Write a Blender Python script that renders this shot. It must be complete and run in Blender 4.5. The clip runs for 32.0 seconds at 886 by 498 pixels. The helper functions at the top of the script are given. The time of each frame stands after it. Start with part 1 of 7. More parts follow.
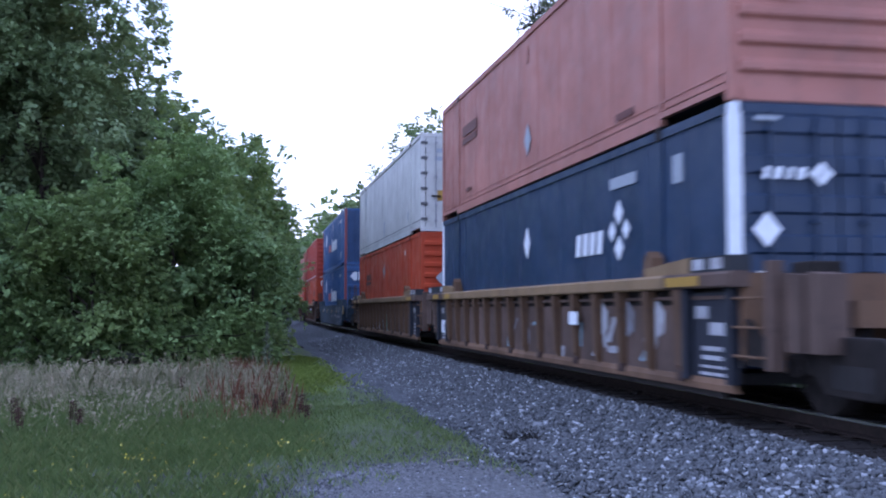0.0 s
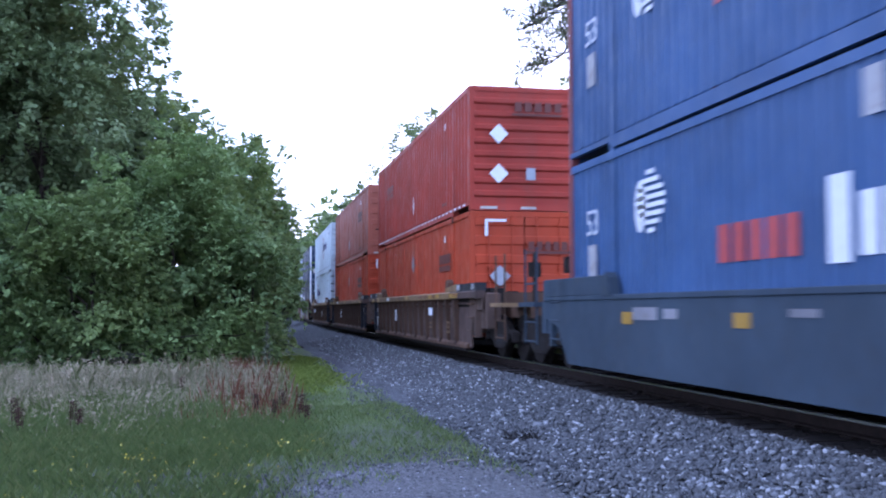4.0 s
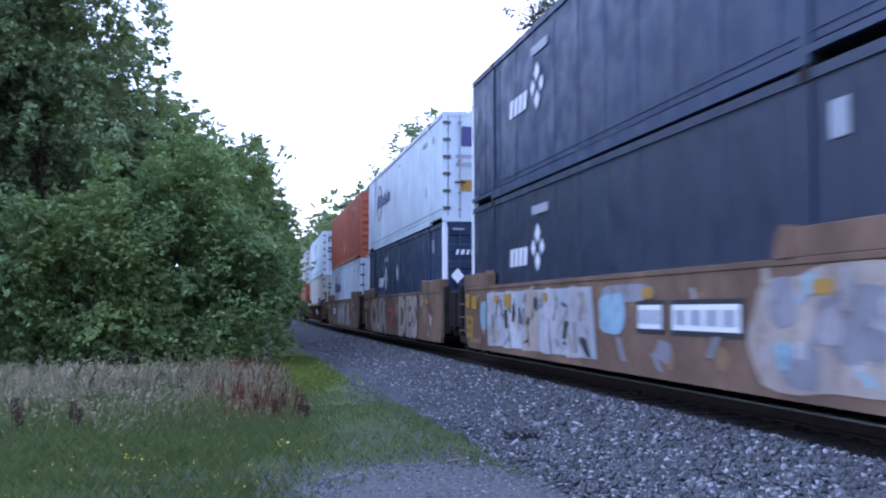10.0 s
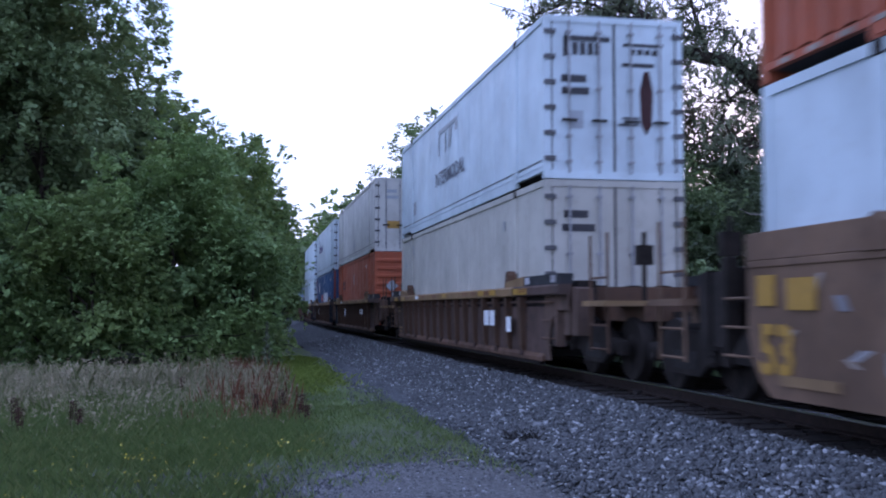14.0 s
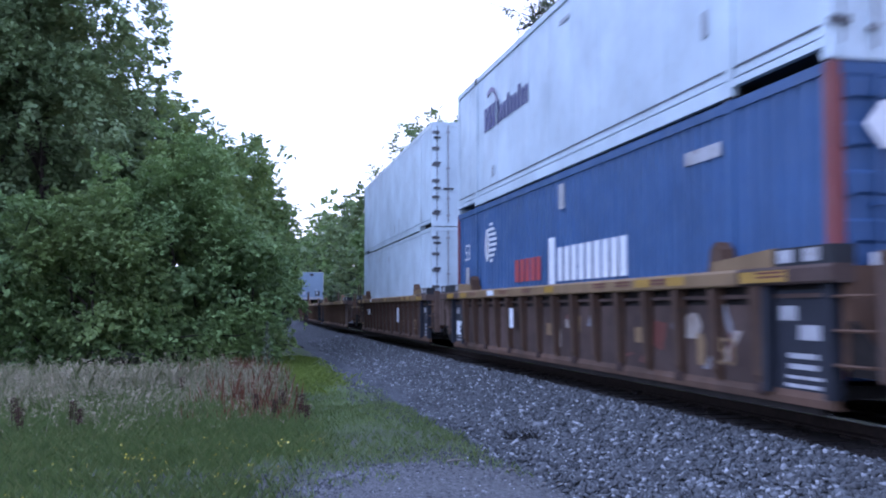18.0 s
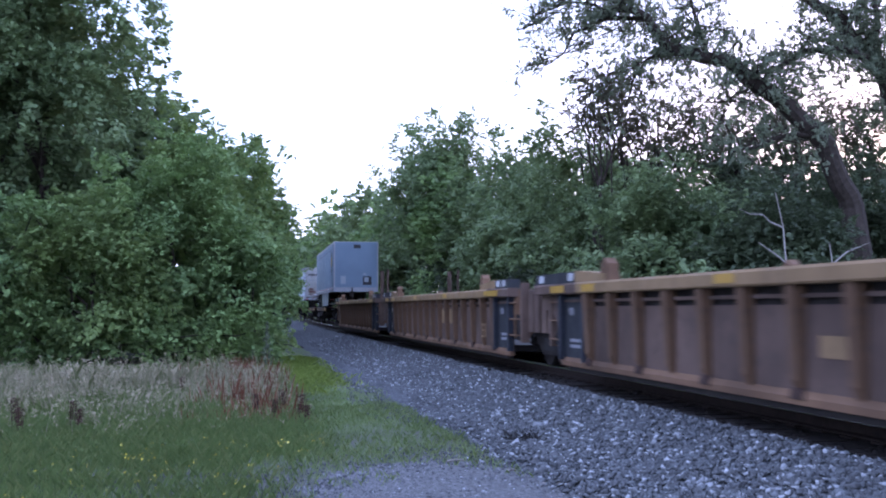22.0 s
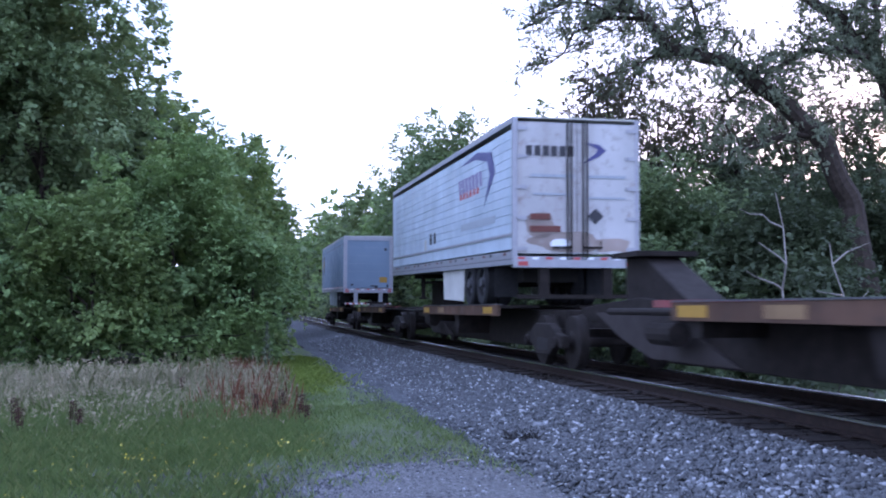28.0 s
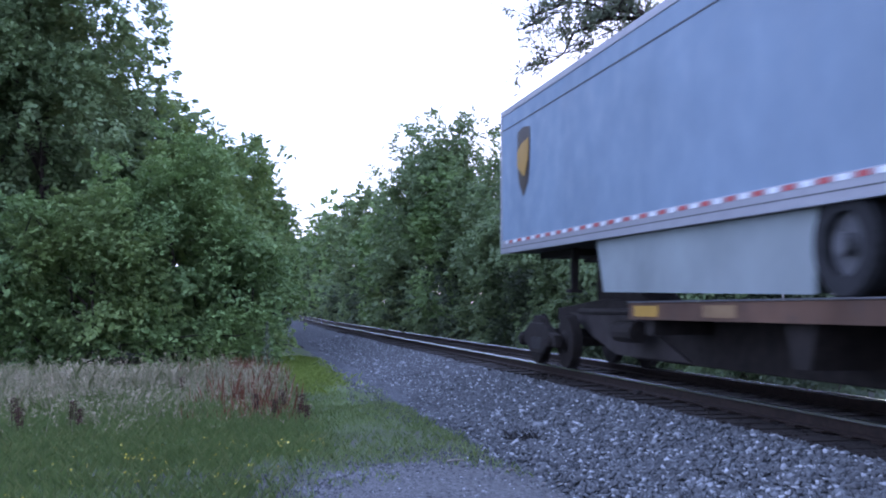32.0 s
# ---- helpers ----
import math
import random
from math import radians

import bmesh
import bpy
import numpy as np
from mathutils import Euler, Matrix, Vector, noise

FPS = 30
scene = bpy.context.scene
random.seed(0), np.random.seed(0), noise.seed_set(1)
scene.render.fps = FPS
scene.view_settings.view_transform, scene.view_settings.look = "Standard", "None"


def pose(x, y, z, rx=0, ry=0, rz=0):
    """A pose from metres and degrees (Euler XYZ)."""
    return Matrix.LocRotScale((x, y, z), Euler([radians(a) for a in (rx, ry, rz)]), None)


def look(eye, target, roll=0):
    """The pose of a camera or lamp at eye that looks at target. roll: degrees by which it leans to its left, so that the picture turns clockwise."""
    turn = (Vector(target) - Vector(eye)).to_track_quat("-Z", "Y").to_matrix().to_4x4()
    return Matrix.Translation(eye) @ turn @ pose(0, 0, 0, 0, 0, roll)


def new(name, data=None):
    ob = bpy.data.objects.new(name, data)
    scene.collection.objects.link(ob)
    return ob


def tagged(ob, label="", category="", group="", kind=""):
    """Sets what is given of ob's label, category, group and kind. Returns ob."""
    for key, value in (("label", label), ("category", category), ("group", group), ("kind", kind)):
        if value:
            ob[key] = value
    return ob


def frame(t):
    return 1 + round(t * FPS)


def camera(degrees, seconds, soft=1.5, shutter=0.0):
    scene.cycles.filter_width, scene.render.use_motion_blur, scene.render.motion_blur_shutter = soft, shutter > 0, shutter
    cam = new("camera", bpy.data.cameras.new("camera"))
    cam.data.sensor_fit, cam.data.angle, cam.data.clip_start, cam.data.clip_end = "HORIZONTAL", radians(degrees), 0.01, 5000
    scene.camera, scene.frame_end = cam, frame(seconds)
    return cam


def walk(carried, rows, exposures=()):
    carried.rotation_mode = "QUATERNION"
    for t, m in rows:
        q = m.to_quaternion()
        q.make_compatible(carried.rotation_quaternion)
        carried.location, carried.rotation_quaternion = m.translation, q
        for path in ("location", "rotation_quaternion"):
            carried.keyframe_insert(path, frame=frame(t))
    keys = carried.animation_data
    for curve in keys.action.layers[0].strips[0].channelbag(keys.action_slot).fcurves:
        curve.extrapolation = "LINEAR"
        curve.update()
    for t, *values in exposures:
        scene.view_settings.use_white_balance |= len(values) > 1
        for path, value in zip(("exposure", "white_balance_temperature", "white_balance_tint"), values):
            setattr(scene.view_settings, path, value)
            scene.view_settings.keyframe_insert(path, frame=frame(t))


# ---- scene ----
# x: across the track, y: along it (away from the camera), z: up from the rail tops
cam = camera(46.19, 32.0, soft=2.0, shutter=0.45)
EYE = look((0, 0, 1.04), (0.19501 * math.cos(0.0576), 0.9808 * math.cos(0.0576), 1.04 + math.sin(0.0576)))
walk(cam, [(0, EYE), (32, EYE)], exposures=[(0, 0.6), (1, 0.92), (3, 0.95), (6, 0.95), (7, 0.94), (8, 0.64), (9, 0.44), (10, 0.82), (11, 0.74), (12, 0.64), (13, 0.55), (14, 0.1), (17, 0.7), (18, 0.7), (20, 0.32), (21, 0.48), (22, 0.8),
                                                (23, 0.88), (25, 0.88), (28, 0.8), (30, 0.58), (31, 0.72), (32, 0.78)])

# ---- light: dusk under a pale, bright sky, the sun gone low behind the woods ----
SUN_AZ, SUN_EL = radians(34), radians(4)
world = bpy.data.worlds.new("world")
scene.world = world
world.use_nodes = True
wn = world.node_tree.nodes
sky = wn.new("ShaderNodeTexSky")
sky.sky_type, sky.sun_disc = "NISHITA", False
sky.sun_elevation, sky.sun_rotation = SUN_EL, SUN_AZ
sky.dust_density, sky.air_density, sky.ozone_density = 1.0, 1.0, 1.0
veil = wn.new("ShaderNodeMix")
veil.data_type = "RGBA"
veil.inputs[0].default_value = 0.6
veil.inputs[7].default_value = (6.4, 8.1, 15.3, 1)
world.node_tree.links.new(sky.outputs[0], veil.inputs[6])
world.node_tree.links.new(veil.outputs[2], wn["Background"].inputs["Color"])
wn["Background"].inputs["Strength"].default_value = 0.2
sun = new("sun", bpy.data.lights.new("sun", "SUN"))
sun.data.energy, sun.data.angle, sun.data.color = 0.5, radians(12), (1.0, 0.86, 0.72)
sun.matrix_world = look((0, 0, 0), (-math.sin(SUN_AZ), -math.cos(SUN_AZ), -math.tan(radians(10))))

rng = random.Random(7)
nrng = np.random.default_rng(11)


# ---- materials ----
def ramp(nt, fac, stops):
    n = nt.nodes.new("ShaderNodeValToRGB")
    el = n.color_ramp.elements
    while len(el) < len(stops):
        el.new(0.5)
    for e, (p, c) in zip(el, stops):
        e.position, e.color = p, (*c, 1)
    nt.links.new(fac, n.inputs[0])
    return n.outputs[0]


def noise_tex(nt, scale, detail=4, stretch=(1, 1, 1), coord="Object", rough=0.55):
    tc = nt.nodes.new("ShaderNodeTexCoord")
    mp = nt.nodes.new("ShaderNodeMapping")
    mp.inputs["Scale"].default_value = stretch
    n = nt.nodes.new("ShaderNodeTexNoise")
    n.inputs["Scale"].default_value, n.inputs["Detail"].default_value = scale, detail
    n.inputs["Roughness"].default_value = rough
    nt.links.new(tc.outputs[coord], mp.inputs[0])
    nt.links.new(mp.outputs[0], n.inputs["Vector"])
    return n.outputs[0]


def mix(nt, fac, a, b, mode="MIX"):
    n = nt.nodes.new("ShaderNodeMix")
    n.data_type, n.blend_type = "RGBA", mode
    for sock, v in ((n.inputs[0], fac), (n.inputs[6], a), (n.inputs[7], b)):
        if isinstance(v, bpy.types.NodeSocket):
            nt.links.new(v, sock)
        elif isinstance(v, (int, float)):
            sock.default_value = v
        else:
            sock.default_value = (*v, 1)
    return n.outputs[2]


def material(name, rough=0.6, metal=0.0):
    m = bpy.data.materials.new(name)
    m.use_nodes = True
    b = m.node_tree.nodes["Principled BSDF"]
    b.inputs["Roughness"].default_value, b.inputs["Metallic"].default_value = rough, metal
    if rough > 0.8:
        b.inputs["Specular IOR Level"].default_value = 0.2
    return m, m.node_tree, b


def bump(nt, b, height, strength=0.3, dist=0.01):
    n = nt.nodes.new("ShaderNodeBump")
    n.inputs["Strength"].default_value, n.inputs["Distance"].default_value = strength, dist
    nt.links.new(height, n.inputs["Height"])
    nt.links.new(n.outputs[0], b.inputs["Normal"])


def painted(name, col, rough=0.45, dirt=0.35, dirt_col=(0.10, 0.075, 0.06), streak=0.5, spec=0.4, patchy=0.14):
    """Weathered paint on steel: streaks that run down, blotches and fine speckle."""
    m, nt, b = material(name, rough)
    info = nt.nodes.new("ShaderNodeObjectInfo")
    pale = tuple(min(1, c * (1 + patchy) + 0.02 * min(1, c * 4)) for c in col)
    dull = tuple(c * (1 - patchy) for c in col)
    base = ramp(nt, noise_tex(nt, 0.7, 3), [(0.3, dull), (0.7, pale)])
    run = ramp(nt, noise_tex(nt, 1.0, 5, (2.4, 2.4, 0.22)), [(0.48, (0, 0, 0)), (0.85, (streak, streak, streak))])
    c1 = mix(nt, run, base, tuple(0.55 * c + 0.45 * d for c, d in zip(col, dirt_col)))
    spot = ramp(nt, noise_tex(nt, 5.0, 7, rough=0.7), [(0.52, (0, 0, 0)), (0.72, (dirt, dirt, dirt))])
    c2 = mix(nt, spot, c1, dirt_col)
    val = nt.nodes.new("ShaderNodeHueSaturation")
    mr = nt.nodes.new("ShaderNodeMapRange")
    mr.inputs[3].default_value, mr.inputs[4].default_value = 0.94, 1.05
    nt.links.new(info.outputs["Random"], mr.inputs[0])
    nt.links.new(mr.outputs[0], val.inputs["Value"])
    nt.links.new(c2, val.inputs["Color"])
    nt.links.new(val.outputs[0], b.inputs["Base Color"])
    rr = ramp(nt, noise_tex(nt, 2.2, 4), [(0.3, (rough - 0.1,) * 3), (0.7, (rough + 0.2,) * 3)])
    nt.links.new(rr, b.inputs["Roughness"])
    b.inputs["Specular IOR Level"].default_value = spec
    bump(nt, b, noise_tex(nt, 1.6, 3), 0.25, 0.02)
    return m


def plain(name, col, rough=0.6, metal=0.0, var=0.25, scale=6.0, bumpy=0.2):
    m, nt, b = material(name, rough, metal)
    lo, hi = tuple(c * (1 - var) for c in col), tuple(min(1, c * (1 + var)) for c in col)
    nt.links.new(ramp(nt, noise_tex(nt, scale, 6, rough=0.65), [(0.3, lo), (0.7, hi)]), b.inputs["Base Color"])
    bump(nt, b, noise_tex(nt, scale * 4, 4), bumpy, 0.01)
    return m


def leafy(name, col, warm, var=0.5):
    """Leaves: hue and value differ from leaf to leaf and from clump to clump; a little light comes through."""
    m, nt, b = material(name, 0.62)
    geo = nt.nodes.new("ShaderNodeNewGeometry")
    big = noise_tex(nt, 0.6, 3)
    c1 = ramp(nt, geo.outputs["Random Per Island"], [(0.0, tuple(c * (1 - var) for c in col)), (0.6, col), (1.0, warm)])
    c2 = mix(nt, ramp(nt, big, [(0.38, (0.0,) * 3), (0.66, (0.8,) * 3)]), c1, warm)
    c2 = mix(nt, ramp(nt, noise_tex(nt, 0.33, 2), [(0.35, (0.35,) * 3), (0.55, (0.0,) * 3)]), c2, tuple(c * 0.66 for c in col))
    nt.links.new(c2, b.inputs["Base Color"])
    b.inputs["Specular IOR Level"].default_value = 0.3
    tr = nt.nodes.new("ShaderNodeBsdfTranslucent")
    nt.links.new(c2, tr.inputs[0])
    ms = nt.nodes.new("ShaderNodeMixShader")
    ms.inputs[0].default_value = 0.38
    nt.links.new(b.outputs[0], ms.inputs[1])
    nt.links.new(tr.outputs[0], ms.inputs[2])
    nt.links.new(ms.outputs[0], nt.nodes["Material Output"].inputs[0])
    return m


M = {
    "navy": painted("navy container paint", (0.012, 0.031, 0.066), 0.42, 0.12, streak=0.15),
    "charcoal": painted("blue-black container paint", (0.016, 0.026, 0.047), 0.42, 0.12, streak=0.15),
    "orange": painted("orange container paint", (0.40, 0.055, 0.022), 0.5, 0.2, spec=0.2),
    "rust_orange": painted("faded orange container paint", (0.35, 0.094, 0.057), 0.55, 0.3),
    "pink_orange": painted("sun-bleached orange container paint", (0.37, 0.145, 0.108), 0.6, 0.25),
    "red_orange": painted("red-orange container paint", (0.34, 0.047, 0.031), 0.5, 0.2, spec=0.2),
    "brick_orange": painted("dull brick-orange container paint", (0.36, 0.083, 0.036), 0.55, 0.3),
    "white": painted("white container paint", (0.51, 0.60, 0.645), 0.45, 0.18, (0.3, 0.27, 0.24), streak=0.2),
    "grey_white": painted("grey-white container paint", (0.49, 0.485, 0.445), 0.5, 0.3, (0.2, 0.16, 0.13), streak=0.4),
    "cream": painted("cream-white container paint", (0.43, 0.415, 0.365), 0.5, 0.3, (0.2, 0.16, 0.12), streak=0.35),
    "blue": painted("bright blue container paint", (0.034, 0.09, 0.205), 0.45, 0.15, (0.03, 0.04, 0.08), streak=0.25),
    "blue_grimy": painted("soot-streaked blue container paint", (0.024, 0.058, 0.128), 0.55, 0.5, (0.02, 0.022, 0.035), 0.8),
    "red_post": painted("faded red post paint", (0.22, 0.055, 0.055), 0.5, 0.35),
    "well_brown": painted("brown railcar paint", (0.095, 0.053, 0.034), 0.7, 0.55, (0.045, 0.035, 0.03), 0.8, 0.2, 0.4),
    "well_tan": painted("weathered tan railcar paint", (0.135, 0.076, 0.044), 0.7, 0.6, (0.06, 0.04, 0.03), 0.8, 0.2, 0.4),
    "graffiti_tan": painted("faded orange-tan railcar paint", (0.155, 0.096, 0.062), 0.7, 0.6, (0.07, 0.052, 0.04), 0.7, 0.2, 0.35),
    "plate_brown": painted("grimed brown railcar plate", (0.084, 0.055, 0.045), 0.75, 0.6, (0.03, 0.026, 0.025), 0.9, 0.15, 0.4),
    "plate_tan": painted("grimed tan railcar plate", (0.102, 0.067, 0.052), 0.75, 0.6, (0.042, 0.033, 0.03), 0.9, 0.15, 0.4),
    "sill_yellow": painted("worn yellow railcar paint", (0.22, 0.14, 0.072), 0.65, 0.6, (0.12, 0.075, 0.045), 0.6, 0.2),
    "slate": painted("slate-blue railcar paint", (0.036, 0.055, 0.075), 0.65, 0.4, (0.04, 0.04, 0.04), 0.6, 0.2),
    "stencil": plain("dark blue stencil panel", (0.010, 0.012, 0.02), 0.75),
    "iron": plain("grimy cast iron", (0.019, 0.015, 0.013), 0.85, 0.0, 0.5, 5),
    "black": plain("grime-black steel", (0.016, 0.014, 0.013), 0.8, 0.0, 0.5, 4),
    "steel": plain("polished rail steel", (0.42, 0.42, 0.43), 0.25, 1.0, 0.2, 9),
    # Rust brown, lowered to carry the shade under the cars in its colour.
    "rail_rust": plain("rusty rail web", (0.02, 0.013, 0.01), 0.85, 0.1, 0.4, 8),
    "mark_white": plain("white marking film", (0.72, 0.74, 0.76), 0.5, 0, 0.08, 12),
    "mark_grey": plain("grey marking film", (0.30, 0.33, 0.36), 0.5, 0, 0.12, 12),
    "slate_film": plain("dark slate marking film", (0.10, 0.11, 0.14), 0.5, 0, 0.2, 12),
    "mark_black": plain("black marking paint", (0.02, 0.02, 0.025), 0.5, 0, 0.2, 12),
    "mark_blue": plain("indigo marking film", (0.05, 0.05, 0.16), 0.5, 0, 0.15, 12),
    "mark_red": plain("red marking film", (0.42, 0.06, 0.06), 0.5, 0, 0.15, 12),
    "ring_red": plain("faded crimson marking film", (0.36, 0.12, 0.15), 0.5, 0, 0.25, 5),
    "mark_yellow": plain("yellow marking film", (0.36, 0.2, 0.032), 0.5, 0, 0.15, 12),
    "mark_rust": plain("dark rust lettering", (0.12, 0.03, 0.02), 0.6, 0, 0.2, 12),
    "rubber": plain("black tyre rubber", (0.02, 0.02, 0.021), 0.85, 0, 0.3, 10),
    "aluminium": plain("dull aluminium", (0.33, 0.33, 0.35), 0.5, 0.4, 0.1, 6, 0.05),
    # White skin; blue sky reflection and shade are put into its blue-grey.
    "trailer_white": painted("white trailer skin tinted by sky and shade", (0.17, 0.23, 0.295), 0.5, 0.03, (0.2, 0.25, 0.3), 0.08, 0.3, 0.06),
    "trailer_ribbed": painted("white ribbed trailer skin", (0.40, 0.47, 0.52), 0.45, 0.2, (0.25, 0.22, 0.2), 0.3),
    "leaf_dark": leafy("dark green leaves", (0.165, 0.232, 0.11), (0.25, 0.325, 0.146), 0.3),
    "leaf_mid": leafy("green leaves", (0.175, 0.272, 0.106), (0.29, 0.405, 0.146), 0.3),
    "leaf_fresh": leafy("fresh green leaves", (0.186, 0.266, 0.096), (0.288, 0.378, 0.126), 0.3),
    "leaf_grey": leafy("grey-green willow leaves", (0.17, 0.205, 0.135), (0.26, 0.295, 0.19), 0.3),
    # Same green, darkened: the canopy's shade is put into the leaf colour.
    "leaf_shade": leafy("green leaves darkened as canopy shade", (0.070, 0.094, 0.050), (0.110, 0.142, 0.072), 0.3),
    # The brown of leaves seen against the light, put into their base colour.
    "leaf_backlit": leafy("twig leaves coloured brown as backlit", (0.105, 0.095, 0.066), (0.15, 0.14, 0.09), 0.3),
    "bark": plain("dark furrowed bark", (0.045, 0.034, 0.027), 0.9, 0, 0.45, 7, 0.8),
    "bark_pale": plain("bleached dead wood", (0.25, 0.225, 0.2), 0.85, 0, 0.25, 8, 0.5),
}


# ---- mesh helpers ----
class Geo:
    def __init__(self):
        self.v, self.f = [], []

    def box(self, x0, x1, y0, y1, z0, z1):
        n = len(self.v)
        self.v += [(x, y, z) for z in (z0, z1) for y in (y0, y1) for x in (x0, x1)]
        self.f += [tuple(n + k for k in q) for q in ((0, 2, 3, 1), (4, 5, 7, 6), (0, 1, 5, 4), (2, 6, 7, 3), (0, 4, 6, 2), (1, 3, 7, 5))]
        return self

    def prism(self, pts, a0, a1, axis="x"):
        """A polygon in the plane across the axis (y, z for x; x, z for y; x, y for z), pulled from a0 to a1."""
        n, k = len(self.v), len(pts)
        for a in (a0, a1):
            for p, q in pts:
                self.v.append({"x": (a, p, q), "y": (p, a, q), "z": (p, q, a)}[axis])
        self.f += [tuple(range(n, n + k)), tuple(range(n + 2 * k - 1, n + k - 1, -1))]
        self.f += [(n + i, n + k + i, n + k + (i + 1) % k, n + (i + 1) % k) for i in range(k)]
        return self

    def tube(self, a, b, r0, r1=None, n=8, caps=True):
        r1 = r0 if r1 is None else r1
        a, b = Vector(a), Vector(b)
        d = (b - a).normalized()
        u = d.cross(Vector((0, 0, 1)) if abs(d.z) < 0.9 else Vector((1, 0, 0))).normalized()
        w = d.cross(u)
        k = len(self.v)
        for c, r in ((a, r0), (b, r1)):
            self.v += [tuple(c + (u * math.cos(2 * math.pi * i / n) + w * math.sin(2 * math.pi * i / n)) * r) for i in range(n)]
        self.f += [(k + i, k + (i + 1) % n, k + n + (i + 1) % n, k + n + i) for i in range(n)]
        if caps:
            self.f += [tuple(range(k + n - 1, k - 1, -1)), tuple(range(k + n, k + 2 * n))]
        return self

    def skin(self, pts, radii, n=7):
        """One closed, tapering limb through the points."""
        pts = [Vector(p) for p in pts]
        k = len(self.v)
        m = len(pts)
        u = Vector((1, 0, 0))
        for i, (p, r) in enumerate(zip(pts, radii)):
            d = (pts[min(i + 1, m - 1)] - pts[max(i - 1, 0)]).normalized()
            w = d.cross(u if abs(d.dot(u)) < 0.95 else Vector((0, 1, 0))).normalized()
            u = w.cross(d).normalized()
            self.v += [tuple(p + (u * math.cos(2 * math.pi * j / n) + w * math.sin(2 * math.pi * j / n)) * r) for j in range(n)]
        self.f += [(k + i * n + j, k + i * n + (j + 1) % n, k + (i + 1) * n + (j + 1) % n, k + (i + 1) * n + j) for i in range(m - 1) for j in range(n)]
        self.f += [tuple(range(k + n - 1, k - 1, -1)), tuple(range(k + (m - 1) * n, k + m * n))]
        return self

    def mesh(self, name, mat, fix=True):
        me = bpy.data.meshes.new(name)
        me.from_pydata(self.v, [], self.f)
        if fix:
            bm = bmesh.new()
            bm.from_mesh(me)
            bmesh.ops.recalc_face_normals(bm, faces=bm.faces)
            bm.to_mesh(me)
            bm.free()
        me.materials.append(M[mat] if isinstance(mat, str) else mat)
        return me


def part(name, geo, mat, parent, label="", at=None, bevel=0.0):
    me = geo if isinstance(geo, bpy.types.Mesh) else geo.mesh(name, mat)
    ob = new(name, me)
    ob.parent = parent
    if at is not None:
        ob.location = at
    if bevel:
        md = ob.modifiers.new("bevel", "BEVEL")
        md.width, md.segments, md.limit_method = bevel, 2, "ANGLE"
    if label:
        ob["label"] = label
    return ob


def thing(name, label, category, group="", kind=""):
    ob = new(name)
    ob.empty_display_size = 0.3
    return tagged(ob, label, category, group, kind)


def box(*a):
    return Geo().box(*a)


# ---- the track's line and the train's progress ----
def track_x(s):
    e = min(max(0.0, s - 16.9), 83.1)
    return 6.55 + 2.874e-4 * e * e / 2 + max(0.0, s - 100) * 2.874e-4 * 83.1


def track_turn(s):
    return -math.degrees(math.atan(2.874e-4 * min(max(0.0, s - 16.9), 83.1)))


def run(t):
    return 12.889 * t - 0.0347 * (t - 16) ** 2 / 2 - 0.00029 * (t - 16) ** 3 / 6


TRAIN = []


def on_train(ob, u, z=0.0, pitch=0.0):
    """Puts a thing on the train, u metres behind the train's zero mark; its path is keyed in motions()."""
    TRAIN.append((ob, u, z, pitch))
    return ob


# ---- ground, ballast and track ----
def ground_material():
    m, nt, b = material("meadow soil and turf", 0.95)
    n1 = noise_tex(nt, 0.55, 5)
    n2 = noise_tex(nt, 14.0, 6, rough=0.7)
    soil = ramp(nt, n2, [(0.3, (0.05, 0.052, 0.042)), (0.5, (0.078, 0.08, 0.064)), (0.75, (0.12, 0.118, 0.1))])
    turf = ramp(nt, n2, [(0.3, (0.062, 0.088, 0.03)), (0.7, (0.105, 0.14, 0.05))])
    nt.links.new(mix(nt, ramp(nt, n1, [(0.4, (0,) * 3), (0.6, (1,) * 3)]), soil, turf), b.inputs["Base Color"])
    bump(nt, b, n2, 0.6, 0.03)
    return m


def gravel_material(name, lo, mid, hi, scale):
    m, nt, b = material(name, 0.9)
    tc = nt.nodes.new("ShaderNodeTexCoord")
    vo = nt.nodes.new("ShaderNodeTexVoronoi")
    vo.inputs["Scale"].default_value = scale
    nt.links.new(tc.outputs["Object"], vo.inputs["Vector"])
    sep = nt.nodes.new("ShaderNodeSeparateColor")
    nt.links.new(vo.outputs["Color"], sep.inputs[0])
    c = ramp(nt, sep.outputs[0], [(0.0, lo), (0.5, mid), (1.0, hi)])
    c = mix(nt, ramp(nt, noise_tex(nt, 0.8, 4), [(0.35, (0.35,) * 3), (0.65, (0.0,) * 3)]), c, lo)
    nt.links.new(c, b.inputs["Base Color"])
    bump(nt, b, vo.outputs["Distance"], 0.8, 0.03)
    return m


def stone_material():
    m, nt, b = material("crushed blue-grey limestone", 0.85)
    geo = nt.nodes.new("ShaderNodeNewGeometry")
    c = ramp(nt, geo.outputs["Random Per Island"], [(0.0, (0.035, 0.038, 0.04)), (0.5, (0.056, 0.063, 0.069)), (0.85, (0.108, 0.122, 0.132)), (1.0, (0.52, 0.54, 0.56))])
    c = mix(nt, 0.35, c, ramp(nt, noise_tex(nt, 30, 4), [(0.3, (0.07,) * 3), (0.7, (0.26,) * 3)]))
    nt.links.new(c, b.inputs["Base Color"])
    return m


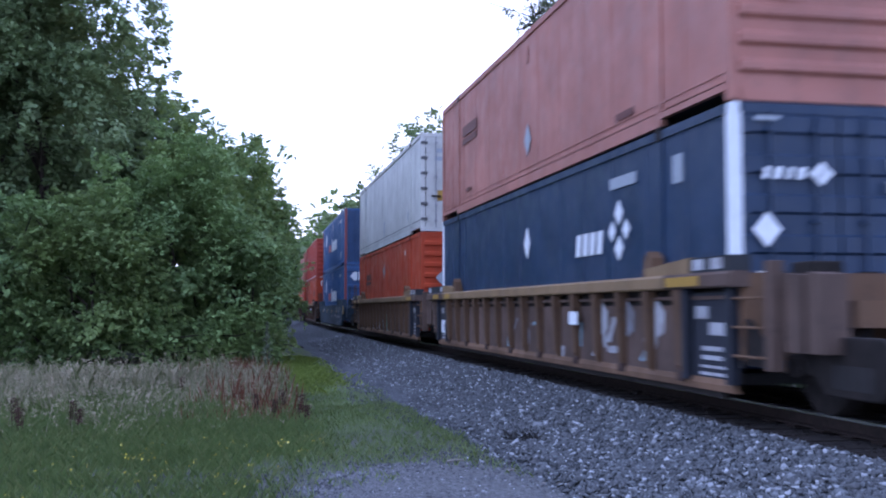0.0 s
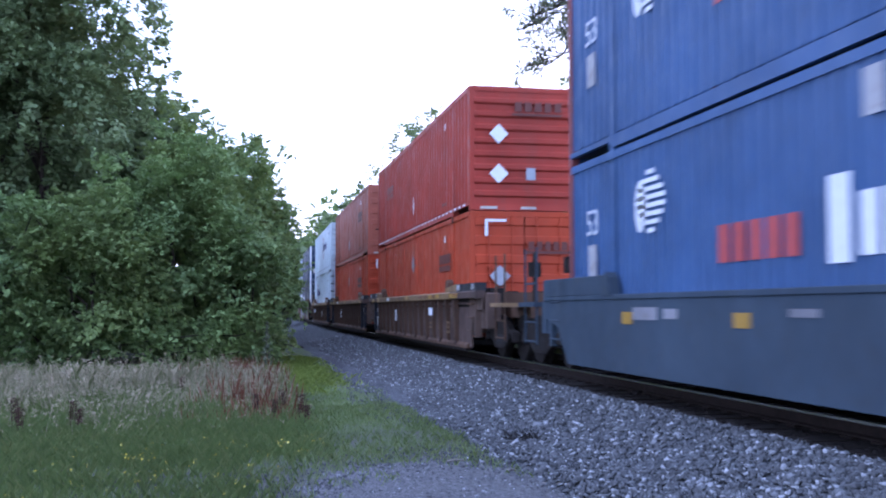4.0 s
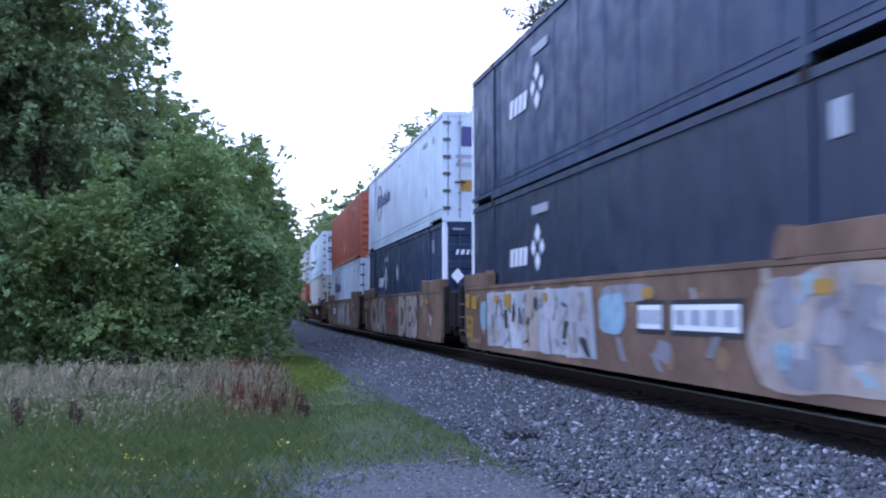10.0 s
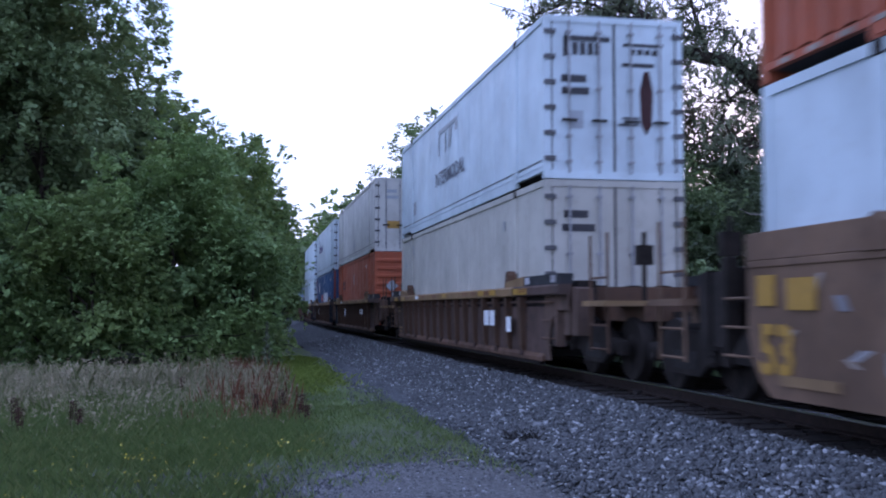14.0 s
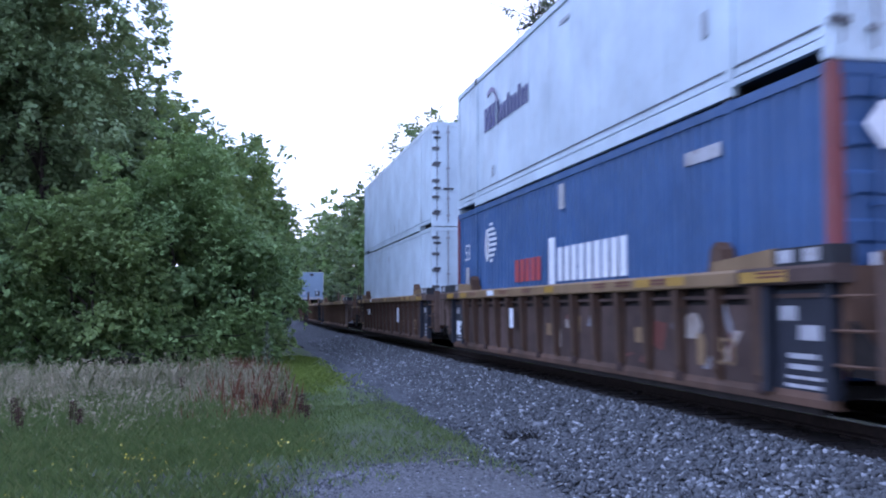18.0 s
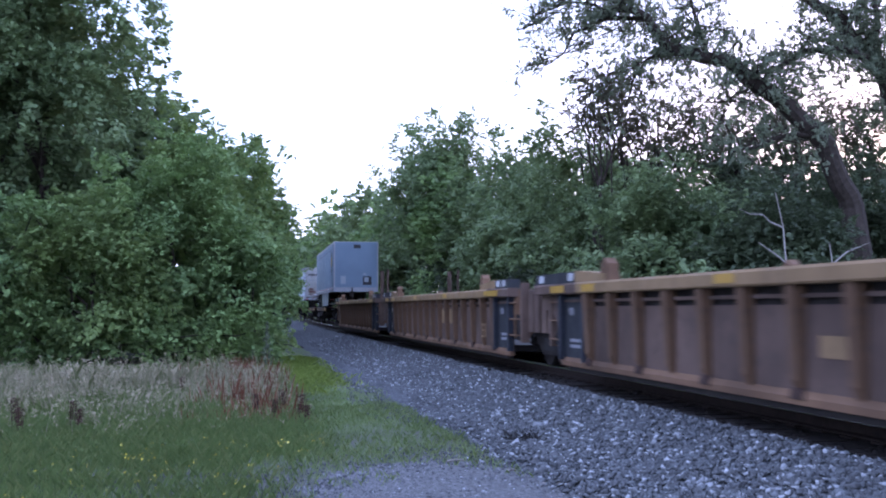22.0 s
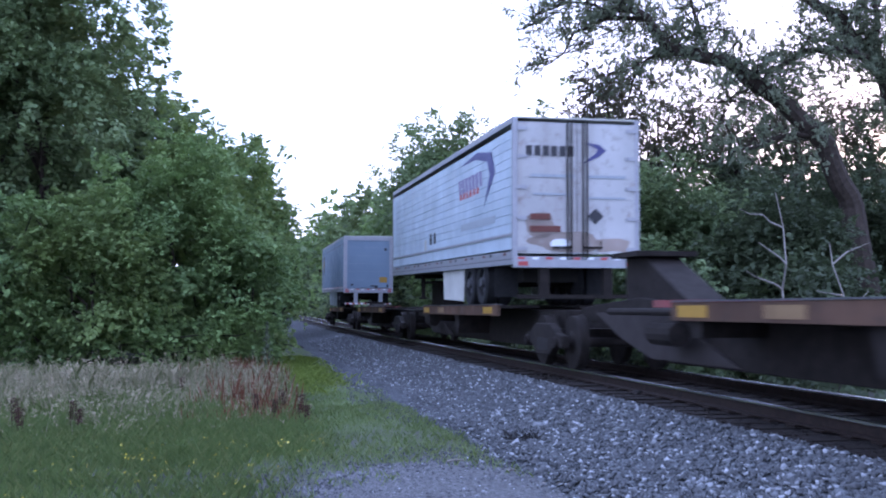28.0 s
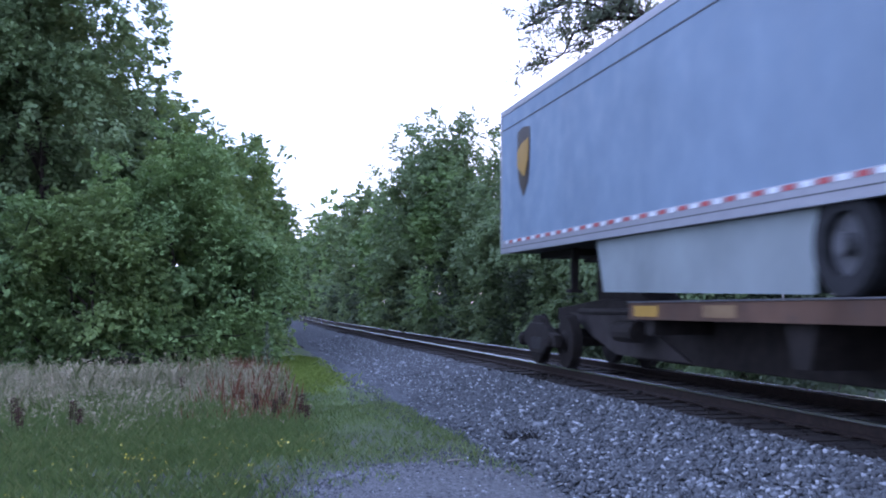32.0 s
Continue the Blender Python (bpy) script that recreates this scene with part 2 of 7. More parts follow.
M["ground"] = ground_material()
M["ballast"] = gravel_material("grey ballast bed", (0.029, 0.031, 0.033), (0.06, 0.065, 0.069), (0.12, 0.13, 0.138), 17)
# Oil-browned stone, darkened further: the train's shade is put into the colour.
M["bed"] = gravel_material("oil-browned ballast with train shade in its colour", (0.011, 0.009, 0.008), (0.02, 0.016, 0.014), (0.04, 0.032, 0.028), 20)
M["drive"] = gravel_material("fine gravel drive with dust", (0.08, 0.08, 0.078), (0.125, 0.125, 0.125), (0.20, 0.20, 0.205), 40)
M["stones"] = stone_material()
# Creosote brown, also lowered to hold the shade beneath the train.
M["tie"] = plain("creosoted tie wood", (0.02, 0.0155, 0.013), 0.9, 0, 0.4, 5, 0.6)


def hum(x, y):
    return 0.05 * noise.noise(Vector((x * 0.35, y * 0.35, 0))) + 0.02 * noise.noise(Vector((x * 1.6, y * 1.6, 3)))


def ground_z(x, y):
    d = x - track_x(max(y, 0))
    z = -0.62 + (hum(x, y) if abs(x) < 30 and -20 < y < 80 else 0)
    if d > -3.9:
        z -= 0.25 * min(1, (d + 3.9) / 1.5)
    return z


def build_ground():
    xs = [-3000, -900, -300, -120, -60, -35, -22] + [-14 + 0.4 * i for i in range(46)] + [4.6, 6, 8, 11, 16, 24, 40, 80, 200, 600, 3000]
    ys = [-3000, -600, -150, -50, -20, -8, -2] + [2 + 0.4 * i for i in range(75)] + [34, 38, 44, 52, 64, 80, 110, 160, 260, 500, 1200, 4500]
    g = Geo()
    g.v = [(x, y, ground_z(x, y)) for y in ys for x in xs]
    n = len(xs)
    g.f = [(j * n + i, j * n + i + 1, (j + 1) * n + i + 1, (j + 1) * n + i) for j in range(len(ys) - 1) for i in range(n - 1)]
    tagged(new("ground", g.mesh("ground", "ground", False)), "grassy meadow ground beside the railway", "ground", kind="structure")


def strip(name, mat, prof, y0, y1, step, label, kind="structure", wob=0.0):
    g = Geo()
    k = len(prof)
    n = int((y1 - y0) / step) + 1
    for j in range(n):
        y = y0 + j * step
        for i, (d, z) in enumerate(prof):
            w = wob * noise.noise(Vector((d * 2, y * 0.9, 7))) if 0 < i < k - 1 else 0
            edge = 0.35 * noise.noise(Vector((y * 0.45, 4, d))) - 0.9 * min(1, max(0, (y - 17) / 9)) + 0.45 * min(1, max(0, (11.6 - y) / 2)) if i == 0 and name == 'ballast_bed' else 0
            g.v.append((track_x(y) + d + edge, y, z + w))
    g.f = [(j * k + i, j * k + i + 1, (j + 1) * k + i + 1, (j + 1) * k + i) for j in range(n - 1) for i in range(k - 1)]
    return tagged(new(name, g.mesh(name, mat, False)), label, "ballast", kind=kind)


BALLAST = [(-3.75, -0.72), (-3.3, -0.56), (-2.6, -0.46), (-1.95, -0.3), (-1.5, -0.215), (1.5, -0.215), (2.0, -0.3), (3.6, -0.9)]


def ballast_z(d):
    for (a, za), (b, zb) in zip(BALLAST, BALLAST[1:]):
        if a <= d <= b:
            return za + (zb - za) * (d - a) / (b - a)
    return -0.7


def fast_mesh(name, verts, faces, mat):
    """A mesh from arrays: verts (n, 3), faces (m, k)."""
    me = bpy.data.meshes.new(name)
    m, k = faces.shape
    me.vertices.add(len(verts))
    me.vertices.foreach_set("co", np.ascontiguousarray(verts, dtype=np.float32).ravel())
    me.loops.add(m * k)
    me.loops.foreach_set("vertex_index", np.ascontiguousarray(faces, dtype=np.int32).ravel())
    me.polygons.add(m)
    me.polygons.foreach_set("loop_start", np.arange(0, m * k, k, dtype=np.int32))
    me.update(calc_edges=True)
    me.materials.append(M[mat] if isinstance(mat, str) else mat)
    return me


def stones(name, pts, size, mat, label):
    """Angular stones, each a jittered octahedron."""
    n = len(pts)
    octa = np.array([(1, 0, 0), (-1, 0, 0), (0, 1, 0), (0, -1, 0), (0, 0, 1), (0, 0, -1)], float)
    tri = np.array([(0, 2, 4), (2, 1, 4), (1, 3, 4), (3, 0, 4), (2, 0, 5), (1, 2, 5), (3, 1, 5), (0, 3, 5)])
    v = octa[None] * nrng.uniform(0.45, 1.15, (n, 6, 1)) + nrng.normal(0, 0.22, (n, 6, 3))
    q = np.linalg.qr(nrng.normal(size=(n, 3, 3)))[0]
    v = np.einsum("nij,nkj->nki", q, v) * (size * nrng.lognormal(0, 0.3, n))[:, None, None]
    v[:, :, 2] *= 0.75
    v += pts[:, None, :]
    f = (tri[None] + 6 * np.arange(n)[:, None, None]).reshape(-1, 3)
    return tagged(new(name, fast_mesh(name, v.reshape(-1, 3), f, mat)), label, "stones", kind="stuff")


def scatter_ballast():
    n = 36000
    y = 6.5 + 44 * nrng.random(n) ** 1.6
    d = -3.7 + 2.35 * nrng.random(n)
    x = np.array([track_x(v) for v in y]) + d
    z = np.array([ballast_z(v) for v in d]) + 0.012
    stones("ballast_stones", np.stack([x, y, z], 1), 0.03, "stones", "loose crushed blue-grey ballast stones on the shoulder")
    n = 5000
    y = 6 + 60 * nrng.random(n) ** 1.4
    d = -1.5 + 3.2 * nrng.random(n)
    x = np.array([track_x(v) for v in y]) + d
    stones("track_bed_stones", np.stack([x, y, np.full(n, -0.2)], 1), 0.035, "bed", "oil-browned stones between the ties, darkened as train shade")


def build_track():
    tr = thing("railway_track", "single railway track with polished rails on wooden ties", "railway track", kind="structure")
    ys = [-60 + 3 * i for i in range(170)]
    head = [(-0.035, -0.035), (0.035, -0.035), (0.035, -0.008), (0.025, 0), (-0.025, 0), (-0.035, -0.008)]
    foot = [(-0.07, -0.165), (0.07, -0.165), (0.07, -0.15), (0.012, -0.135), (0.012, -0.035), (-0.012, -0.035), (-0.012, -0.135), (-0.07, -0.15)]
    for off in (-0.755, 0.755):
        for nm, prof, mat in (("rail_head", head, "steel"), ("rail_web", foot, "rail_rust")):
            g = Geo()
            k = len(prof)
            for y in ys:
                g.v += [(track_x(y) + off + a, y, z) for a, z in prof]
            g.f = [(j * k + i, j * k + (i + 1) % k, (j + 1) * k + (i + 1) % k, (j + 1) * k + i) for j in range(len(ys) - 1) for i in range(k)]
            part(nm, g, mat, tr)
    tie = box(-1.3, 1.3, -0.115, 0.115, -0.36, -0.18).mesh("tie", "tie")
    plate = box(-0.12, 0.12, -0.09, 0.09, -0.18, -0.164).mesh("tie_plate", "rail_rust")
    for i in range(110):
        y = 4 + 0.5 * i
        o = part("tie", tie, None, tr, at=(track_x(y) + rng.uniform(-0.04, 0.04), y, rng.uniform(-0.015, 0.01)))
        o.rotation_euler.z = rng.uniform(-0.02, 0.02)
        for off in (-0.755, 0.755):
            if i < 60:
                part("tie_plate", plate, None, tr, at=(track_x(y) + off, y, 0))


# ---- plants ----
def leaf_quads(pos, nrm, size, slim=0.55):
    """Kite-shaped leaves (two triangles) at pos, facing nrm."""
    n = len(pos)
    nrm = nrm / (np.linalg.norm(nrm, axis=1, keepdims=True) + 1e-9)
    a = np.cross(nrm, nrng.normal(size=(n, 3)))
    a /= np.linalg.norm(a, axis=1, keepdims=True) + 1e-9
    b = np.cross(nrm, a)
    s = (size * nrng.uniform(0.6, 1.35, n))[:, None]
    v = np.stack([pos - a * s, pos + b * s * slim + nrm * s * 0.18, pos + a * s, pos - b * s * slim + nrm * s * 0.18], 1)
    f = np.array([(0, 1, 2, 3)])[None] + 4 * np.arange(n)[:, None, None]
    return v.reshape(-1, 3), f.reshape(-1, 4)


def clump_leaves(clumps, per, size, droop=0.0, slim=0.55, flat=0.55):
    """Leaves on short sprays that grow out of each clump (x, y, z, r): every spray runs outwards, fans out sideways and nods at its tip."""
    c = np.array(clumps)
    cnt = np.maximum(1, np.round(0.84 * per * c[:, 3] ** 2 / 12)).astype(int)
    idx = np.repeat(np.arange(len(c)), cnt)
    n = len(idx)
    out = c[idx, :3] - (c[:, :3].mean(0) - np.array([0, 0, 0.25 * np.ptp(c[:, 2])]))
    out /= np.linalg.norm(out, axis=1, keepdims=True) + 1e-6
    way = out * 0.75 + nrng.normal(0, 0.55, (n, 3)) + np.array([0, 0, 0.12])
    way /= np.linalg.norm(way, axis=1, keepdims=True)
    r = c[idx, 3:4]
    root = c[idx, :3] + nrng.uniform(-0.7, 0.7, (n, 3)) * r
    reach = r * nrng.uniform(0.5, 1.35, (n, 1))
    side = np.cross(way, np.array([0, 0, 1.0])) + nrng.normal(0, 0.2, (n, 3))
    side /= np.linalg.norm(side, axis=1, keepdims=True) + 1e-6
    face = np.cross(side, way)
    k = np.repeat(np.arange(n), 12)
    m = len(k)
    f = (0.1 + 0.9 * nrng.random((m, 1)) ** 0.8)
    p = root[k] + way[k] * reach[k] * f + side[k] * reach[k] * nrng.normal(0, 0.24, (m, 1)) * (1.25 - f) + nrng.normal(0, 0.05, (m, 3)) * r[k]
    p[:, 2] -= (0.3 * reach[k] * f * f)[:, 0] + droop * nrng.random(m) ** 2 * f[:, 0]
    nr = face[k] * flat + out[k] * 0.55 + np.array([0, 0, 0.25]) + nrng.normal(0, 0.42, (m, 3))
    return leaf_quads(p, nr, size * 1.08, slim)


def ellipsoid_clumps(cx, cy, cz, rx, ry, rz, n, r0, r1, shell=0.6, low=-1.0):
    """Clumps along boughs that run from the heart of an ellipsoid crown to uneven tips; fewer on the side turned from the track and the meadow."""
    out = []
    wide = 0.2 * (rx * ry * rz) ** (1 / 3)
    while len(out) < n * 1.15:
        d = Vector((rng.gauss(0, 1), rng.gauss(0, 1), rng.gauss(0.1, 1))).normalized()
        if d.z < low or (d.y > 0.35 and rng.random() < 0.6):
            continue
        tip = rng.uniform(0.78, 0.93) * (1 + 0.12 * noise.noise(d * 2.3 + Vector((cx, cy, cz))))
        a = shell * rng.uniform(0.75, 1.0)
        for i in range(7):
            f = (i + rng.random()) / 7
            k = a + (tip - a) * f
            j = wide * (1.15 - 0.4 * f)
            out.append((cx + d.x * rx * k + rng.uniform(-1.5, 1.5) * j, cy + d.y * ry * k + rng.uniform(-1.5, 1.5) * j, cz + d.z * rz * k + rng.uniform(-0.65, 0.65) * j, rng.uniform(r0, r1) * (1.0 - 0.25 * f)))
    return out


def limb_chain(g, a, b, r0, r1, bend=0.15, n=5):
    a, b = Vector(a), Vector(b)
    pts = [a.lerp(b, i / n) + Vector((rng.uniform(-1, 1), rng.uniform(-1, 1), rng.uniform(-0.6, 1))) * bend * (b - a).length * 0.25 * math.sin(math.pi * i / n) for i in range(n + 1)]
    g.skin(pts, [r0 + (r1 - r0) * i / n for i in range(n + 1)])
    return pts


def tree(name, label, base, clumps, trunk_r, mat, per=260, leaf=0.1, limbs=7, category="tree", droop=0.0, slim=0.55, group="trees along the track"):
    t = thing(name, label, category, group)
    t.location = base
    b = Vector(base)
    cl = [(x - b.x, y - b.y, z - b.z, r) for x, y, z, r in clumps]
    top = Vector((sum(c[0] for c in cl), sum(c[1] for c in cl), sum(c[2] for c in cl))) / len(cl)
    g = Geo()
    if trunk_r:
        pts = limb_chain(g, (0, 0, -0.3), top, trunk_r, trunk_r * 0.4, 0.25)
        part("trunk", g, "bark", t)
        for c in rng.sample(cl, min(limbs, len(cl))):
            lg = Geo()
            limb_chain(lg, pts[rng.randint(1, 4)], c[:3], trunk_r * 0.35, 0.02, 0.4)
            part("limb", lg, "bark", t)
    v, f = clump_leaves(cl, per, leaf, droop, slim)
    part("crown", fast_mesh("crown", v, f, mat), None, t)
    return t


def build_left_woods():
    # tall dark trees at the back, shrubs in front of them, and the hedge that runs away along the track
    c = ellipsoid_clumps(-6.6, 36, 9.0, 4.0, 3.0, 7.8, 500, 0.45, 0.8, 0.25)
    c += [(-2.9 + rng.uniform(-0.5, 0.5), 35.6 + rng.uniform(-0.8, 0.8), 11.9 - 0.2 * i, rng.uniform(0.25, 0.5)) for i in range(14)]
    tree("tall_tree", "tall dark-green tree with drooping outer twigs", (-6.0, 36.5, -0.6), [q for q in c if q[2] < 14], 0.3, "leaf_dark", 400, 0.098, 12, droop=0.35)
    c = ellipsoid_clumps(-11.8, 34.5, 7, 3.6, 3.0, 7.5, 120, 0.8, 1.3, 0.25)
    tree("tall_tree", "tall dark-green tree with drooping outer twigs", (-11.8, 35, -0.6), c, 0.3, "leaf_dark", 90, 0.2, 6, droop=0.6)
    for x, y, z, rx, ry, rz in ((-13, 43, 6.5, 5, 3, 8.0), (-7.5, 45, 7.0, 4.5, 3, 8.2), (-3.4, 43, 4.4, 3, 2.6, 5.6), (-11, 54, 4.0, 6, 3, 6)):
        c = ellipsoid_clumps(x, y, z, rx, ry, rz, 150, 0.9, 1.5, 0.3)
        tree("tall_tree", "dark-green tree standing behind the shrubs", (x, y, -0.6), [q for q in c if q[2] > -0.3], 0.25, "leaf_dark", 100, 0.19, 4)
    shrubs = [(-12.6, 31.6, 1.8, 2.4, 1.8, 3.2, 80), (-9.6, 31.2, 1.6, 2.4, 1.8, 2.8, 80), (-6.6, 30.9, 1.8, 2.3, 1.8, 2.9, 90), (-4.0, 30.6, 1.6, 2.1, 1.6, 2.9, 95), (-1.9, 31.6, 2.6, 2.2, 1.7, 4.0, 130), (0.0, 32.0, 1.3, 1.25, 1.6, 2.7, 85),
              (-0.9, 36.0, 3.5, 2.4, 2.6, 4.4, 140), (-0.4, 42.5, 3.8, 2.1, 3.2, 4.9, 120), (0.3, 50.0, 3.8, 2.0, 4.0, 5.2, 110)]
    for i, (x, y, z, rx, ry, rz, n) in enumerate(shrubs):
        c = ellipsoid_clumps(x, y, z, rx * 1.1, ry, rz * 1.08, int(n * 1.8), 0.3, 0.56, 0.5)
        c = [q for q in c if q[2] > ((0.8 if i < 3 else 0.25) if i < 6 else -0.4) + 0.5 * noise.noise(Vector((q[0] * 0.8, q[1] * 0.8, 5)))]
        if i < 6:
            c = [(a, b + 0.9 * max(0, 1.4 - d), d, e) for a, b, d, e in c]
        tree("shrub_tree", "dense leafy green shrub tree at the meadow's edge", (x, y, -0.6), c, 0.09, "leaf_mid" if i % 3 else "leaf_fresh", 300 if x < -11 else 1250 if i < 6 else 900, 0.11 if x < -11 else 0.06 if i < 6 else 0.078, 6, "shrub")
    for x, y, z, rx, ry, rz in ((0.8, 60, 3.6, 1.7, 5, 4.8), (1.4, 73, 3.8, 1.8, 7, 5.0), (1.7, 92, 4.2, 2.1, 9, 5.6), (1.9, 122, 4.6, 2.6, 15, 6.4), (2.2, 165, 5, 3.4, 22, 7)):
        c = ellipsoid_clumps(x, y, z, rx, ry, rz, 170, 0.6, 1.2, 0.4)
        tree("hedge_tree", "leafy green tree leaning over the ballast", (x - 0.8, y, -0.6), [q for q in c if q[2] > -0.4], 0.12, "leaf_fresh", 5.5 / (0.0026 * y) ** 2, 0.0026 * y, 3)
    # thin leafy boughs of the hedge against the sky
    for x, y, z, r in ((1.6, 45, 4.8, 0.9), (1.9, 46, 3.6, 0.8), (2.1, 45, 2.4, 0.85), (2.0, 44, 1.3, 0.9), (2.3, 50, 5.4, 0.9), (2.7, 56, 3.4, 1.2)):
        c = ellipsoid_clumps(x, y, z, r, r, r * 1.2, 26, 0.2, 0.42, 0.1)
        tree("hedge_tree", "slender leafy tree leaning out of the hedge", (x - 0.9, y, -0.6), c, 0.07, "leaf_mid", 560, 0.075, 6)
    # low growth at the foot of the shrubs and the hedge
    c = [(-14 + 15 * rng.random(), 33 + rng.uniform(-0.6, 1.6), -0.5 + rng.uniform(0, 2.4), rng.uniform(0.35, 0.65)) for k in range(330)]
    tree("undergrowth_shrub", "low dark undergrowth beneath the shrub trees", (-5, 33.4, -0.6), c, 0.04, "leaf_mid", 420, 0.07, 3, "shrub")
    c = [(-14 + 10 * rng.random(), 36 + rng.uniform(-1, 2), -0.4 + rng.uniform(0, 6.5), rng.uniform(0.6, 1.0)) for k in range(150)]
    tree("undergrowth_shrub", "dark shrub between the tall trees", (-9, 36.5, -0.6), c, 0.06, "leaf_dark", 130, 0.15, 3, "shrub")
    c = [(-7.6 + 8.6 * rng.random(), 30.3 + rng.uniform(-0.5, 0.6), -0.45 + 1.7 * rng.random() ** 1.4, rng.uniform(0.26, 0.5)) for k in range(170)]
    tree("undergrowth_shrub", "leafy green skirt of low shrubs above the tall grass", (-3, 30.4, -0.6), c, 0.04, "leaf_mid", 900, 0.062, 3, "shrub")
    c = [(1.3 + 0.012 * k + rng.uniform(-0.35, 0.35), 31 + 0.5 * k, -0.5 + rng.uniform(0, 0.6), rng.uniform(0.2, 0.4)) for k in range(60)]
    tree("hedge_shrub", "low leafy shrub at the ballast's edge", (1.4, 40, -0.6), c, 0.04, "leaf_fresh", 520, 0.08, 3, "shrub")
    # leafy twigs that reach out past the hedge
    c = [(2.0 + 0.03 * k + rng.uniform(-0.2, 0.3), 58 + 2.2 * k, 0.0 + rng.uniform(0, 2.4), rng.uniform(0.25, 0.5)) for k in range(14)]
    tree("hedge_shrub", "low leafy shrub at the ballast's edge", (2.4, 66, -0.6), c, 0.05, "leaf_fresh", 420, 0.11, 5, "shrub")


def build_right_woods():
    rows = [(15.2, 27.5, 1.6, 2.4, 2.4, 3.2), (13.4, 31, 2.6, 2.3, 3.0, 3.4), (17.0, 33, 2.4, 3.0, 2.4, 3.6), (12.9, 38, 4.3, 2.5, 3.2, 5.3), (18, 37, 3.4, 3.6, 4, 4.4), (21.5, 33, 3.0, 3.2, 3.2, 4.0), (24.5, 33.5, 2.6, 3, 2.6, 3.8),
            (13.0, 45, 3.9, 2.5, 3.6, 4.9), (13.2, 52, 4.6, 2.8, 4, 5.7), (11.7, 60, 7.7, 4.0, 4.2, 5.3), (11.9, 57, 4.4, 2.6, 3.4, 5.0), (17, 50, 4.2, 4, 5, 4.8), (12.0, 70, 4.4, 2.3, 5, 5.2), (12.4, 82, 4.8, 2.6, 6, 6.0),
            (12.4, 97, 6.0, 2.9, 7, 7.8), (12.8, 115, 6.8, 3.2, 9, 8.4), (13.2, 140, 7.8, 3.6, 12, 9.6), (13.8, 172, 8.4, 3.8, 16, 10.4), (15.2, 215, 8, 4.4, 22, 10), (17.2, 280, 9.5, 5, 35, 12)]
    for i, (x, y, z, rx, ry, rz) in enumerate(rows):
        c = ellipsoid_clumps(x, y, z, rx * 1.08, ry, rz * 1.08, (330 if y == 60 else 170) if y < 90 else 160, 0.36 + y * 0.004, 0.66 + y * 0.006, 0.3)
        c = [q for q in c if q[2] > -0.6]
        leaf = 0.1 if y == 60 else min(0.4, max(0.074, 0.0022 * y))
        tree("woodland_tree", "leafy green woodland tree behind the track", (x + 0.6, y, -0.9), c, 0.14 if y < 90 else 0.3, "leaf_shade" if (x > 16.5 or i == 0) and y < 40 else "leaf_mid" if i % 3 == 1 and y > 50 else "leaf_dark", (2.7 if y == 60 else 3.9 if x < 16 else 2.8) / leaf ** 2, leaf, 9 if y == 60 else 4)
    for x, y, z, rx, ry, rz in ((26, 44, 4.5, 6, 5, 5.5), (22, 56, 5.5, 6, 6, 6), (33, 36, 4, 5, 5, 5), (20, 75, 6, 5, 8, 7), (29, 28, 2.6, 4, 4, 4)):
        c = ellipsoid_clumps(x, y, z, rx, ry, rz, 90, 0.9, 1.6, 0.3)
        tree("woodland_tree", "woodland tree deeper in the wood, leaves darkened as shade", (x, y, -0.9), [q for q in c if q[2] > -0.6], 0.2, "leaf_shade", 110, 0.17, 3)


def build_understory():
    # leafy shrubs that close the foot of the wood behind the track
    for k in range(17):
        y0 = 24 + 3.1 * k + 0.35 * k * k
        x0 = max(12.3 - 0.02 * (y0 - 24), 11.0) + max(0, y0 - 90) * 0.012 + (1.6 if k == 0 else 0)
        grow = 1 + 0.05 * k
        c = [(x0 + rng.uniform(-0.7, 1.8) * grow, y0 + rng.uniform(-2.2, 2.2) * grow, -0.7 + rng.uniform(0, 3.4) * rng.random() ** 0.4 * grow, rng.uniform(0.35, 0.7) * grow) for _ in range(90)]
        leaf = max(0.085, 0.0021 * y0)
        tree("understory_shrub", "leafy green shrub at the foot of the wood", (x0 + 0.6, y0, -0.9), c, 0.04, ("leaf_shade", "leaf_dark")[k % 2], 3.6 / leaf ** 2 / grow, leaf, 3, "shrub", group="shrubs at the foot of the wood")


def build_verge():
    # brambles added along the far side of the track, shade in their leaf colour
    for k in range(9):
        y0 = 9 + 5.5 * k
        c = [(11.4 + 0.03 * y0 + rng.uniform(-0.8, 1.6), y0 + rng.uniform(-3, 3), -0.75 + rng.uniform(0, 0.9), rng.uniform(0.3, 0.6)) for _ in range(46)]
        tree("bramble_shrub", "low bramble shrub beyond the track, leaves darkened as shade", (11.8 + 0.03 * y0, y0, -0.9), c, 0.03, "leaf_shade", 230, 0.085, 2, "shrub", group="brambles beyond the track")


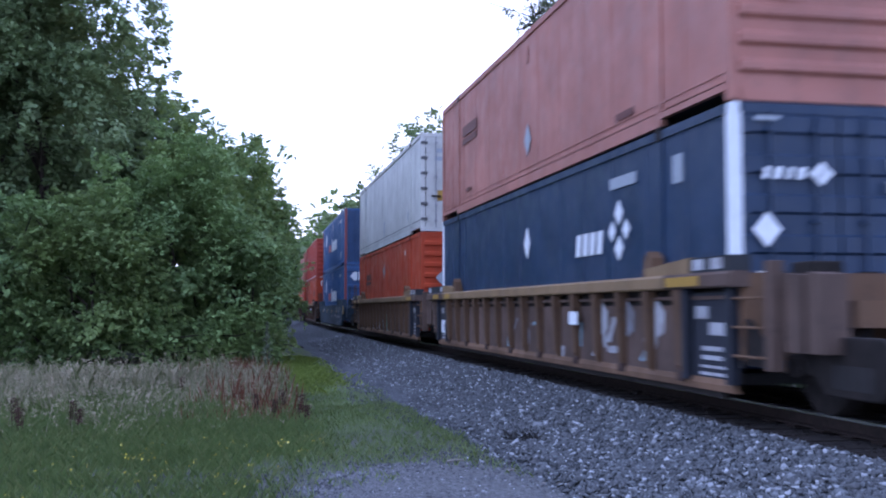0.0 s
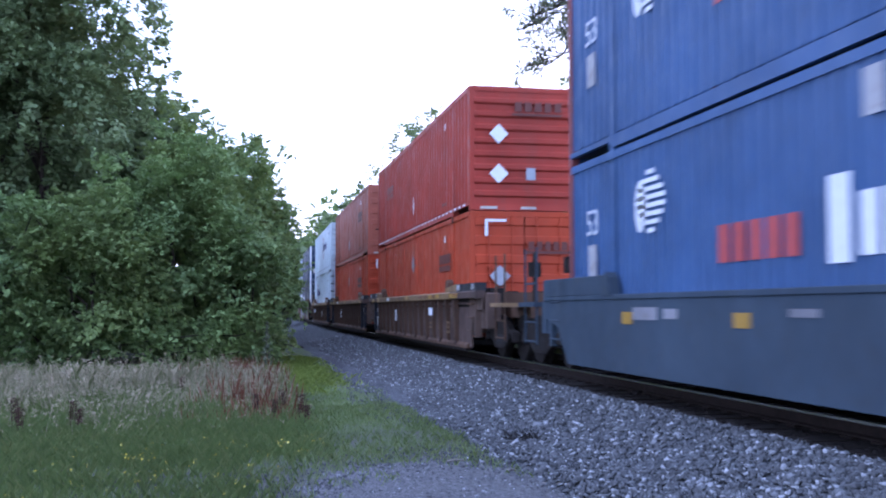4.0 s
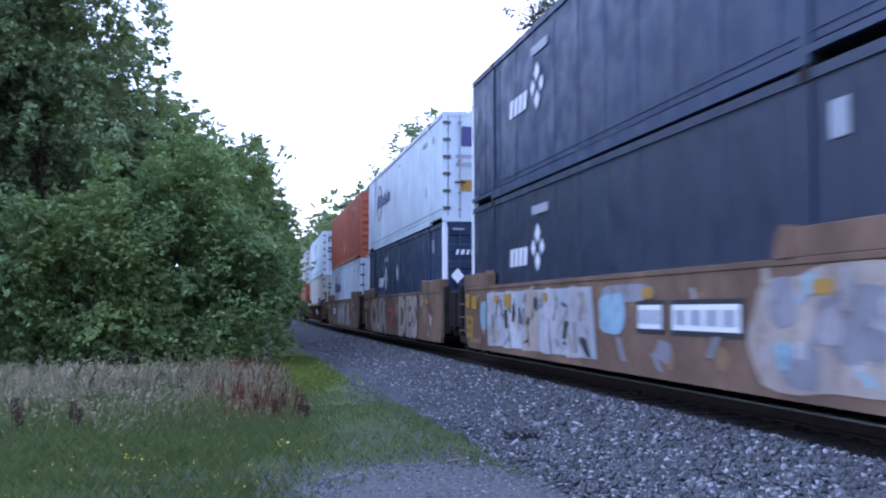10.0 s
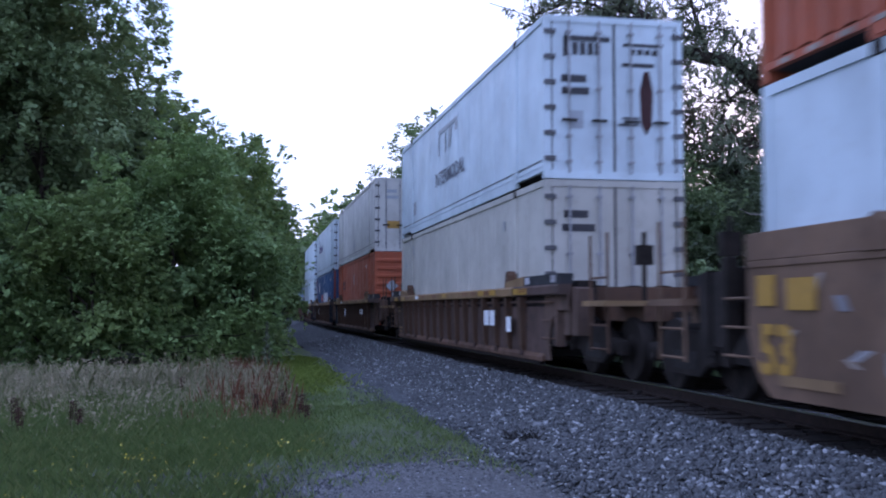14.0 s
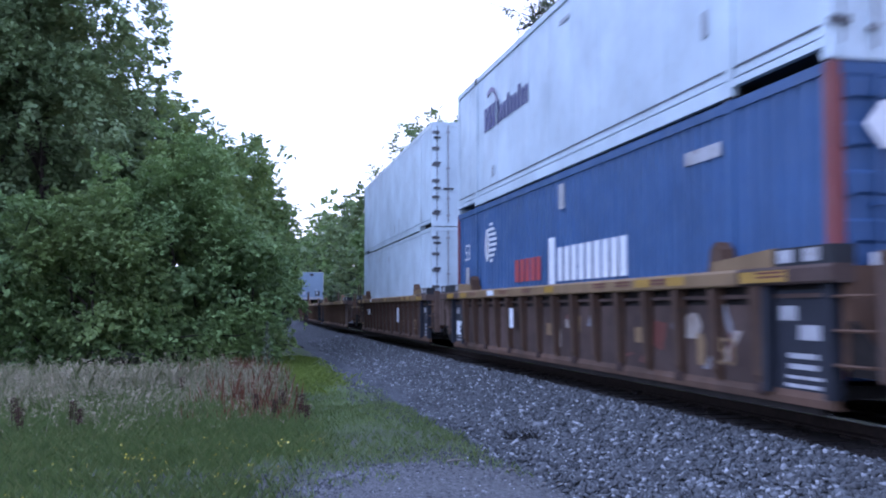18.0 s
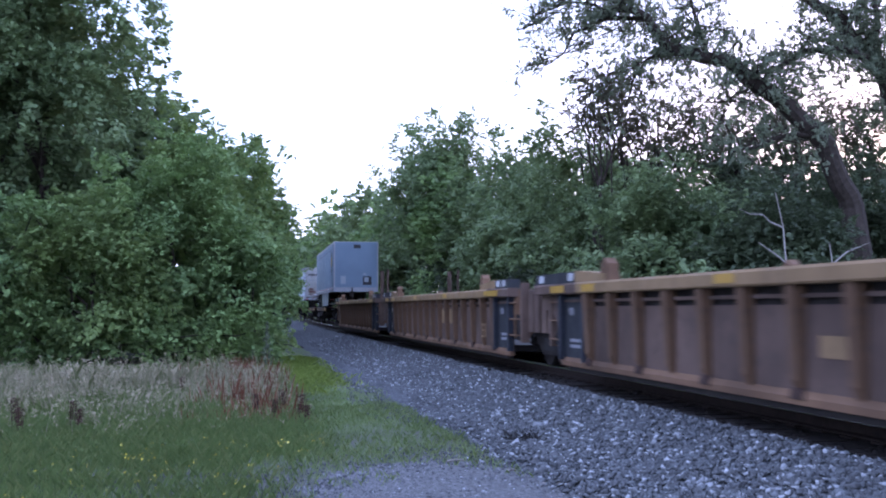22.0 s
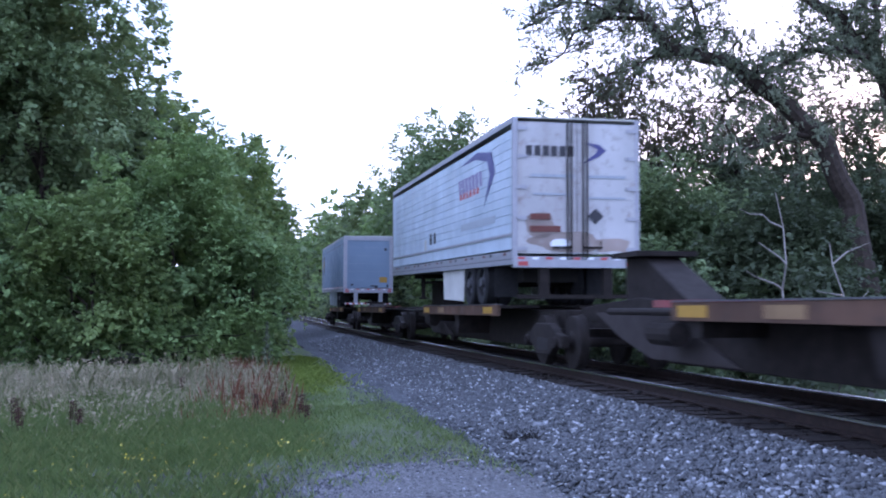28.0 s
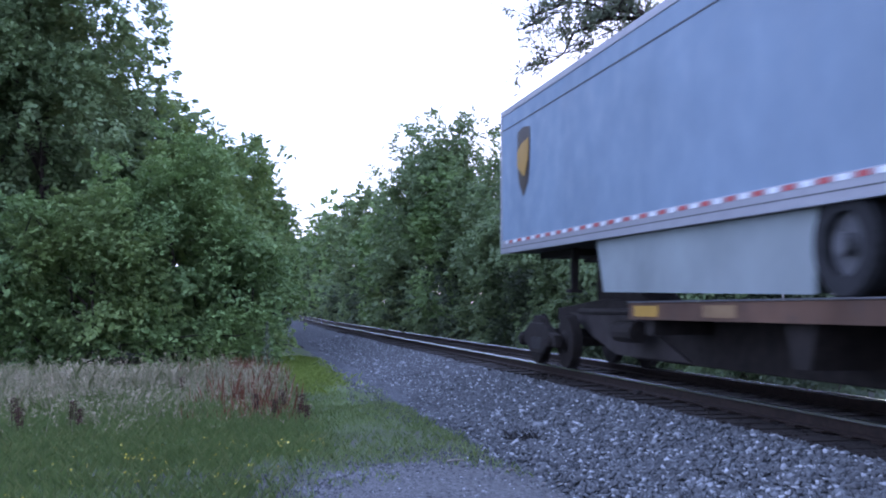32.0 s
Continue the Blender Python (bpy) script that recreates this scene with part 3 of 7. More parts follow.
def build_willow():
    """The big leaning tree: a dark bent trunk, arching limbs and thin drooping sprays of small leaves."""
    base = Vector((19.4, 29.3, -0.9))
    t = thing("leaning_tree", "big leaning tree with dark bent trunk and airy drooping foliage", "tree", "trees along the track")
    t.location = base
    spines = [[(19.4, 29.3, -0.9), (19.3, 29.3, 1.6), (19.0, 29.3, 3.5), (18.8, 29.3, 4.5), (18.1, 29.4, 6.1), (16.9, 29.6, 7.4), (15.7, 29.8, 8.4), (14.7, 30.0, 8.9), (13.4, 30.2, 9.2), (12.6, 30.6, 10.2), (11.8, 31.0, 10.9), (11.0, 31.5, 11.8)],
              [(12.6, 30.6, 10.2), (11.9, 31.2, 10.4), (11.3, 31.8, 10.3), (10.8, 32.3, 10.1), (10.6, 32.6, 9.5), (9.9, 32.8, 9.1)],
              [(11.9, 31.2, 10.4), (11.3, 31.6, 10.9), (10.5, 32.2, 11.1), (9.7, 32.8, 10.8), (9.2, 33.0, 10.3)],
              [(14.4, 30.0, 9.0), (14.3, 30.2, 9.7), (14.2, 30.5, 10.7), (14.2, 31.0, 11.8)],
              [(13.4, 30.2, 9.2), (12.6, 30.3, 8.9), (12.1, 30.4, 8.2), (12.0, 30.5, 7.6)],
              [(24.0, 31.6, -0.9), (23.9, 31.6, 2.4), (23.2, 31.5, 5.8), (22.2, 31.3, 7.7), (21.5, 31.2, 8.8), (20.8, 31.1, 9.5), (20.0, 31.1, 10.5), (19.4, 31.0, 10.9), (18.1, 31.0, 11.6)],
              [(20.9, 31.0, 9.4), (19.9, 30.4, 9.4), (19.1, 30.2, 9.5), (17.8, 30.1, 9.3), (16.7, 30.0, 8.6), (16.1, 29.9, 8.3)],
              [(20.8, 31.1, 9.5), (21.2, 31.2, 10.7), (21.2, 31.3, 12.0)],
              [(17.9, 29.4, 6.3), (17.0, 29.3, 6.5), (15.8, 29.2, 6.1), (14.8, 29.1, 5.8)],
              [(15.9, 29.8, 8.3), (15.6, 29.7, 7.9), (14.9, 29.6, 7.5), (14.3, 29.6, 7.4)]]
    radii = [(0.46, 0.07), (0.09, 0.02), (0.06, 0.02), (0.1, 0.03), (0.06, 0.02), (0.5, 0.15), (0.15, 0.05), (0.16, 0.06), (0.1, 0.03), (0.06, 0.02)]
    for k, (pts, (r0, r1)) in enumerate(zip(spines, radii)):
        g = Geo()
        n = 3 * (len(pts) - 1)
        way = []
        for i in range(n + 1):
            f = min(i // 3, len(pts) - 2)
            p = Vector(pts[f]).lerp(Vector(pts[f + 1]), i / 3 - f) - base
            way.append(p + Vector((math.sin(i), math.cos(0.77 * i), math.sin(1.67 * i))) * min(0.08, 0.4 * r0))
        g.skin(way, [r0 + (r1 - r0) * i / n for i in range(n + 1)], 10)
        part("trunk" if k in (0, 5) else "limb", g, "bark", t)
    clumps = []
    twigs = Geo()
    for k, pts in enumerate(spines):
        for i in range(len(pts) - 1):
            a, b = Vector(pts[i]), Vector(pts[i + 1])
            if max(a.z, b.z) < 8.2 and k in (0, 5):
                continue
            dense = 1.5 if k in (5, 6, 7) else 1.5 if k in (0, 3) and b.z > 8.5 else 1.0 if k != 8 else 0.6
            for _ in range(int(8 * dense * (b - a).length + 2)):
                o = a.lerp(b, rng.random())
                d = Vector((rng.gauss(-0.1, 1), rng.gauss(0, 0.8), rng.gauss(0.35, 0.7))).normalized()
                ln = rng.uniform(0.5, 1.7)
                mid = o + d * ln + Vector((0, 0, 0.1))
                twigs.tube(o - base, mid - base, 0.022, 0.012, 4, caps=False)
                for _ in range(3):
                    st = o.lerp(mid, rng.uniform(0.45, 1))
                    tip = st + Vector((rng.gauss(d.x * 0.3, 0.3), rng.gauss(0, 0.3), rng.uniform(-0.75, 0.15))) * rng.uniform(0.6, 1.1)
                    if tip.x < 8.7:
                        continue
                    twigs.tube(st - base, tip - base, 0.011, 0.005, 3, caps=False)
                    for f in (0.3, 0.65, 1.0):
                        q = st.lerp(tip, f) - base
                        clumps.append((q.x, q.y, q.z, rng.uniform(0.12, 0.26)))
    part("twig", twigs, "bark", t)
    v, f = clump_leaves(clumps, 700, 0.05, 0.12, 0.4, 0.3)
    part("crown", fast_mesh("crown", v, f, "leaf_grey"), None, t)


def build_airy_trees():
    # thin-crowned trees whose small twigs stand against the sky
    for x, y, z, rx, ry, rz, n in ((12.5, 34, 8.7, 1.4, 1.6, 1.7, 60), (13.6, 36, 7.8, 1.6, 2.0, 2.2, 60), (15.6, 36.5, 8.2, 2.0, 2.2, 2.4, 70), (18.4, 37.0, 8.0, 2.4, 2.5, 2.8, 80), (21.6, 37.5, 8.0, 2.4, 2.5, 3.0, 85), (24.8, 37.0, 8.2, 2.4, 2.5, 3.4, 80)):
        c = ellipsoid_clumps(x, y, z, rx, ry, rz, int(n * (1.9 if x > 18 else 1.3)), 0.2, 0.48, 0.15)
        tree("slender_tree", "slender tree with thin backlit twigs and small leaves", (x + 0.5, y, -0.9), c, 0.09, "leaf_backlit", 820, 0.062, 10, slim=0.42)


def build_dead_trees():
    for x, y, h in ((12.5, 21.8, 3.7), (13.95, 22.0, 2.6)):
        t = thing("dead_sapling", "bleached bare dead sapling in front of the woods", "dead tree", "dead saplings")
        t.location = (x, y, -0.9)
        g = Geo()
        pts = limb_chain(g, (0, 0, 0), (rng.uniform(-0.4, 0.2), 0, h + 0.9), 0.042, 0.012, 0.25, 6)
        part("trunk", g, "bark_pale", t)
        for i in range(5):
            bg = Geo()
            o = pts[2 + i % 4]
            limb_chain(bg, o, o + Vector((rng.choice((-1, 1)) * rng.uniform(0.5, 1.3), rng.uniform(-0.3, 0.3), rng.uniform(0.1, 0.9))), 0.026, 0.008, 0.3, 4)
            part("branch", bg, "bark_pale", t)


# ---- grasses and weeds ----
def grass_material(name, stops, thru=0.45):
    m, nt, b = material(name, 0.7)
    geo = nt.nodes.new("ShaderNodeNewGeometry")
    c = ramp(nt, geo.outputs["Random Per Island"], stops)
    c = mix(nt, ramp(nt, noise_tex(nt, 0.9, 4), [(0.35, (0.5,) * 3), (0.65, (0.0,) * 3)]), c, stops[0][1])
    nt.links.new(c, b.inputs["Base Color"])
    b.inputs["Specular IOR Level"].default_value = 0.2
    tr = nt.nodes.new("ShaderNodeBsdfTranslucent")
    nt.links.new(c, tr.inputs[0])
    ms = nt.nodes.new("ShaderNodeMixShader")
    ms.inputs[0].default_value = thru
    nt.links.new(b.outputs[0], ms.inputs[1])
    nt.links.new(tr.outputs[0], ms.inputs[2])
    nt.links.new(ms.outputs[0], nt.nodes["Material Output"].inputs[0])
    return m


M["turf"] = grass_material("short green grass", [(0.0, (0.175, 0.25, 0.09)), (0.6, (0.255, 0.335, 0.122)), (1.0, (0.34, 0.375, 0.16))])
M["hay"] = grass_material("tall seeding grass", [(0.0, (0.24, 0.27, 0.13)), (0.45, (0.40, 0.38, 0.23)), (1.0, (0.55, 0.48, 0.33))], 0.55)
M["seeds"] = grass_material("pale grass seed heads", [(0.0, (0.42, 0.36, 0.23)), (0.5, (0.56, 0.47, 0.32)), (1.0, (0.70, 0.59, 0.42))], 0.55)
M["dock_red"] = grass_material("red-brown dock stalks", [(0.0, (0.18, 0.07, 0.04)), (0.6, (0.30, 0.13, 0.075)), (1.0, (0.42, 0.23, 0.14))])
M["fresh"] = grass_material("bright green weeds", [(0.0, (0.22, 0.30, 0.07)), (1.0, (0.36, 0.44, 0.11))])
M["flower"] = plain("small yellow flowers", (0.62, 0.48, 0.04), 0.6, 0, 0.15)
M["dock_dark"] = plain("dark dried seed heads", (0.075, 0.038, 0.03), 0.9, 0, 0.3)


def blades(x, y, h, w, lean, z=None):
    """Grass blades as bent two-step strips."""
    n = len(x)
    z = np.array([ground_z(a, b) for a, b in zip(x, y)]) if z is None else z
    p = np.stack([x, y, z - 0.01], 1)
    an = nrng.uniform(0, 2 * np.pi, n)
    d = np.stack([np.cos(an), np.sin(an), np.zeros(n)], 1)
    sd = np.stack([-np.sin(an), np.cos(an), np.zeros(n)], 1) * w[:, None]
    up = np.array([0, 0, 1.0])
    m1 = p + up * (h * 0.55)[:, None] + d * (h * lean * 0.3)[:, None]
    tip = p + up * h[:, None] + d * (h * lean)[:, None]
    v = np.stack([p - sd, p + sd, m1 + sd * 0.7, tip, m1 - sd * 0.7], 1)
    f = (np.array([(0, 1, 2, 3, 4)])[None] + 5 * np.arange(n)[:, None, None]).reshape(-1, 5)
    return v.reshape(-1, 3), f


def wave(x, y, k=1.0, o=0.0):
    return np.array([noise.noise(Vector((a * k, b * k, o))) for a, b in zip(x, y)])


def drive_mask(x, y):
    """Below 1 where the gravel drive lies bare, with a thinner trail that leaves it along the ballast."""
    e = ((x - 2.15) / 1.75) ** 2 + ((y - 8.2) / 3.15) ** 2
    trail = ((x - 2.35) / 0.5) ** 2 + np.clip(np.abs(y - 26) - 5, 0, 9) ** 2 * 0.3 + 0.35
    return np.minimum(e, trail) + 0.6 * wave(x, y, 1.1, 5) + 0.3 * wave(x, y, 3.1, 8)


def build_grass():
    n = 85000
    y = 7.5 + 16 * nrng.random(n) ** 1.25
    x = -7.5 + 11.0 * nrng.random(n)
    keep = (drive_mask(x, y) > nrng.uniform(0.55, 1.5, n)) & (x < 2.95 + 0.4 * np.clip((11.6 - y) / 2, 0, 1) + 0.4 * wave(x, y, 0.7, 9)) & (x > -3.2 - 0.36 * (y - 7))
    keep &= ~((x > 2.0) & (nrng.random(n) < np.clip((y - 17) / 5, 0, 0.7)))
    keep &= wave(x, y, 0.8, 2) + 0.5 * wave(x, y, 2.6, 3) > nrng.uniform(-0.9, 0.15, n) - 0.1
    x, y = x[keep], y[keep]
    h = nrng.uniform(0.035, 0.13, len(x)) * (0.8 + 0.75 * np.clip((1.3 - x + 0.5 * wave(x, y, 0.9, 21)) / 1.4, 0, 1))
    v, f = blades(x, y, h, np.full(len(x), 0.0034), nrng.uniform(0.2, 0.9, len(x)))
    tagged(new("short_grass", fast_mesh("short_grass", v, f, "turf")), "short green meadow grass beside the gravel", "grass", kind="stuff")
    def left_edge(x, y):
        return x > -5 - 0.33 * (y - 14)
    # green grass that rises into the hay
    n = 60000
    y = 12 + 19 * nrng.random(n)
    x = -10.5 + 11.8 * nrng.random(n)
    k = left_edge(x, y) & (x < 1.1 - 0.02 * (y - 12) + nrng.normal(0, 0.25, n))
    x, y = x[k], y[k]
    grow = np.clip((y - 11.5 + 1.8 * wave(x, y, 0.35, 12)) / 10, 0, 1)
    v, f = blades(x, y, nrng.uniform(0.06, 0.14, len(x)) + grow * np.where(y > 22, 0.4, 1) * nrng.uniform(0.03, 0.2, len(x)), np.full(len(x), 0.005), nrng.uniform(0.2, 0.9, len(x)))
    tagged(new("meadow_grass", fast_mesh("meadow_grass", v, f, "turf")), "green grass under the tall seed heads", "grass", kind="stuff")
    n = 60000
    y = 12.5 + 11.5 * nrng.random(n) ** 0.85
    x = -10.5 + 11.6 * nrng.random(n)
    grow = np.clip((y - 12.5 + 2.4 * wave(x, y, 0.4, 12) - 0.25 * np.clip(x + 4, 0, 6)) / 8, 0, 1)
    k = left_edge(x, y) & (nrng.random(n) < grow ** 1.3 * (0.55 + 0.6 * wave(x, y, 1.1, 40))) & (x < 0.9 - 0.02 * (y - 15) + nrng.normal(0, 0.25, n))
    x, y, grow = x[k], y[k], grow[k]
    h = (0.11 + 0.20 * grow) * nrng.lognormal(0, 0.28, len(x)) * (1 + 0.35 * wave(x, y, 0.9, 44))
    v, f = blades(x, y, h, np.full(len(x), 0.0035), nrng.uniform(0.05, 0.5, len(x)))
    tagged(new("tall_grass", fast_mesh("tall_grass", v, f, "hay")), "pale tall seeding grass before the shrubs", "grass", kind="stuff")
    s = nrng.random(len(x)) < 0.5
    gz = np.array([ground_z(a, b) for a, b in zip(x[s], y[s])])
    pts = np.stack([x[s], y[s], gz + h[s] * 1.04], 1)
    pts = np.repeat(pts, 3, 0) + nrng.normal(0, 1, (3 * len(pts), 3)) * np.array([0.02, 0.02, 0.05])
    v, f = leaf_quads(pts, nrng.normal(size=(len(pts), 3)) + np.array([0, -0.5, 1.0]), 0.024, 0.3)
    tagged(new("seed_heads", fast_mesh("seed_heads", v, f, "seeds")), "wispy pale pinkish seed heads of the tall grass", "grass", kind="stuff")
    n = 1500
    y = 15 + 13 * nrng.random(n)
    x = 0.3 + 0.5 * nrng.normal(0, 1, n) - 0.02 * (y - 15)
    k = (x < 1.15) & (wave(x, y, 1.2, 50) > nrng.uniform(-0.6, 0.3, n))
    x, y = x[k], y[k]
    v, f = blades(x, y, nrng.uniform(0.22, 0.58, len(x)) * np.clip((y - 12) / 6, 0.5, 1), np.full(len(x), 0.007), nrng.uniform(0.03, 0.3, len(x)))
    tagged(new("dock_stalks", fast_mesh("dock_stalks", v, f, "dock_red")), "red-brown dock stalks among tall grass", "weeds", kind="stuff")
    n = 9000
    y = 20 + 15 * nrng.random(n)
    x = 1.6 + 0.01 * (y - 26) + nrng.normal(0, 0.4, n)
    k = (wave(x, y, 0.9, 60) > nrng.uniform(-0.7, 0.15, n)) & (nrng.random(n) < np.clip((y - 20 + 2 * wave(x, y, 0.8, 63)) / 5, 0, 1))
    x, y = x[k], y[k]
    v, f = blades(x, y, nrng.uniform(0.05, 0.16, len(x)) * (1 + wave(x, y, 0.7, 61)), np.full(len(x), 0.01), nrng.uniform(0.6, 1.6, len(x)))
    tagged(new("bright_weeds", fast_mesh("bright_weeds", v, f, "fresh")), "bright green low weeds beside the ballast", "weeds", kind="stuff")
    n = 110
    y = 8.6 + 4.2 * nrng.random(n)
    x = -1.9 + 3.0 * nrng.random(n) ** 0.8
    k = drive_mask(x, y) > 1.2
    pts = np.stack([x, y, np.array([ground_z(a, b) for a, b in zip(x, y)]) + nrng.uniform(0.08, 0.17, n)], 1)[k]
    v, f = leaf_quads(np.repeat(pts, 3, 0) + nrng.normal(0, 0.012, (len(pts) * 3, 3)), nrng.normal(0, 0.4, (len(pts) * 3, 3)) + np.array([0, 0, 1.0]), 0.011, 0.8)
    tagged(new("yellow_flowers", fast_mesh("yellow_flowers", v, f, "flower")), "tiny yellow flowers in the short grass", "flowers", kind="stuff")


def dock_plant(x, y, h):
    t = thing("dock_plant", "dark dried dock plant with clustered seed heads", "weed", "dried dock plants")
    t.location = (x, y, ground_z(x, y))
    for k in range(2):
        g = Geo().tube((0.05 * k, 0, -0.02), (0.05 * k + rng.uniform(-0.05, 0.05), 0, h - 0.07 * k), 0.006, 0.003, 5)
        part("stalk", g, "dock_dark", t)
    n = 360
    zz = h * (0.4 + 0.6 * nrng.random(n))
    pts = np.stack([nrng.normal(0.02, 0.028, n), nrng.normal(0, 0.028, n), zz], 1)
    v, f = leaf_quads(pts, nrng.normal(size=(n, 3)), 0.01, 0.6)
    part("seed_head", fast_mesh("seed_head", v, f, "dock_dark"), None, t)["kind"] = "stuff"


def build_weeds():
    for x, y, h in ((-2.84, 14.5, 0.5), (-2.74, 14.3, 0.4), (-2.15, 14.7, 0.44), (-2.05, 14.6, 0.34), (0.92, 15.1, 0.42), (0.99, 15.0, 0.27), (0.55, 15.4, 0.33), (0.28, 15.9, 0.35), (0.7, 16.2, 0.4), (-1.0, 20, 0.4)):
        dock_plant(x, y, h)
    t = thing("mullein", "tall pale-green mullein stalk by the shrubs", "weed")
    t.location = (0.86, 29.6, ground_z(0.86, 29.6))
    part("stalk", Geo().tube((0, 0, 0), (0.04, 0, 1.15), 0.02, 0.008, 6), "fresh", t)
    n = 500
    zz = 1.3 * nrng.random(n)
    pts = np.stack([nrng.normal(0, 0.05, n) * (1.5 - zz), nrng.normal(0, 0.05, n) * (1.5 - zz), zz], 1)
    v, f = leaf_quads(pts, nrng.normal(size=(n, 3)), 0.045, 0.5)
    part("foliage", fast_mesh("foliage", v, f, "leaf_grey"), None, t)
    for x, y, a, ln in ((3.05, 9.75, -22, 0.34), (2.3, 10.9, 12, 0.2), (2.75, 10.3, 40, 0.16), (3.3, 9.9, 5, 0.22)):
        t = thing("stick", "short grey broken stick lying on the gravel", "stick", "sticks on the drive")
        t.location, t.rotation_euler.z = (x, y, ground_z(x, y) + 0.03), radians(a)
        part("wood", Geo().tube((-ln / 2, 0, 0), (0, 0.02, 0.01), 0.012, 0.014, 6).tube((0, 0.02, 0.01), (ln / 2, 0, 0.005), 0.014, 0.007, 6), "bark_pale", t)
    t = thing("dead_weed", "dark dead weed lying on the ballast stones", "weed")
    t.location = (3.38, 12.1, -0.54)
    g = Geo()
    for k in range(44):
        a = Vector((rng.uniform(-0.2, 0.2), rng.uniform(-0.1, 0.1), 0.03))
        g.tube(a, a + Vector((rng.uniform(-0.14, 0.14), rng.uniform(-0.08, 0.08), rng.uniform(0.02, 0.13))), 0.008, 0.004, 4, caps=False)
    part("twigs", g, "black", t)["kind"] = "stuff"


def build_drive():
    g = Geo()
    n, rings = 220, 8
    ring_ = []
    for i in range(n):
        a = 2 * math.pi * i / n
        d = Vector((math.cos(a), math.sin(a), 0))
        k = 1 + 0.16 * noise.noise(d * 2 + Vector((0, 0, 8))) + 0.12 * noise.noise(d * 9 + Vector((0, 0, 2))) + 0.05 * noise.noise(d * 30)
        ring_.append((2.15 + 1.75 * k * d.x, 8.2 + 3.1 * k * d.y))
    for j in range(rings + 1):
        f = j / rings
        g.v += [(2.15 + (x - 2.15) * f, 8.2 + (y - 8.2) * f, ground_z(2.15 + (x - 2.15) * f, 8.2 + (y - 8.2) * f) + 0.014 * (1 - f ** 6)) for x, y in ring_]
    g.f = [(j * n + i, j * n + (i + 1) % n, (j + 1) * n + (i + 1) % n, (j + 1) * n + i) for j in range(rings) for i in range(n)]
    tagged(new("gravel_drive", g.mesh("gravel_drive", "drive", False)), "bare patch of fine grey gravel drive", "gravel", kind="structure")
    m = 5200
    x, y = 0.0 + 3.5 * nrng.random(m), 8.2 + 4.6 * nrng.random(m)
    k = drive_mask(x, y) < nrng.uniform(0.8, 1.9, m)
    x, y = x[k], y[k]
    stones("drive_pebbles", np.stack([x, y, np.array([ground_z(a, b) for a, b in zip(x, y)]) + 0.012], 1), 0.014, "stones", "small pebbles strewn over the gravel drive")
    m = 5000
    y = 15 + 22 * nrng.random(m)
    d = -4.6 + 1.2 * nrng.random(m) ** 0.6
    x = np.array([track_x(v) for v in y]) + d
    k = wave(x, y, 0.7, 31) > nrng.uniform(-0.5, 0.4, m) - 0.1
    x, y = x[k], y[k]
    stones("strewn_stones", np.stack([x, y, np.array([ground_z(a, b) for a, b in zip(x, y)]) + 0.005], 1), 0.026, "stones", "ballast stones strewn out into the grass")


build_ground()
strip("ballast_bed", "ballast", BALLAST, -60, 330, 0.5, "sloped shoulder of grey crushed-stone ballast", wob=0.04)
strip("track_bed", "bed", [(-1.42, -0.222), (-1.3, -0.2), (0, -0.19), (1.3, -0.2), (1.42, -0.222)], -60, 330, 0.5, "oil-browned ballast under the ties, darkened as train shade", wob=0.02)
build_track()
scatter_ballast()
build_left_woods()
build_right_woods()
build_understory()
build_verge()
build_willow()
build_airy_trees()
build_dead_trees()
build_drive()
build_grass()
build_weeds()
# ---- the train: containers ----
LEN, WID, HIG = 16.15, 2.59, 2.9
HL, HW = LEN / 2, WID / 2


FLAT = []


def diamond(cx, cz, w, h):
    return [(cx - w / 2, cz), (cx, cz - h / 2), (cx + w / 2, cz), (cx, cz + h / 2)]


def oval(cx, cz, w, h, n=20):
    return [(cx + w / 2 * math.cos(2 * math.pi * i / n), cz + h / 2 * math.sin(2 * math.pi * i / n)) for i in range(n)]


def rect(cx, cz, w, h, slant=0.0):
    return [(cx - w / 2 - slant, cz - h / 2), (cx + w / 2 - slant, cz - h / 2), (cx + w / 2 + slant, cz + h / 2), (cx - w / 2 + slant, cz + h / 2)]


def decal(parent, where, polys, mat, name="marking", face=None, lift=0.006, label=""):
    """Flat film on the near side (where 'side': y, z) or the leading end (where 'end': x, z)."""
    whole = name in ("brand_ring", "globe_mark")
    g, out = Geo(), None
    for p in polys:
        if not whole:
            g = Geo()
        if where == "side":
            a = (-HW + 0.006 if parent.name.startswith("semi_trailer") else -HW + 0.012) if face is None else face
            g.prism(p, a - lift, a, "x")
        else:
            a = (-HL + 0.014 if parent in FLAT else -HL - 0.06) if face is None else face
            g.prism(p, a - lift, a, "y")
        if not whole:
            out = part(name, g, mat, parent, label)
    return part(name, g, mat, parent, label) if whole else out


def blob(cx, cz, w, h, seed, n=20, rag=0.22):
    """A sprayed patch with an uneven outline."""
    out = []
    for i in range(n):
        a = 2 * math.pi * i / n
        k = 1 + rag * noise.noise(Vector((math.cos(a) * 1.4, math.sin(a) * 1.4, seed * 3.7)))
        sq = 1 / max(abs(math.cos(a)), abs(math.sin(a))) ** 0.55
        out.append((cx + w / 2 * k * sq * math.cos(a), cz + h / 2 * min(1.0, k * sq * abs(math.sin(a))) * (1 if math.sin(a) >= 0 else -1)))
    return out


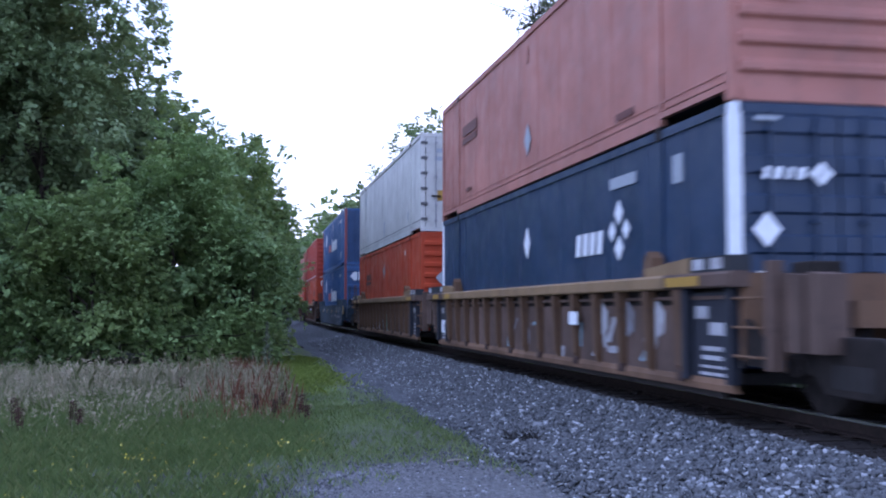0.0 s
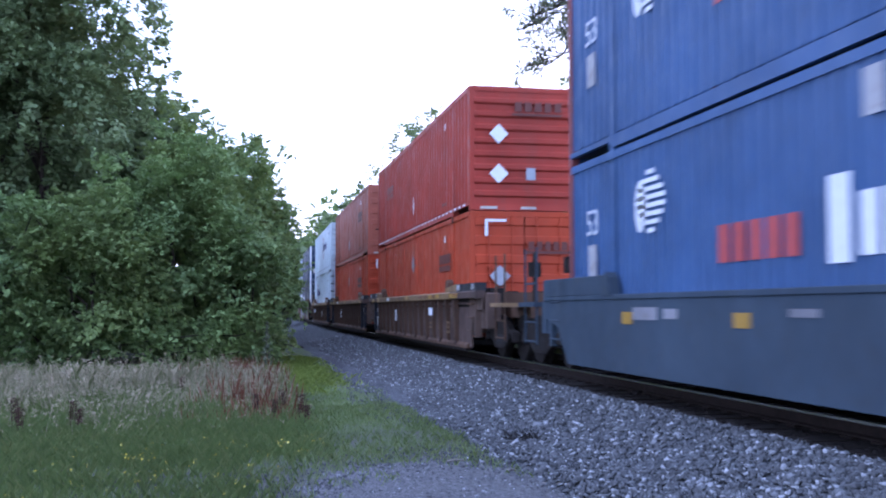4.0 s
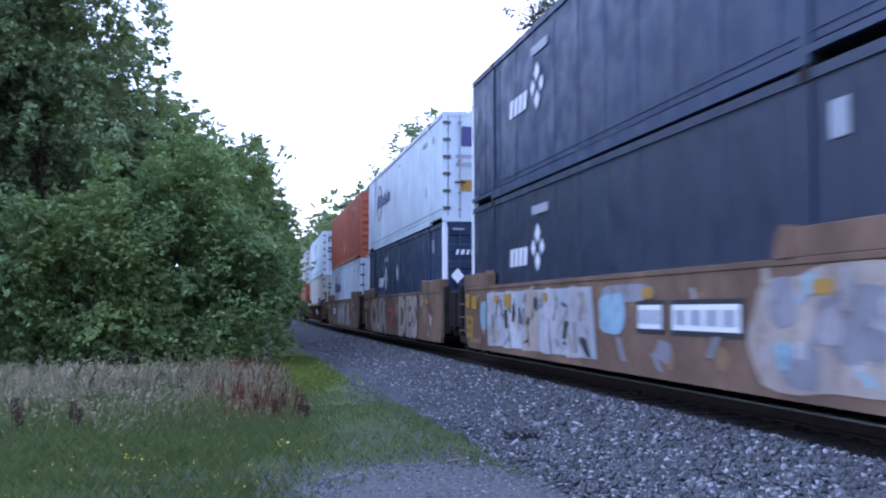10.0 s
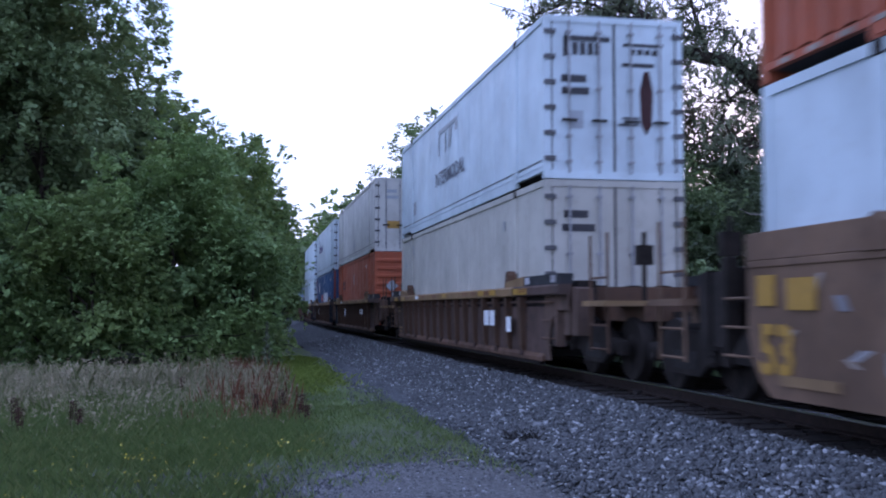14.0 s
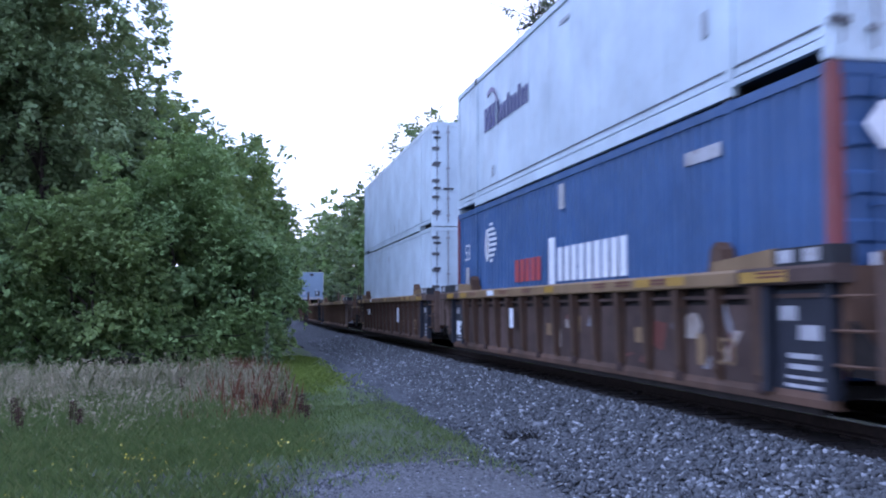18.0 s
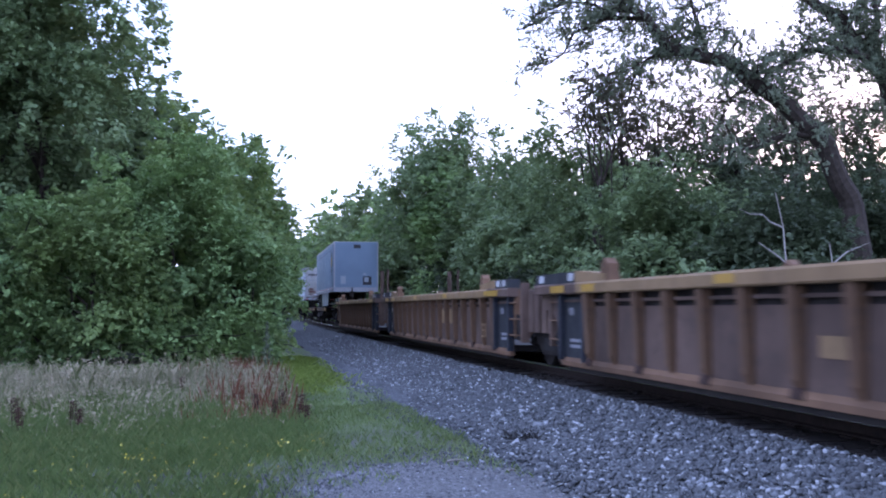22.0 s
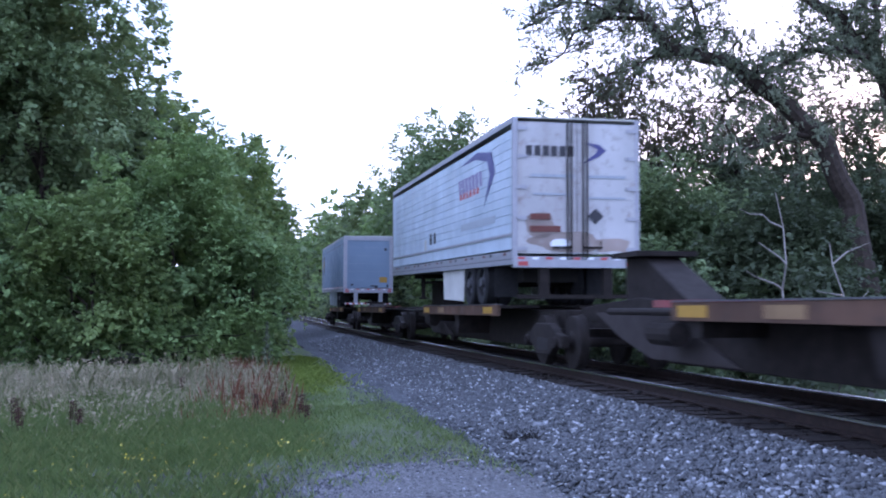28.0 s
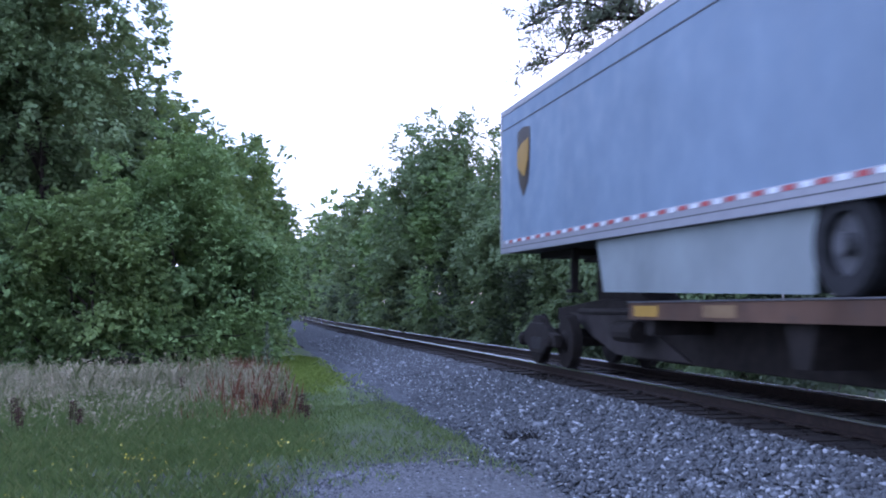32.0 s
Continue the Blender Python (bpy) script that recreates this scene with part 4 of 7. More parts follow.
def word(y0, z, n, w, h, gap=0.25, slant=0.0, seed=1):
    """A brand word as plain blocks, one a letter."""
    r = random.Random(seed)
    out = []
    step = w / n
    for i in range(n):
        hh = h * r.choice((1, 1, 0.72, 0.72, 0.85))
        out.append(rect(y0 + step * (i + 0.5), z - (h - hh) / 2, step * (1 - gap), hh, slant))
    return out


def ring(cy, cz, w, h, t, a0=0, a1=360, n=28):
    out = []
    for i in range(n):
        b0, b1 = radians(a0 + (a1 - a0) * i / n), radians(a0 + (a1 - a0) * (i + 0.85) / n)
        o = [(cy + w / 2 * math.cos(b), cz + h / 2 * math.sin(b)) for b in (b0, b1)]
        q = [(cy + (w / 2 - t) * math.cos(b), cz + (h / 2 - t) * math.sin(b)) for b in (b1, b0)]
        out.append(o + q)
    return out


def container(name, mat, label, u, z, side="smooth", end="door", post=None, rail=None, marks=None, tape=False, end_mat=None):
    """A 53-foot domestic container; its leading end (towards -y) is the one that faces the camera."""
    c = thing(name, label, "container", "containers on the train")
    rail, post, end_mat = rail or mat, post or mat, end_mat or mat
    for sx, nm in ((-1, "near"), (1, "far")):
        g = Geo()
        x0 = sx * (HW - 0.045)
        pts = [(-HL + 0.1, 0.02)]
        if side == "smooth":
            for i in range(1, 13):
                y = -HL + LEN * i / 13
                pts += [(y - 0.035, 0.02), (y - 0.025, 0.03), (y + 0.025, 0.03), (y + 0.035, 0.02)]
        else:
            depth, pitch = (0.036, 0.27) if side == "corr" else (0.05, 0.36)
            for i in range(int((LEN - 0.3) / pitch)):
                y = -HL + 0.15 + pitch * i
                pts += [(y, depth), (y + pitch * 0.34, depth), (y + pitch * 0.44, 0.0), (y + pitch * 0.9, 0.0)]
        pts.append((HL - 0.1, 0.02))
        k = len(pts)
        g.v = [(x0 + sx * (d - 0.005), y, zz) for zz in (0.235, HIG - 0.1) for y, d in pts]
        g.f = [(i, i + 1, k + i + 1, k + i) for i in range(k - 1)]
        part("side_panel", g, mat, c)
        xa, xb = sorted((sx * (HW - 0.06), sx * HW))
        xo = xa - 0.012 if sx < 0 else xa
        xp = xb + 0.012 if sx > 0 else xb
        part("bottom_rail", Geo().box(xo, xp, -6.2, 6.2, 0.025, 0.2).box(xo, xp, -HL + 0.1, -6.2, 0.12, 0.2).box(xo, xp, 6.2, HL - 0.1, 0.12, 0.2), rail, c)
        if side == "smooth":
            part("panel_seam", box(*sorted((sx * (HW - 0.022), sx * (HW - 0.016))), -HL + 0.14, HL - 0.14, 0.33, 0.35), "rod_grey" if mat in ("white", "grey_white", "cream") else mat, c)
        part("top_rail", box(xa, xb, -HL + 0.1, HL - 0.1, HIG - 0.11, HIG), rail, c)
        for y in (-6.1, 6.1):
            xa, xb = sorted((sx * (HW - 0.05), sx * (HW - 0.002)))
            part("stacking_post", box(xa, xb, y - 0.09, y + 0.09, 0.2, HIG - 0.11), mat, c)
            xa, xb = sorted((sx * (HW - 0.16), sx * (HW + 0.008)))
            for za in (-0.01, HIG - 0.13):
                part("corner_casting", box(xa, xb, y - 0.09, y + 0.09, za, za + 0.14), "iron" if side == "smooth" else rail, c)
        for sy in (-1, 1):
            xa, xb = sorted((sx * (HW - 0.13), sx * HW))
            ya, yb = sorted((sy * (HL - 0.14), sy * HL))
            part("corner_post", box(xa, xb, ya, yb, 0.0, HIG), post, c, bevel=0.012)
    part("roof", box(-HW + 0.02, HW - 0.02, -HL + 0.05, HL - 0.05, HIG - 0.05, HIG - 0.01), mat, c)
    part("underframe", box(-HW + 0.06, HW - 0.06, -HL + 0.1, HL - 0.1, 0.13, 0.19), "black", c)
    part("rear_end", box(-HW + 0.1, HW - 0.1, HL - 0.09, HL - 0.03, 0.05, HIG - 0.03), mat, c)
    ye = -HL + 0.02
    if end == "door" and mat in ("white", "grey_white", "cream"):
        FLAT.append(c)
    if end == "door":
        for sx in (-1, 1):
            xa, xb = sorted((sx * 0.015, sx * (HW - 0.13)))
            prof = [(ye + 0.05, HIG - 0.12), (ye + 0.05, 0.14), (ye, 0.14)]
            pale = mat in ("white", "grey_white", "cream")
            for k in range(0 if pale else 6):
                zc = 0.35 + 0.44 * k
                prof += [(ye, zc), (ye - 0.03, zc + 0.03), (ye - 0.03, zc + 0.2), (ye, zc + 0.23)]
            prof.append((ye, HIG - 0.12))
            g = Geo().prism(prof, xa, xb, "x")
            d = part("door", g, end_mat, c)
            for px in (0.3, 0.85):
                part("lock_rod", Geo().tube((sx * px, ye - 0.06, 0.1), (sx * px, ye - 0.06, HIG - 0.1), 0.02, n=6), "rod_pale" if pale else mat, d)
                for zc in (0.3, 0.75, 1.6, 2.6):
                    part("rod_keeper", box(sx * px - 0.045, sx * px + 0.045, ye - 0.085, ye - 0.001, zc - 0.022, zc + 0.022), "rod_pale" if pale else mat, d)
                part("lock_handle", box(sx * px - 0.14, sx * px + 0.14, ye - 0.085, ye - 0.065, 1.0, 1.05), "iron", d)
            if pale:
                part("door_gap", box(*sorted((sx * 0.002, sx * 0.02)), ye - 0.01, ye + 0.02, 0.14, HIG - 0.12), "mark_black", d)
                part("door_seal", Geo().box(*sorted((sx * (HW - 0.15), sx * (HW - 0.128))), ye - 0.012, ye + 0.04, 0.14, HIG - 0.12), "mark_black", d)
            for zc in (0.35, 0.8, 1.25, 1.7, 2.15, 2.6):
                part("hinge", box(*sorted((sx * (HW - 0.2), sx * (HW + 0.004 if pale else HW - 0.132))), ye - 0.05, ye - 0.01, zc - 0.04, zc + 0.04), "rod_grey" if pale else end_mat, d)
    else:
        if end == "ribs":
            prof = [(ye + 0.05, HIG - 0.1), (ye + 0.05, 0.1), (ye, 0.1)]
            for k in range(8):
                zc = 0.3 + 0.31 * k
                prof += [(ye, zc), (ye - 0.055, zc + 0.04), (ye - 0.055, zc + 0.13), (ye, zc + 0.17)]
            prof.append((ye, HIG - 0.1))
            g = Geo().prism(prof, -HW + 0.1, HW - 0.1, "x")
        else:
            prof = [(HW - 0.1, ye + 0.05), (-HW + 0.1, ye + 0.05), (-HW + 0.1, ye)]
            for k in range(7):
                xc = -1.05 + 0.35 * k
                prof += [(xc - 0.1, ye), (xc - 0.06, ye - 0.04), (xc + 0.06, ye - 0.04), (xc + 0.1, ye)]
            prof.append((HW - 0.1, ye))
            g = Geo().prism(prof, 0.1, HIG - 0.1, "z")
        part("front_wall", g, end_mat, c)
    part("end_sill", box(-HW + 0.1, HW - 0.1, ye - 0.02, ye + 0.08, 0.0, 0.14), rail, c)
    part("end_header", box(-HW + 0.1, HW - 0.1, ye - 0.02, ye + 0.08, HIG - 0.12, HIG), rail, c)
    if tape:
        for k in range(30):
            y = -HL + 0.45 + 0.52 * k
            part("reflector", box(-HW - 0.019, -HW - 0.011, y, y + 0.24, 0.13, 0.18), "mark_white" if mat == "red_orange" else "paint_buff", c)
    if marks:
        marks(c)
    return on_train(c, u, z)


def letters(parent, body, where, a, z, size, mat, face=None, bold=0.0, stretch=1.0, slant=0.0):
    """Lettering with the built-in font: on the near side it starts at y = a and runs towards -y; on the end it starts at x = a."""
    cu = bpy.data.curves.new("lettering", "FONT")
    cu.body, cu.size, cu.offset, cu.shear, cu.resolution_u = body, size, bold, slant, 2
    tmp = bpy.data.objects.new("lettering", cu)
    scene.collection.objects.link(tmp)
    me = bpy.data.meshes.new_from_object(tmp.evaluated_get(bpy.context.evaluated_depsgraph_get()))
    bpy.data.objects.remove(tmp)
    for v in me.vertices:
        tx, ty = v.co.x * stretch, v.co.y
        v.co = ((-HW + 0.004 if face is None else face), a - tx, z + ty) if where == "side" else (a + tx, (-HL - 0.075 if face is None else face), z + ty)
    me.materials.clear()
    me.materials.append(M[mat])
    return part("lettering", me, None, parent)


def marks_logistics(y0=4.9, door=True, faded=False):
    def put(c):
        decal(c, "side", ring(y0 - 0.15, 1.72, 1.3, 1.42, 0.1, *((-75, 250, 40) if not faded else (60, 200, 9))), "ring_red" if not faded else "mark_mauve", "brand_ring", label="faded red ring mark")
        decal(c, "side", [rect(y0 + 0.3 - 0.36 * i, 1.8, 0.26, 0.5) for i in range(3)] + [rect(y0 - 0.77 - 0.27 * i, 1.74 + (0.05 if i % 3 == 0 else 0), 0.17, 0.34 + (0.12 if i % 3 == 0 else 0)) for i in range(9)], "mark_blue", "brand_word", label="indigo brand word as plain blocks")
        decal(c, "side", [rect(-5.3, 2.42, 0.7, 0.1), rect(-0.3, 2.5, 0.5, 0.07)], "mark_grey", "data_mark")
        decal(c, "side", [rect(-6.6, 2.35, 0.18, 0.2), rect(-5.5, 1.0, 0.16, 0.3), rect(4.6, 0.62, 0.12, 0.22)], "mark_grey", "small_label")
        if door:
            decal(c, "end", [rect(-0.62 + 0.5 * i, 2.25, 0.36, 0.52) for i in range(3)], "mark_blue", "brand_word")
            decal(c, "end", [rect(-0.55, 1.72, 0.8, 0.09), rect(-0.55, 1.5, 0.8, 0.12), rect(0.5, 1.5, 0.6, 0.1), rect(0.5, 1.2, 0.6, 0.08)], "mark_grey", "data_mark")
            decal(c, "end", [rect(-0.6, 0.95, 0.5, 0.3)], "mark_yellow", "placard")
            decal(c, "end", [rect(0.05, 0.9, 0.18, 0.28)], "mark_grey", "placard")
    return put


def marks_navy(y0, plac=True, end=True):
    def put(c):
        decal(c, "side", [rect(y0 - 0.32 * i, 1.62, 0.22, 0.34, -0.03) for i in range(4)], "mark_white", "brand_word", label="white brand word as plain blocks")
        decal(c, "side", [diamond(y0 - 1.75, 1.99, 0.34, 0.36), diamond(y0 - 1.75, 1.49, 0.34, 0.36), diamond(y0 - 1.48, 1.74, 0.28, 0.3), diamond(y0 - 2.02, 1.74, 0.28, 0.3)], "mark_white", "brand_mark")
        if plac:
            decal(c, "side", [diamond(0.05, 1.85, 0.42, 0.6)], "mark_white", "placard")
        decal(c, "side", [rect(y0 - 1.9, 2.42, 1.0, 0.16), rect(-6.65, 2.35, 0.3, 0.35)], "mark_grey", "data_mark")
        if end:
            decal(c, "end", [rect(-0.92 + 0.14 * i, 2.12, 0.06 + 0.03 * (i % 2), 0.13, 0.015) for i in range(4)] + [diamond(-0.26, 2.19, 0.13, 0.13), diamond(-0.26, 2.05, 0.13, 0.13), diamond(-0.18, 2.12, 0.13, 0.13), diamond(-0.34, 2.12, 0.13, 0.13)], "mark_white", "brand_word")
            decal(c, "end", [diamond(-0.92, 1.5, 0.34, 0.4)] if plac else [], "mark_white", "placard")
            decal(c, "end", [rect(0.75, 2.25, 0.36, 0.13), rect(0.8, 2.0, 0.5, 0.13)], "mark_grey", "number_bar")
            decal(c, "end", [rect(-0.9, 2.72, 0.3, 0.05), rect(0.85, 2.72, 0.3, 0.05), rect(-0.9, 0.12, 0.34, 0.05), rect(-0.3, 0.12, 0.3, 0.05), rect(0.35, 0.12, 0.3, 0.05), rect(0.9, 0.12, 0.3, 0.05)], "mark_grey", "reflector")
            decal(c, "end", [rect(0.85, 0.82, 0.52, 0.28)], "mark_white", "placard")
            decal(c, "end", [rect(-0.95, 0.85, 0.2, 0.4)], "cream", "placard")
    return put


def marks_orange(y0, end="word", top=True, plac="mark_grey"):
    def put(c):
        decal(c, "side", [rect(y0, 1.92, 1.5, 0.24), rect(y0, 1.68, 1.5, 0.14)], "mark_rust", "brand_word", label="dark rust brand word as plain bars")
        decal(c, "side", [diamond(0, 2.0 if not top else 0.85, 0.42, 0.6)], plac, "placard")
        decal(c, "side", [rect(0.02, 2.45, 0.12, 0.32)], "pink_orange", "label_strip")
        decal(c, "side", [rect(-5.05, 2.43, 0.16, 0.16)], "mark_white", "small_label")
        decal(c, "side", [rect(-4.9, 0.42, 0.7, 0.1), rect(5.0, 0.5, 0.5, 0.08)], "mark_rust", "data_mark")
        if end == "word":
            decal(c, "end", [rect(0.15 + 0.2 * i, 2.35, 0.14, 0.24) for i in range(5)] + [rect(0.5, 2.16, 1.1, 0.08)], "mark_rust", "brand_word", face=-HL - 0.045)
            decal(c, "end", [diamond(-0.62, 1.55, 0.5, 0.5)], "mark_grey", "placard", face=-HL - 0.05)
            decal(c, "end", [rect(0.1, 1.75, 0.4, 0.08)], "mark_white", "small_label", face=-HL - 0.05)
        elif end == "two":
            decal(c, "end", [rect(-0.15 + 0.24 * i, 2.42, 0.17, 0.22) for i in range(5)] + [rect(0.3, 2.24, 1.2, 0.06)], "mark_rust", "brand_word")
            decal(c, "end", [diamond(-0.62, 1.78, 0.46, 0.46), diamond(-0.62, 0.85, 0.46, 0.46)], "mark_white" if plac == "mark_white" else "mark_grey", "placard", face=-HL - 0.05)
            decal(c, "end", [rect(0.15, 0.85, 0.22, 0.28)], "mark_grey", "placard", face=-HL - 0.05)
            decal(c, "end", [rect(-0.85, 0.06, 0.4, 0.06), rect(0.1, 0.06, 0.36, 0.06)], "cream", "reflector", face=-HL - 0.01)
        else:
            decal(c, "end", [rect(0.15 + 0.2 * i, 2.1, 0.14, 0.2) for i in range(5)] + [rect(0.55, 1.95, 1.1, 0.07)], "mark_rust", "brand_word")
            decal(c, "end", [diamond(-0.6, 1.4, 0.5, 0.5)], "mark_grey", "placard")
            decal(c, "end", [rect(-0.7, 2.68, 0.5, 0.06), rect(-0.92, 2.5, 0.07, 0.36)], "mark_white", "reflector")
    return put


def marks_blue(end="doors"):
    def put(c):
        lines = [rect(4.75, 1.66 + 0.11 * i, 0.95 * math.sin(math.pi * (i + 0.7) / 8.4), 0.06) for i in range(8)]
        decal(c, "side", lines + [oval(5.1, 2.0, 0.35, 0.7)], "mark_white", "globe_mark", label="striped white globe mark")
        decal(c, "side", [rect(2.7 - 0.36 * i, 1.36, 0.26, 0.42) for i in range(5)], "mark_red", "brand_word")
        decal(c, "side", [rect(0.45, 1.45, 0.34, 0.8)] + [rect(0.0 - 0.36 * i, 1.38, 0.26, 0.56) for i in range(9)], "mark_white", "brand_word", label="white brand word as plain blocks")
        decal(c, "side", [rect(-0.1, 2.5, 0.3, 0.42), rect(-5.4, 2.42, 0.95, 0.16), rect(7.0, 1.35, 0.34, 0.5), rect(-5.6, 0.6, 0.4, 0.3), rect(-4.4, 0.45, 0.4, 0.08)], "paint_white", "data_mark")
        letters(c, "53", "side", 7.25, 1.75, 0.55, "mark_white")
        if end == "doors":
            for sx in (-1, 1):
                x = 0.62 * sx
                decal(c, "end", [[(x - 0.38, 2.32), (x - 0.21, 2.1), (x - 0.03, 2.1), (x - 0.03, 2.54), (x - 0.21, 2.54)], [(x + 0.38, 2.32), (x + 0.21, 2.54), (x + 0.03, 2.54), (x + 0.03, 2.1), (x + 0.21, 2.1)]], "mark_white", "door_mark", label="white split hexagon mark")
            decal(c, "end", [rect(-0.75, 1.0, 0.42, 0.3)], "mark_white", "placard")
        else:
            letters(c, "53", "end", -0.25, 2.0, 0.45, "mark_white")
            decal(c, "end", [rect(0.0, 1.6, 0.5, 0.36), rect(0.0, 0.92, 0.5, 0.26)], "paint_white", "placard")
            decal(c, "end", [oval(0.05, 0.7, 0.16, 0.16)], "mark_yellow", "placard")
    return put


def marks_grey(c):
    decal(c, "side", [oval(0.0, 0.65, 0.36, 0.6)], "mark_grey", "stain")
    decal(c, "side", [rect(5.8, 2.2, 0.2, 0.3), rect(-5.6, 0.65, 0.2, 0.25), rect(5.0, 0.6, 0.14, 0.2)], "mark_grey", "small_label")
    decal(c, "end", [rect(-0.62, 2.38, 0.4, 0.13), rect(-0.62, 2.14, 0.52, 0.13)], "mark_grey", "number_bar")
    decal(c, "end", [rect(-0.55, 1.05, 0.5, 0.3)], "mark_yellow", "placard")
    decal(c, "end", [rect(0.15, 0.95, 0.24, 0.36)], "mark_grey", "placard")


def marks_intermodal(c):
    letters(c, "INTERMODAL", "side", 2.25, 1.0, 0.52, "slate_film", stretch=1.15, bold=0.008)
    decal(c, "side", [rect(0.6, 2.42, 2.4, 0.1), rect(1.75, 2.1, 0.1, 0.6), rect(0.9, 2.05, 0.12, 0.55), rect(0.3, 2.1, 0.3, 0.5, -0.1), rect(-0.5, 2.25, 0.3, 0.2)], "mark_grey", "brand_mark", label="grey brand mark of plain strokes")
    decal(c, "side", [rect(5.6, 0.75, 0.4, 0.4), rect(-6.1, 1.2, 0.16, 1.9)], "mark_grey", "stain")
    decal(c, "end", [rect(-0.5, 2.5, 0.85, 0.09), rect(-0.9, 2.35, 0.08, 0.35), rect(0.55, 2.42, 0.75, 0.06)], "mark_black", "brand_mark")
    decal(c, "end", [rect(-0.72 + 0.14 * i, 2.32, 0.1, 0.22) for i in range(4)] + [rect(0.35 + 0.14 * i, 2.3, 0.1, 0.1) for i in range(4)], "mark_black", "brand_word")
    decal(c, "end", [rect(-0.75, 1.78, 0.46, 0.13), rect(-0.72, 1.56, 0.5, 0.13), rect(0.45, 2.06, 0.6, 0.07), rect(0.3, 1.1, 0.3, 0.04), rect(0.25, 0.98, 0.36, 0.04)], "mark_black", "number_bar")
    decal(c, "end", [rect(-0.7, 1.05, 0.24, 0.32)], "mark_grey", "placard")
    decal(c, "end", [[(0.56, 1.95), (0.48, 1.6), (0.5, 1.0), (0.6, 0.8), (0.7, 1.0), (0.73, 1.6), (0.66, 1.95)]], "stain", "soot_stain", label="brown-black soot stain")


def marks_cream(c):
    decal(c, "end", [rect(-0.72, 2.3, 0.44, 0.13), rect(-0.68, 2.06, 0.6, 0.13)], "mark_black", "number_bar")
    decal(c, "side", [rect(6.0, 2.55, 0.3, 0.08), rect(5.8, 2.4, 0.1, 0.25), rect(-5.2, 2.3, 0.1, 0.2), rect(7.2, 2.0, 0.1, 0.14)], "mark_grey", "small_label")


def marks_plain_white(up):
    def put(c):
        if up:
            decal(c, "side", [rect(y, 0.45, 0.1, h) for y, h in ((7.2, 0.3), (0.2, 0.35), (-0.8, 0.3), (-1.8, 0.6), (-4.6, 0.6), (-5.3, 0.5), (-6.2, 0.4))], "mark_grey", "stain")
        else:
            decal(c, "side", [rect(3.9, 2.45, 0.34, 0.14), rect(3.2, 2.5, 0.5, 0.14), rect(6.0, 2.3, 0.3, 0.1), rect(0.5, 2.4, 0.4, 0.2), rect(-2.0, 2.2, 0.2, 0.05), rect(-2.0, 2.0, 0.2, 0.05)], "mark_grey", "data_mark")
        for zc in (0.4, 1.05, 1.75, 2.45):
            decal(c, "end", [rect(-1.16, zc, 0.2, 0.06)], "mark_black", "hinge_mark", face=-HL - 0.02)
    return put


M["rod_pale"] = plain("dull galvanised rod", (0.27, 0.27, 0.28), 0.55, 0.2, 0.3, 8)
M["rod_grey"] = plain("tarnished dark steel rod", (0.085, 0.085, 0.09), 0.6, 0.3, 0.3, 8)
M["stain_brown"] = plain("dark rust-brown grime", (0.05, 0.03, 0.024), 0.9, 0, 0.4, 6)
M["cap_blue"] = painted("faded blue-grey steel", (0.027, 0.029, 0.032), 0.7, 0.5, (0.04, 0.032, 0.028), 0.5, 0.2)
M["stain"] = plain("soot and rust stain", (0.06, 0.03, 0.03), 0.9, 0, 0.5, 3)


# ---- the train: cars ----
WHEEL_R = 0.46
AXLES = []


def truck(car, y, caps=True):
    """A three-piece freight truck: bolster, side frames, springs, two wheelsets."""
    t = part("truck", box(-1.0, 1.0, -0.22, 0.22, 0.42, 0.68), "iron", car, at=(0, y, 0))
    prof = [(-1.15, 0.36), (-1.15, 0.58), (-0.8, 0.62), (-0.45, 0.78), (0.45, 0.78), (0.8, 0.62), (1.15, 0.58), (1.15, 0.36), (0.7, 0.40), (0.4, 0.22), (-0.4, 0.22), (-0.7, 0.40)]
    for sx in (-1, 1):
        xa, xb = sorted((sx * 0.95, sx * 1.1))
        part("side_frame", Geo().prism(prof, xa, xb), "iron", t, bevel=0.02)
        sp = Geo()
        for k in (-0.24, -0.08, 0.08, 0.24):
            sp.tube((sx * 1.06, k, 0.3), (sx * 1.06, k, 0.52), 0.065, n=8)
        part("spring_nest", sp, "black", t)
    for a in (-0.89, 0.89):
        g = Geo().tube((-1.02, 0, 0), (1.02, 0, 0), 0.085, n=10)
        for sx in (-1, 1):
            xs = sorted((sx * 0.69, sx * 0.83))
            g.tube((xs[0], 0, 0), (xs[1], 0, 0), WHEEL_R, n=28)
            g.tube((sx * 0.665, 0, 0), (sx * 0.695, 0, 0), WHEEL_R + 0.028, n=28)
            g.tube((sx * 0.83, 0, 0), (sx * 0.86, 0, 0), WHEEL_R * 0.45, WHEEL_R * 0.3, n=16)
            g.tube((sx * 1.04, 0, 0), (sx * 1.16, 0, 0), 0.115, 0.1, n=10)
            for b in range(3):
                an = 2 * math.pi * b / 3
                g.tube((sx * 1.16, 0.06 * math.cos(an), 0.06 * math.sin(an)), (sx * 1.18, 0.06 * math.cos(an), 0.06 * math.sin(an)), 0.018, n=6)
        w = part("wheelset", g, "iron", t, at=(0, a, WHEEL_R))
        AXLES.append((w, a))
    return t


def coupler(car, y, sy):
    part("coupler", Geo().box(-0.12, 0.12, *sorted((y, y + sy * 0.75)), 0.66, 0.9).box(-0.17, 0.17, *sorted((y + sy * 0.6, y + sy * 0.9)), 0.62, 0.94), "iron", car)


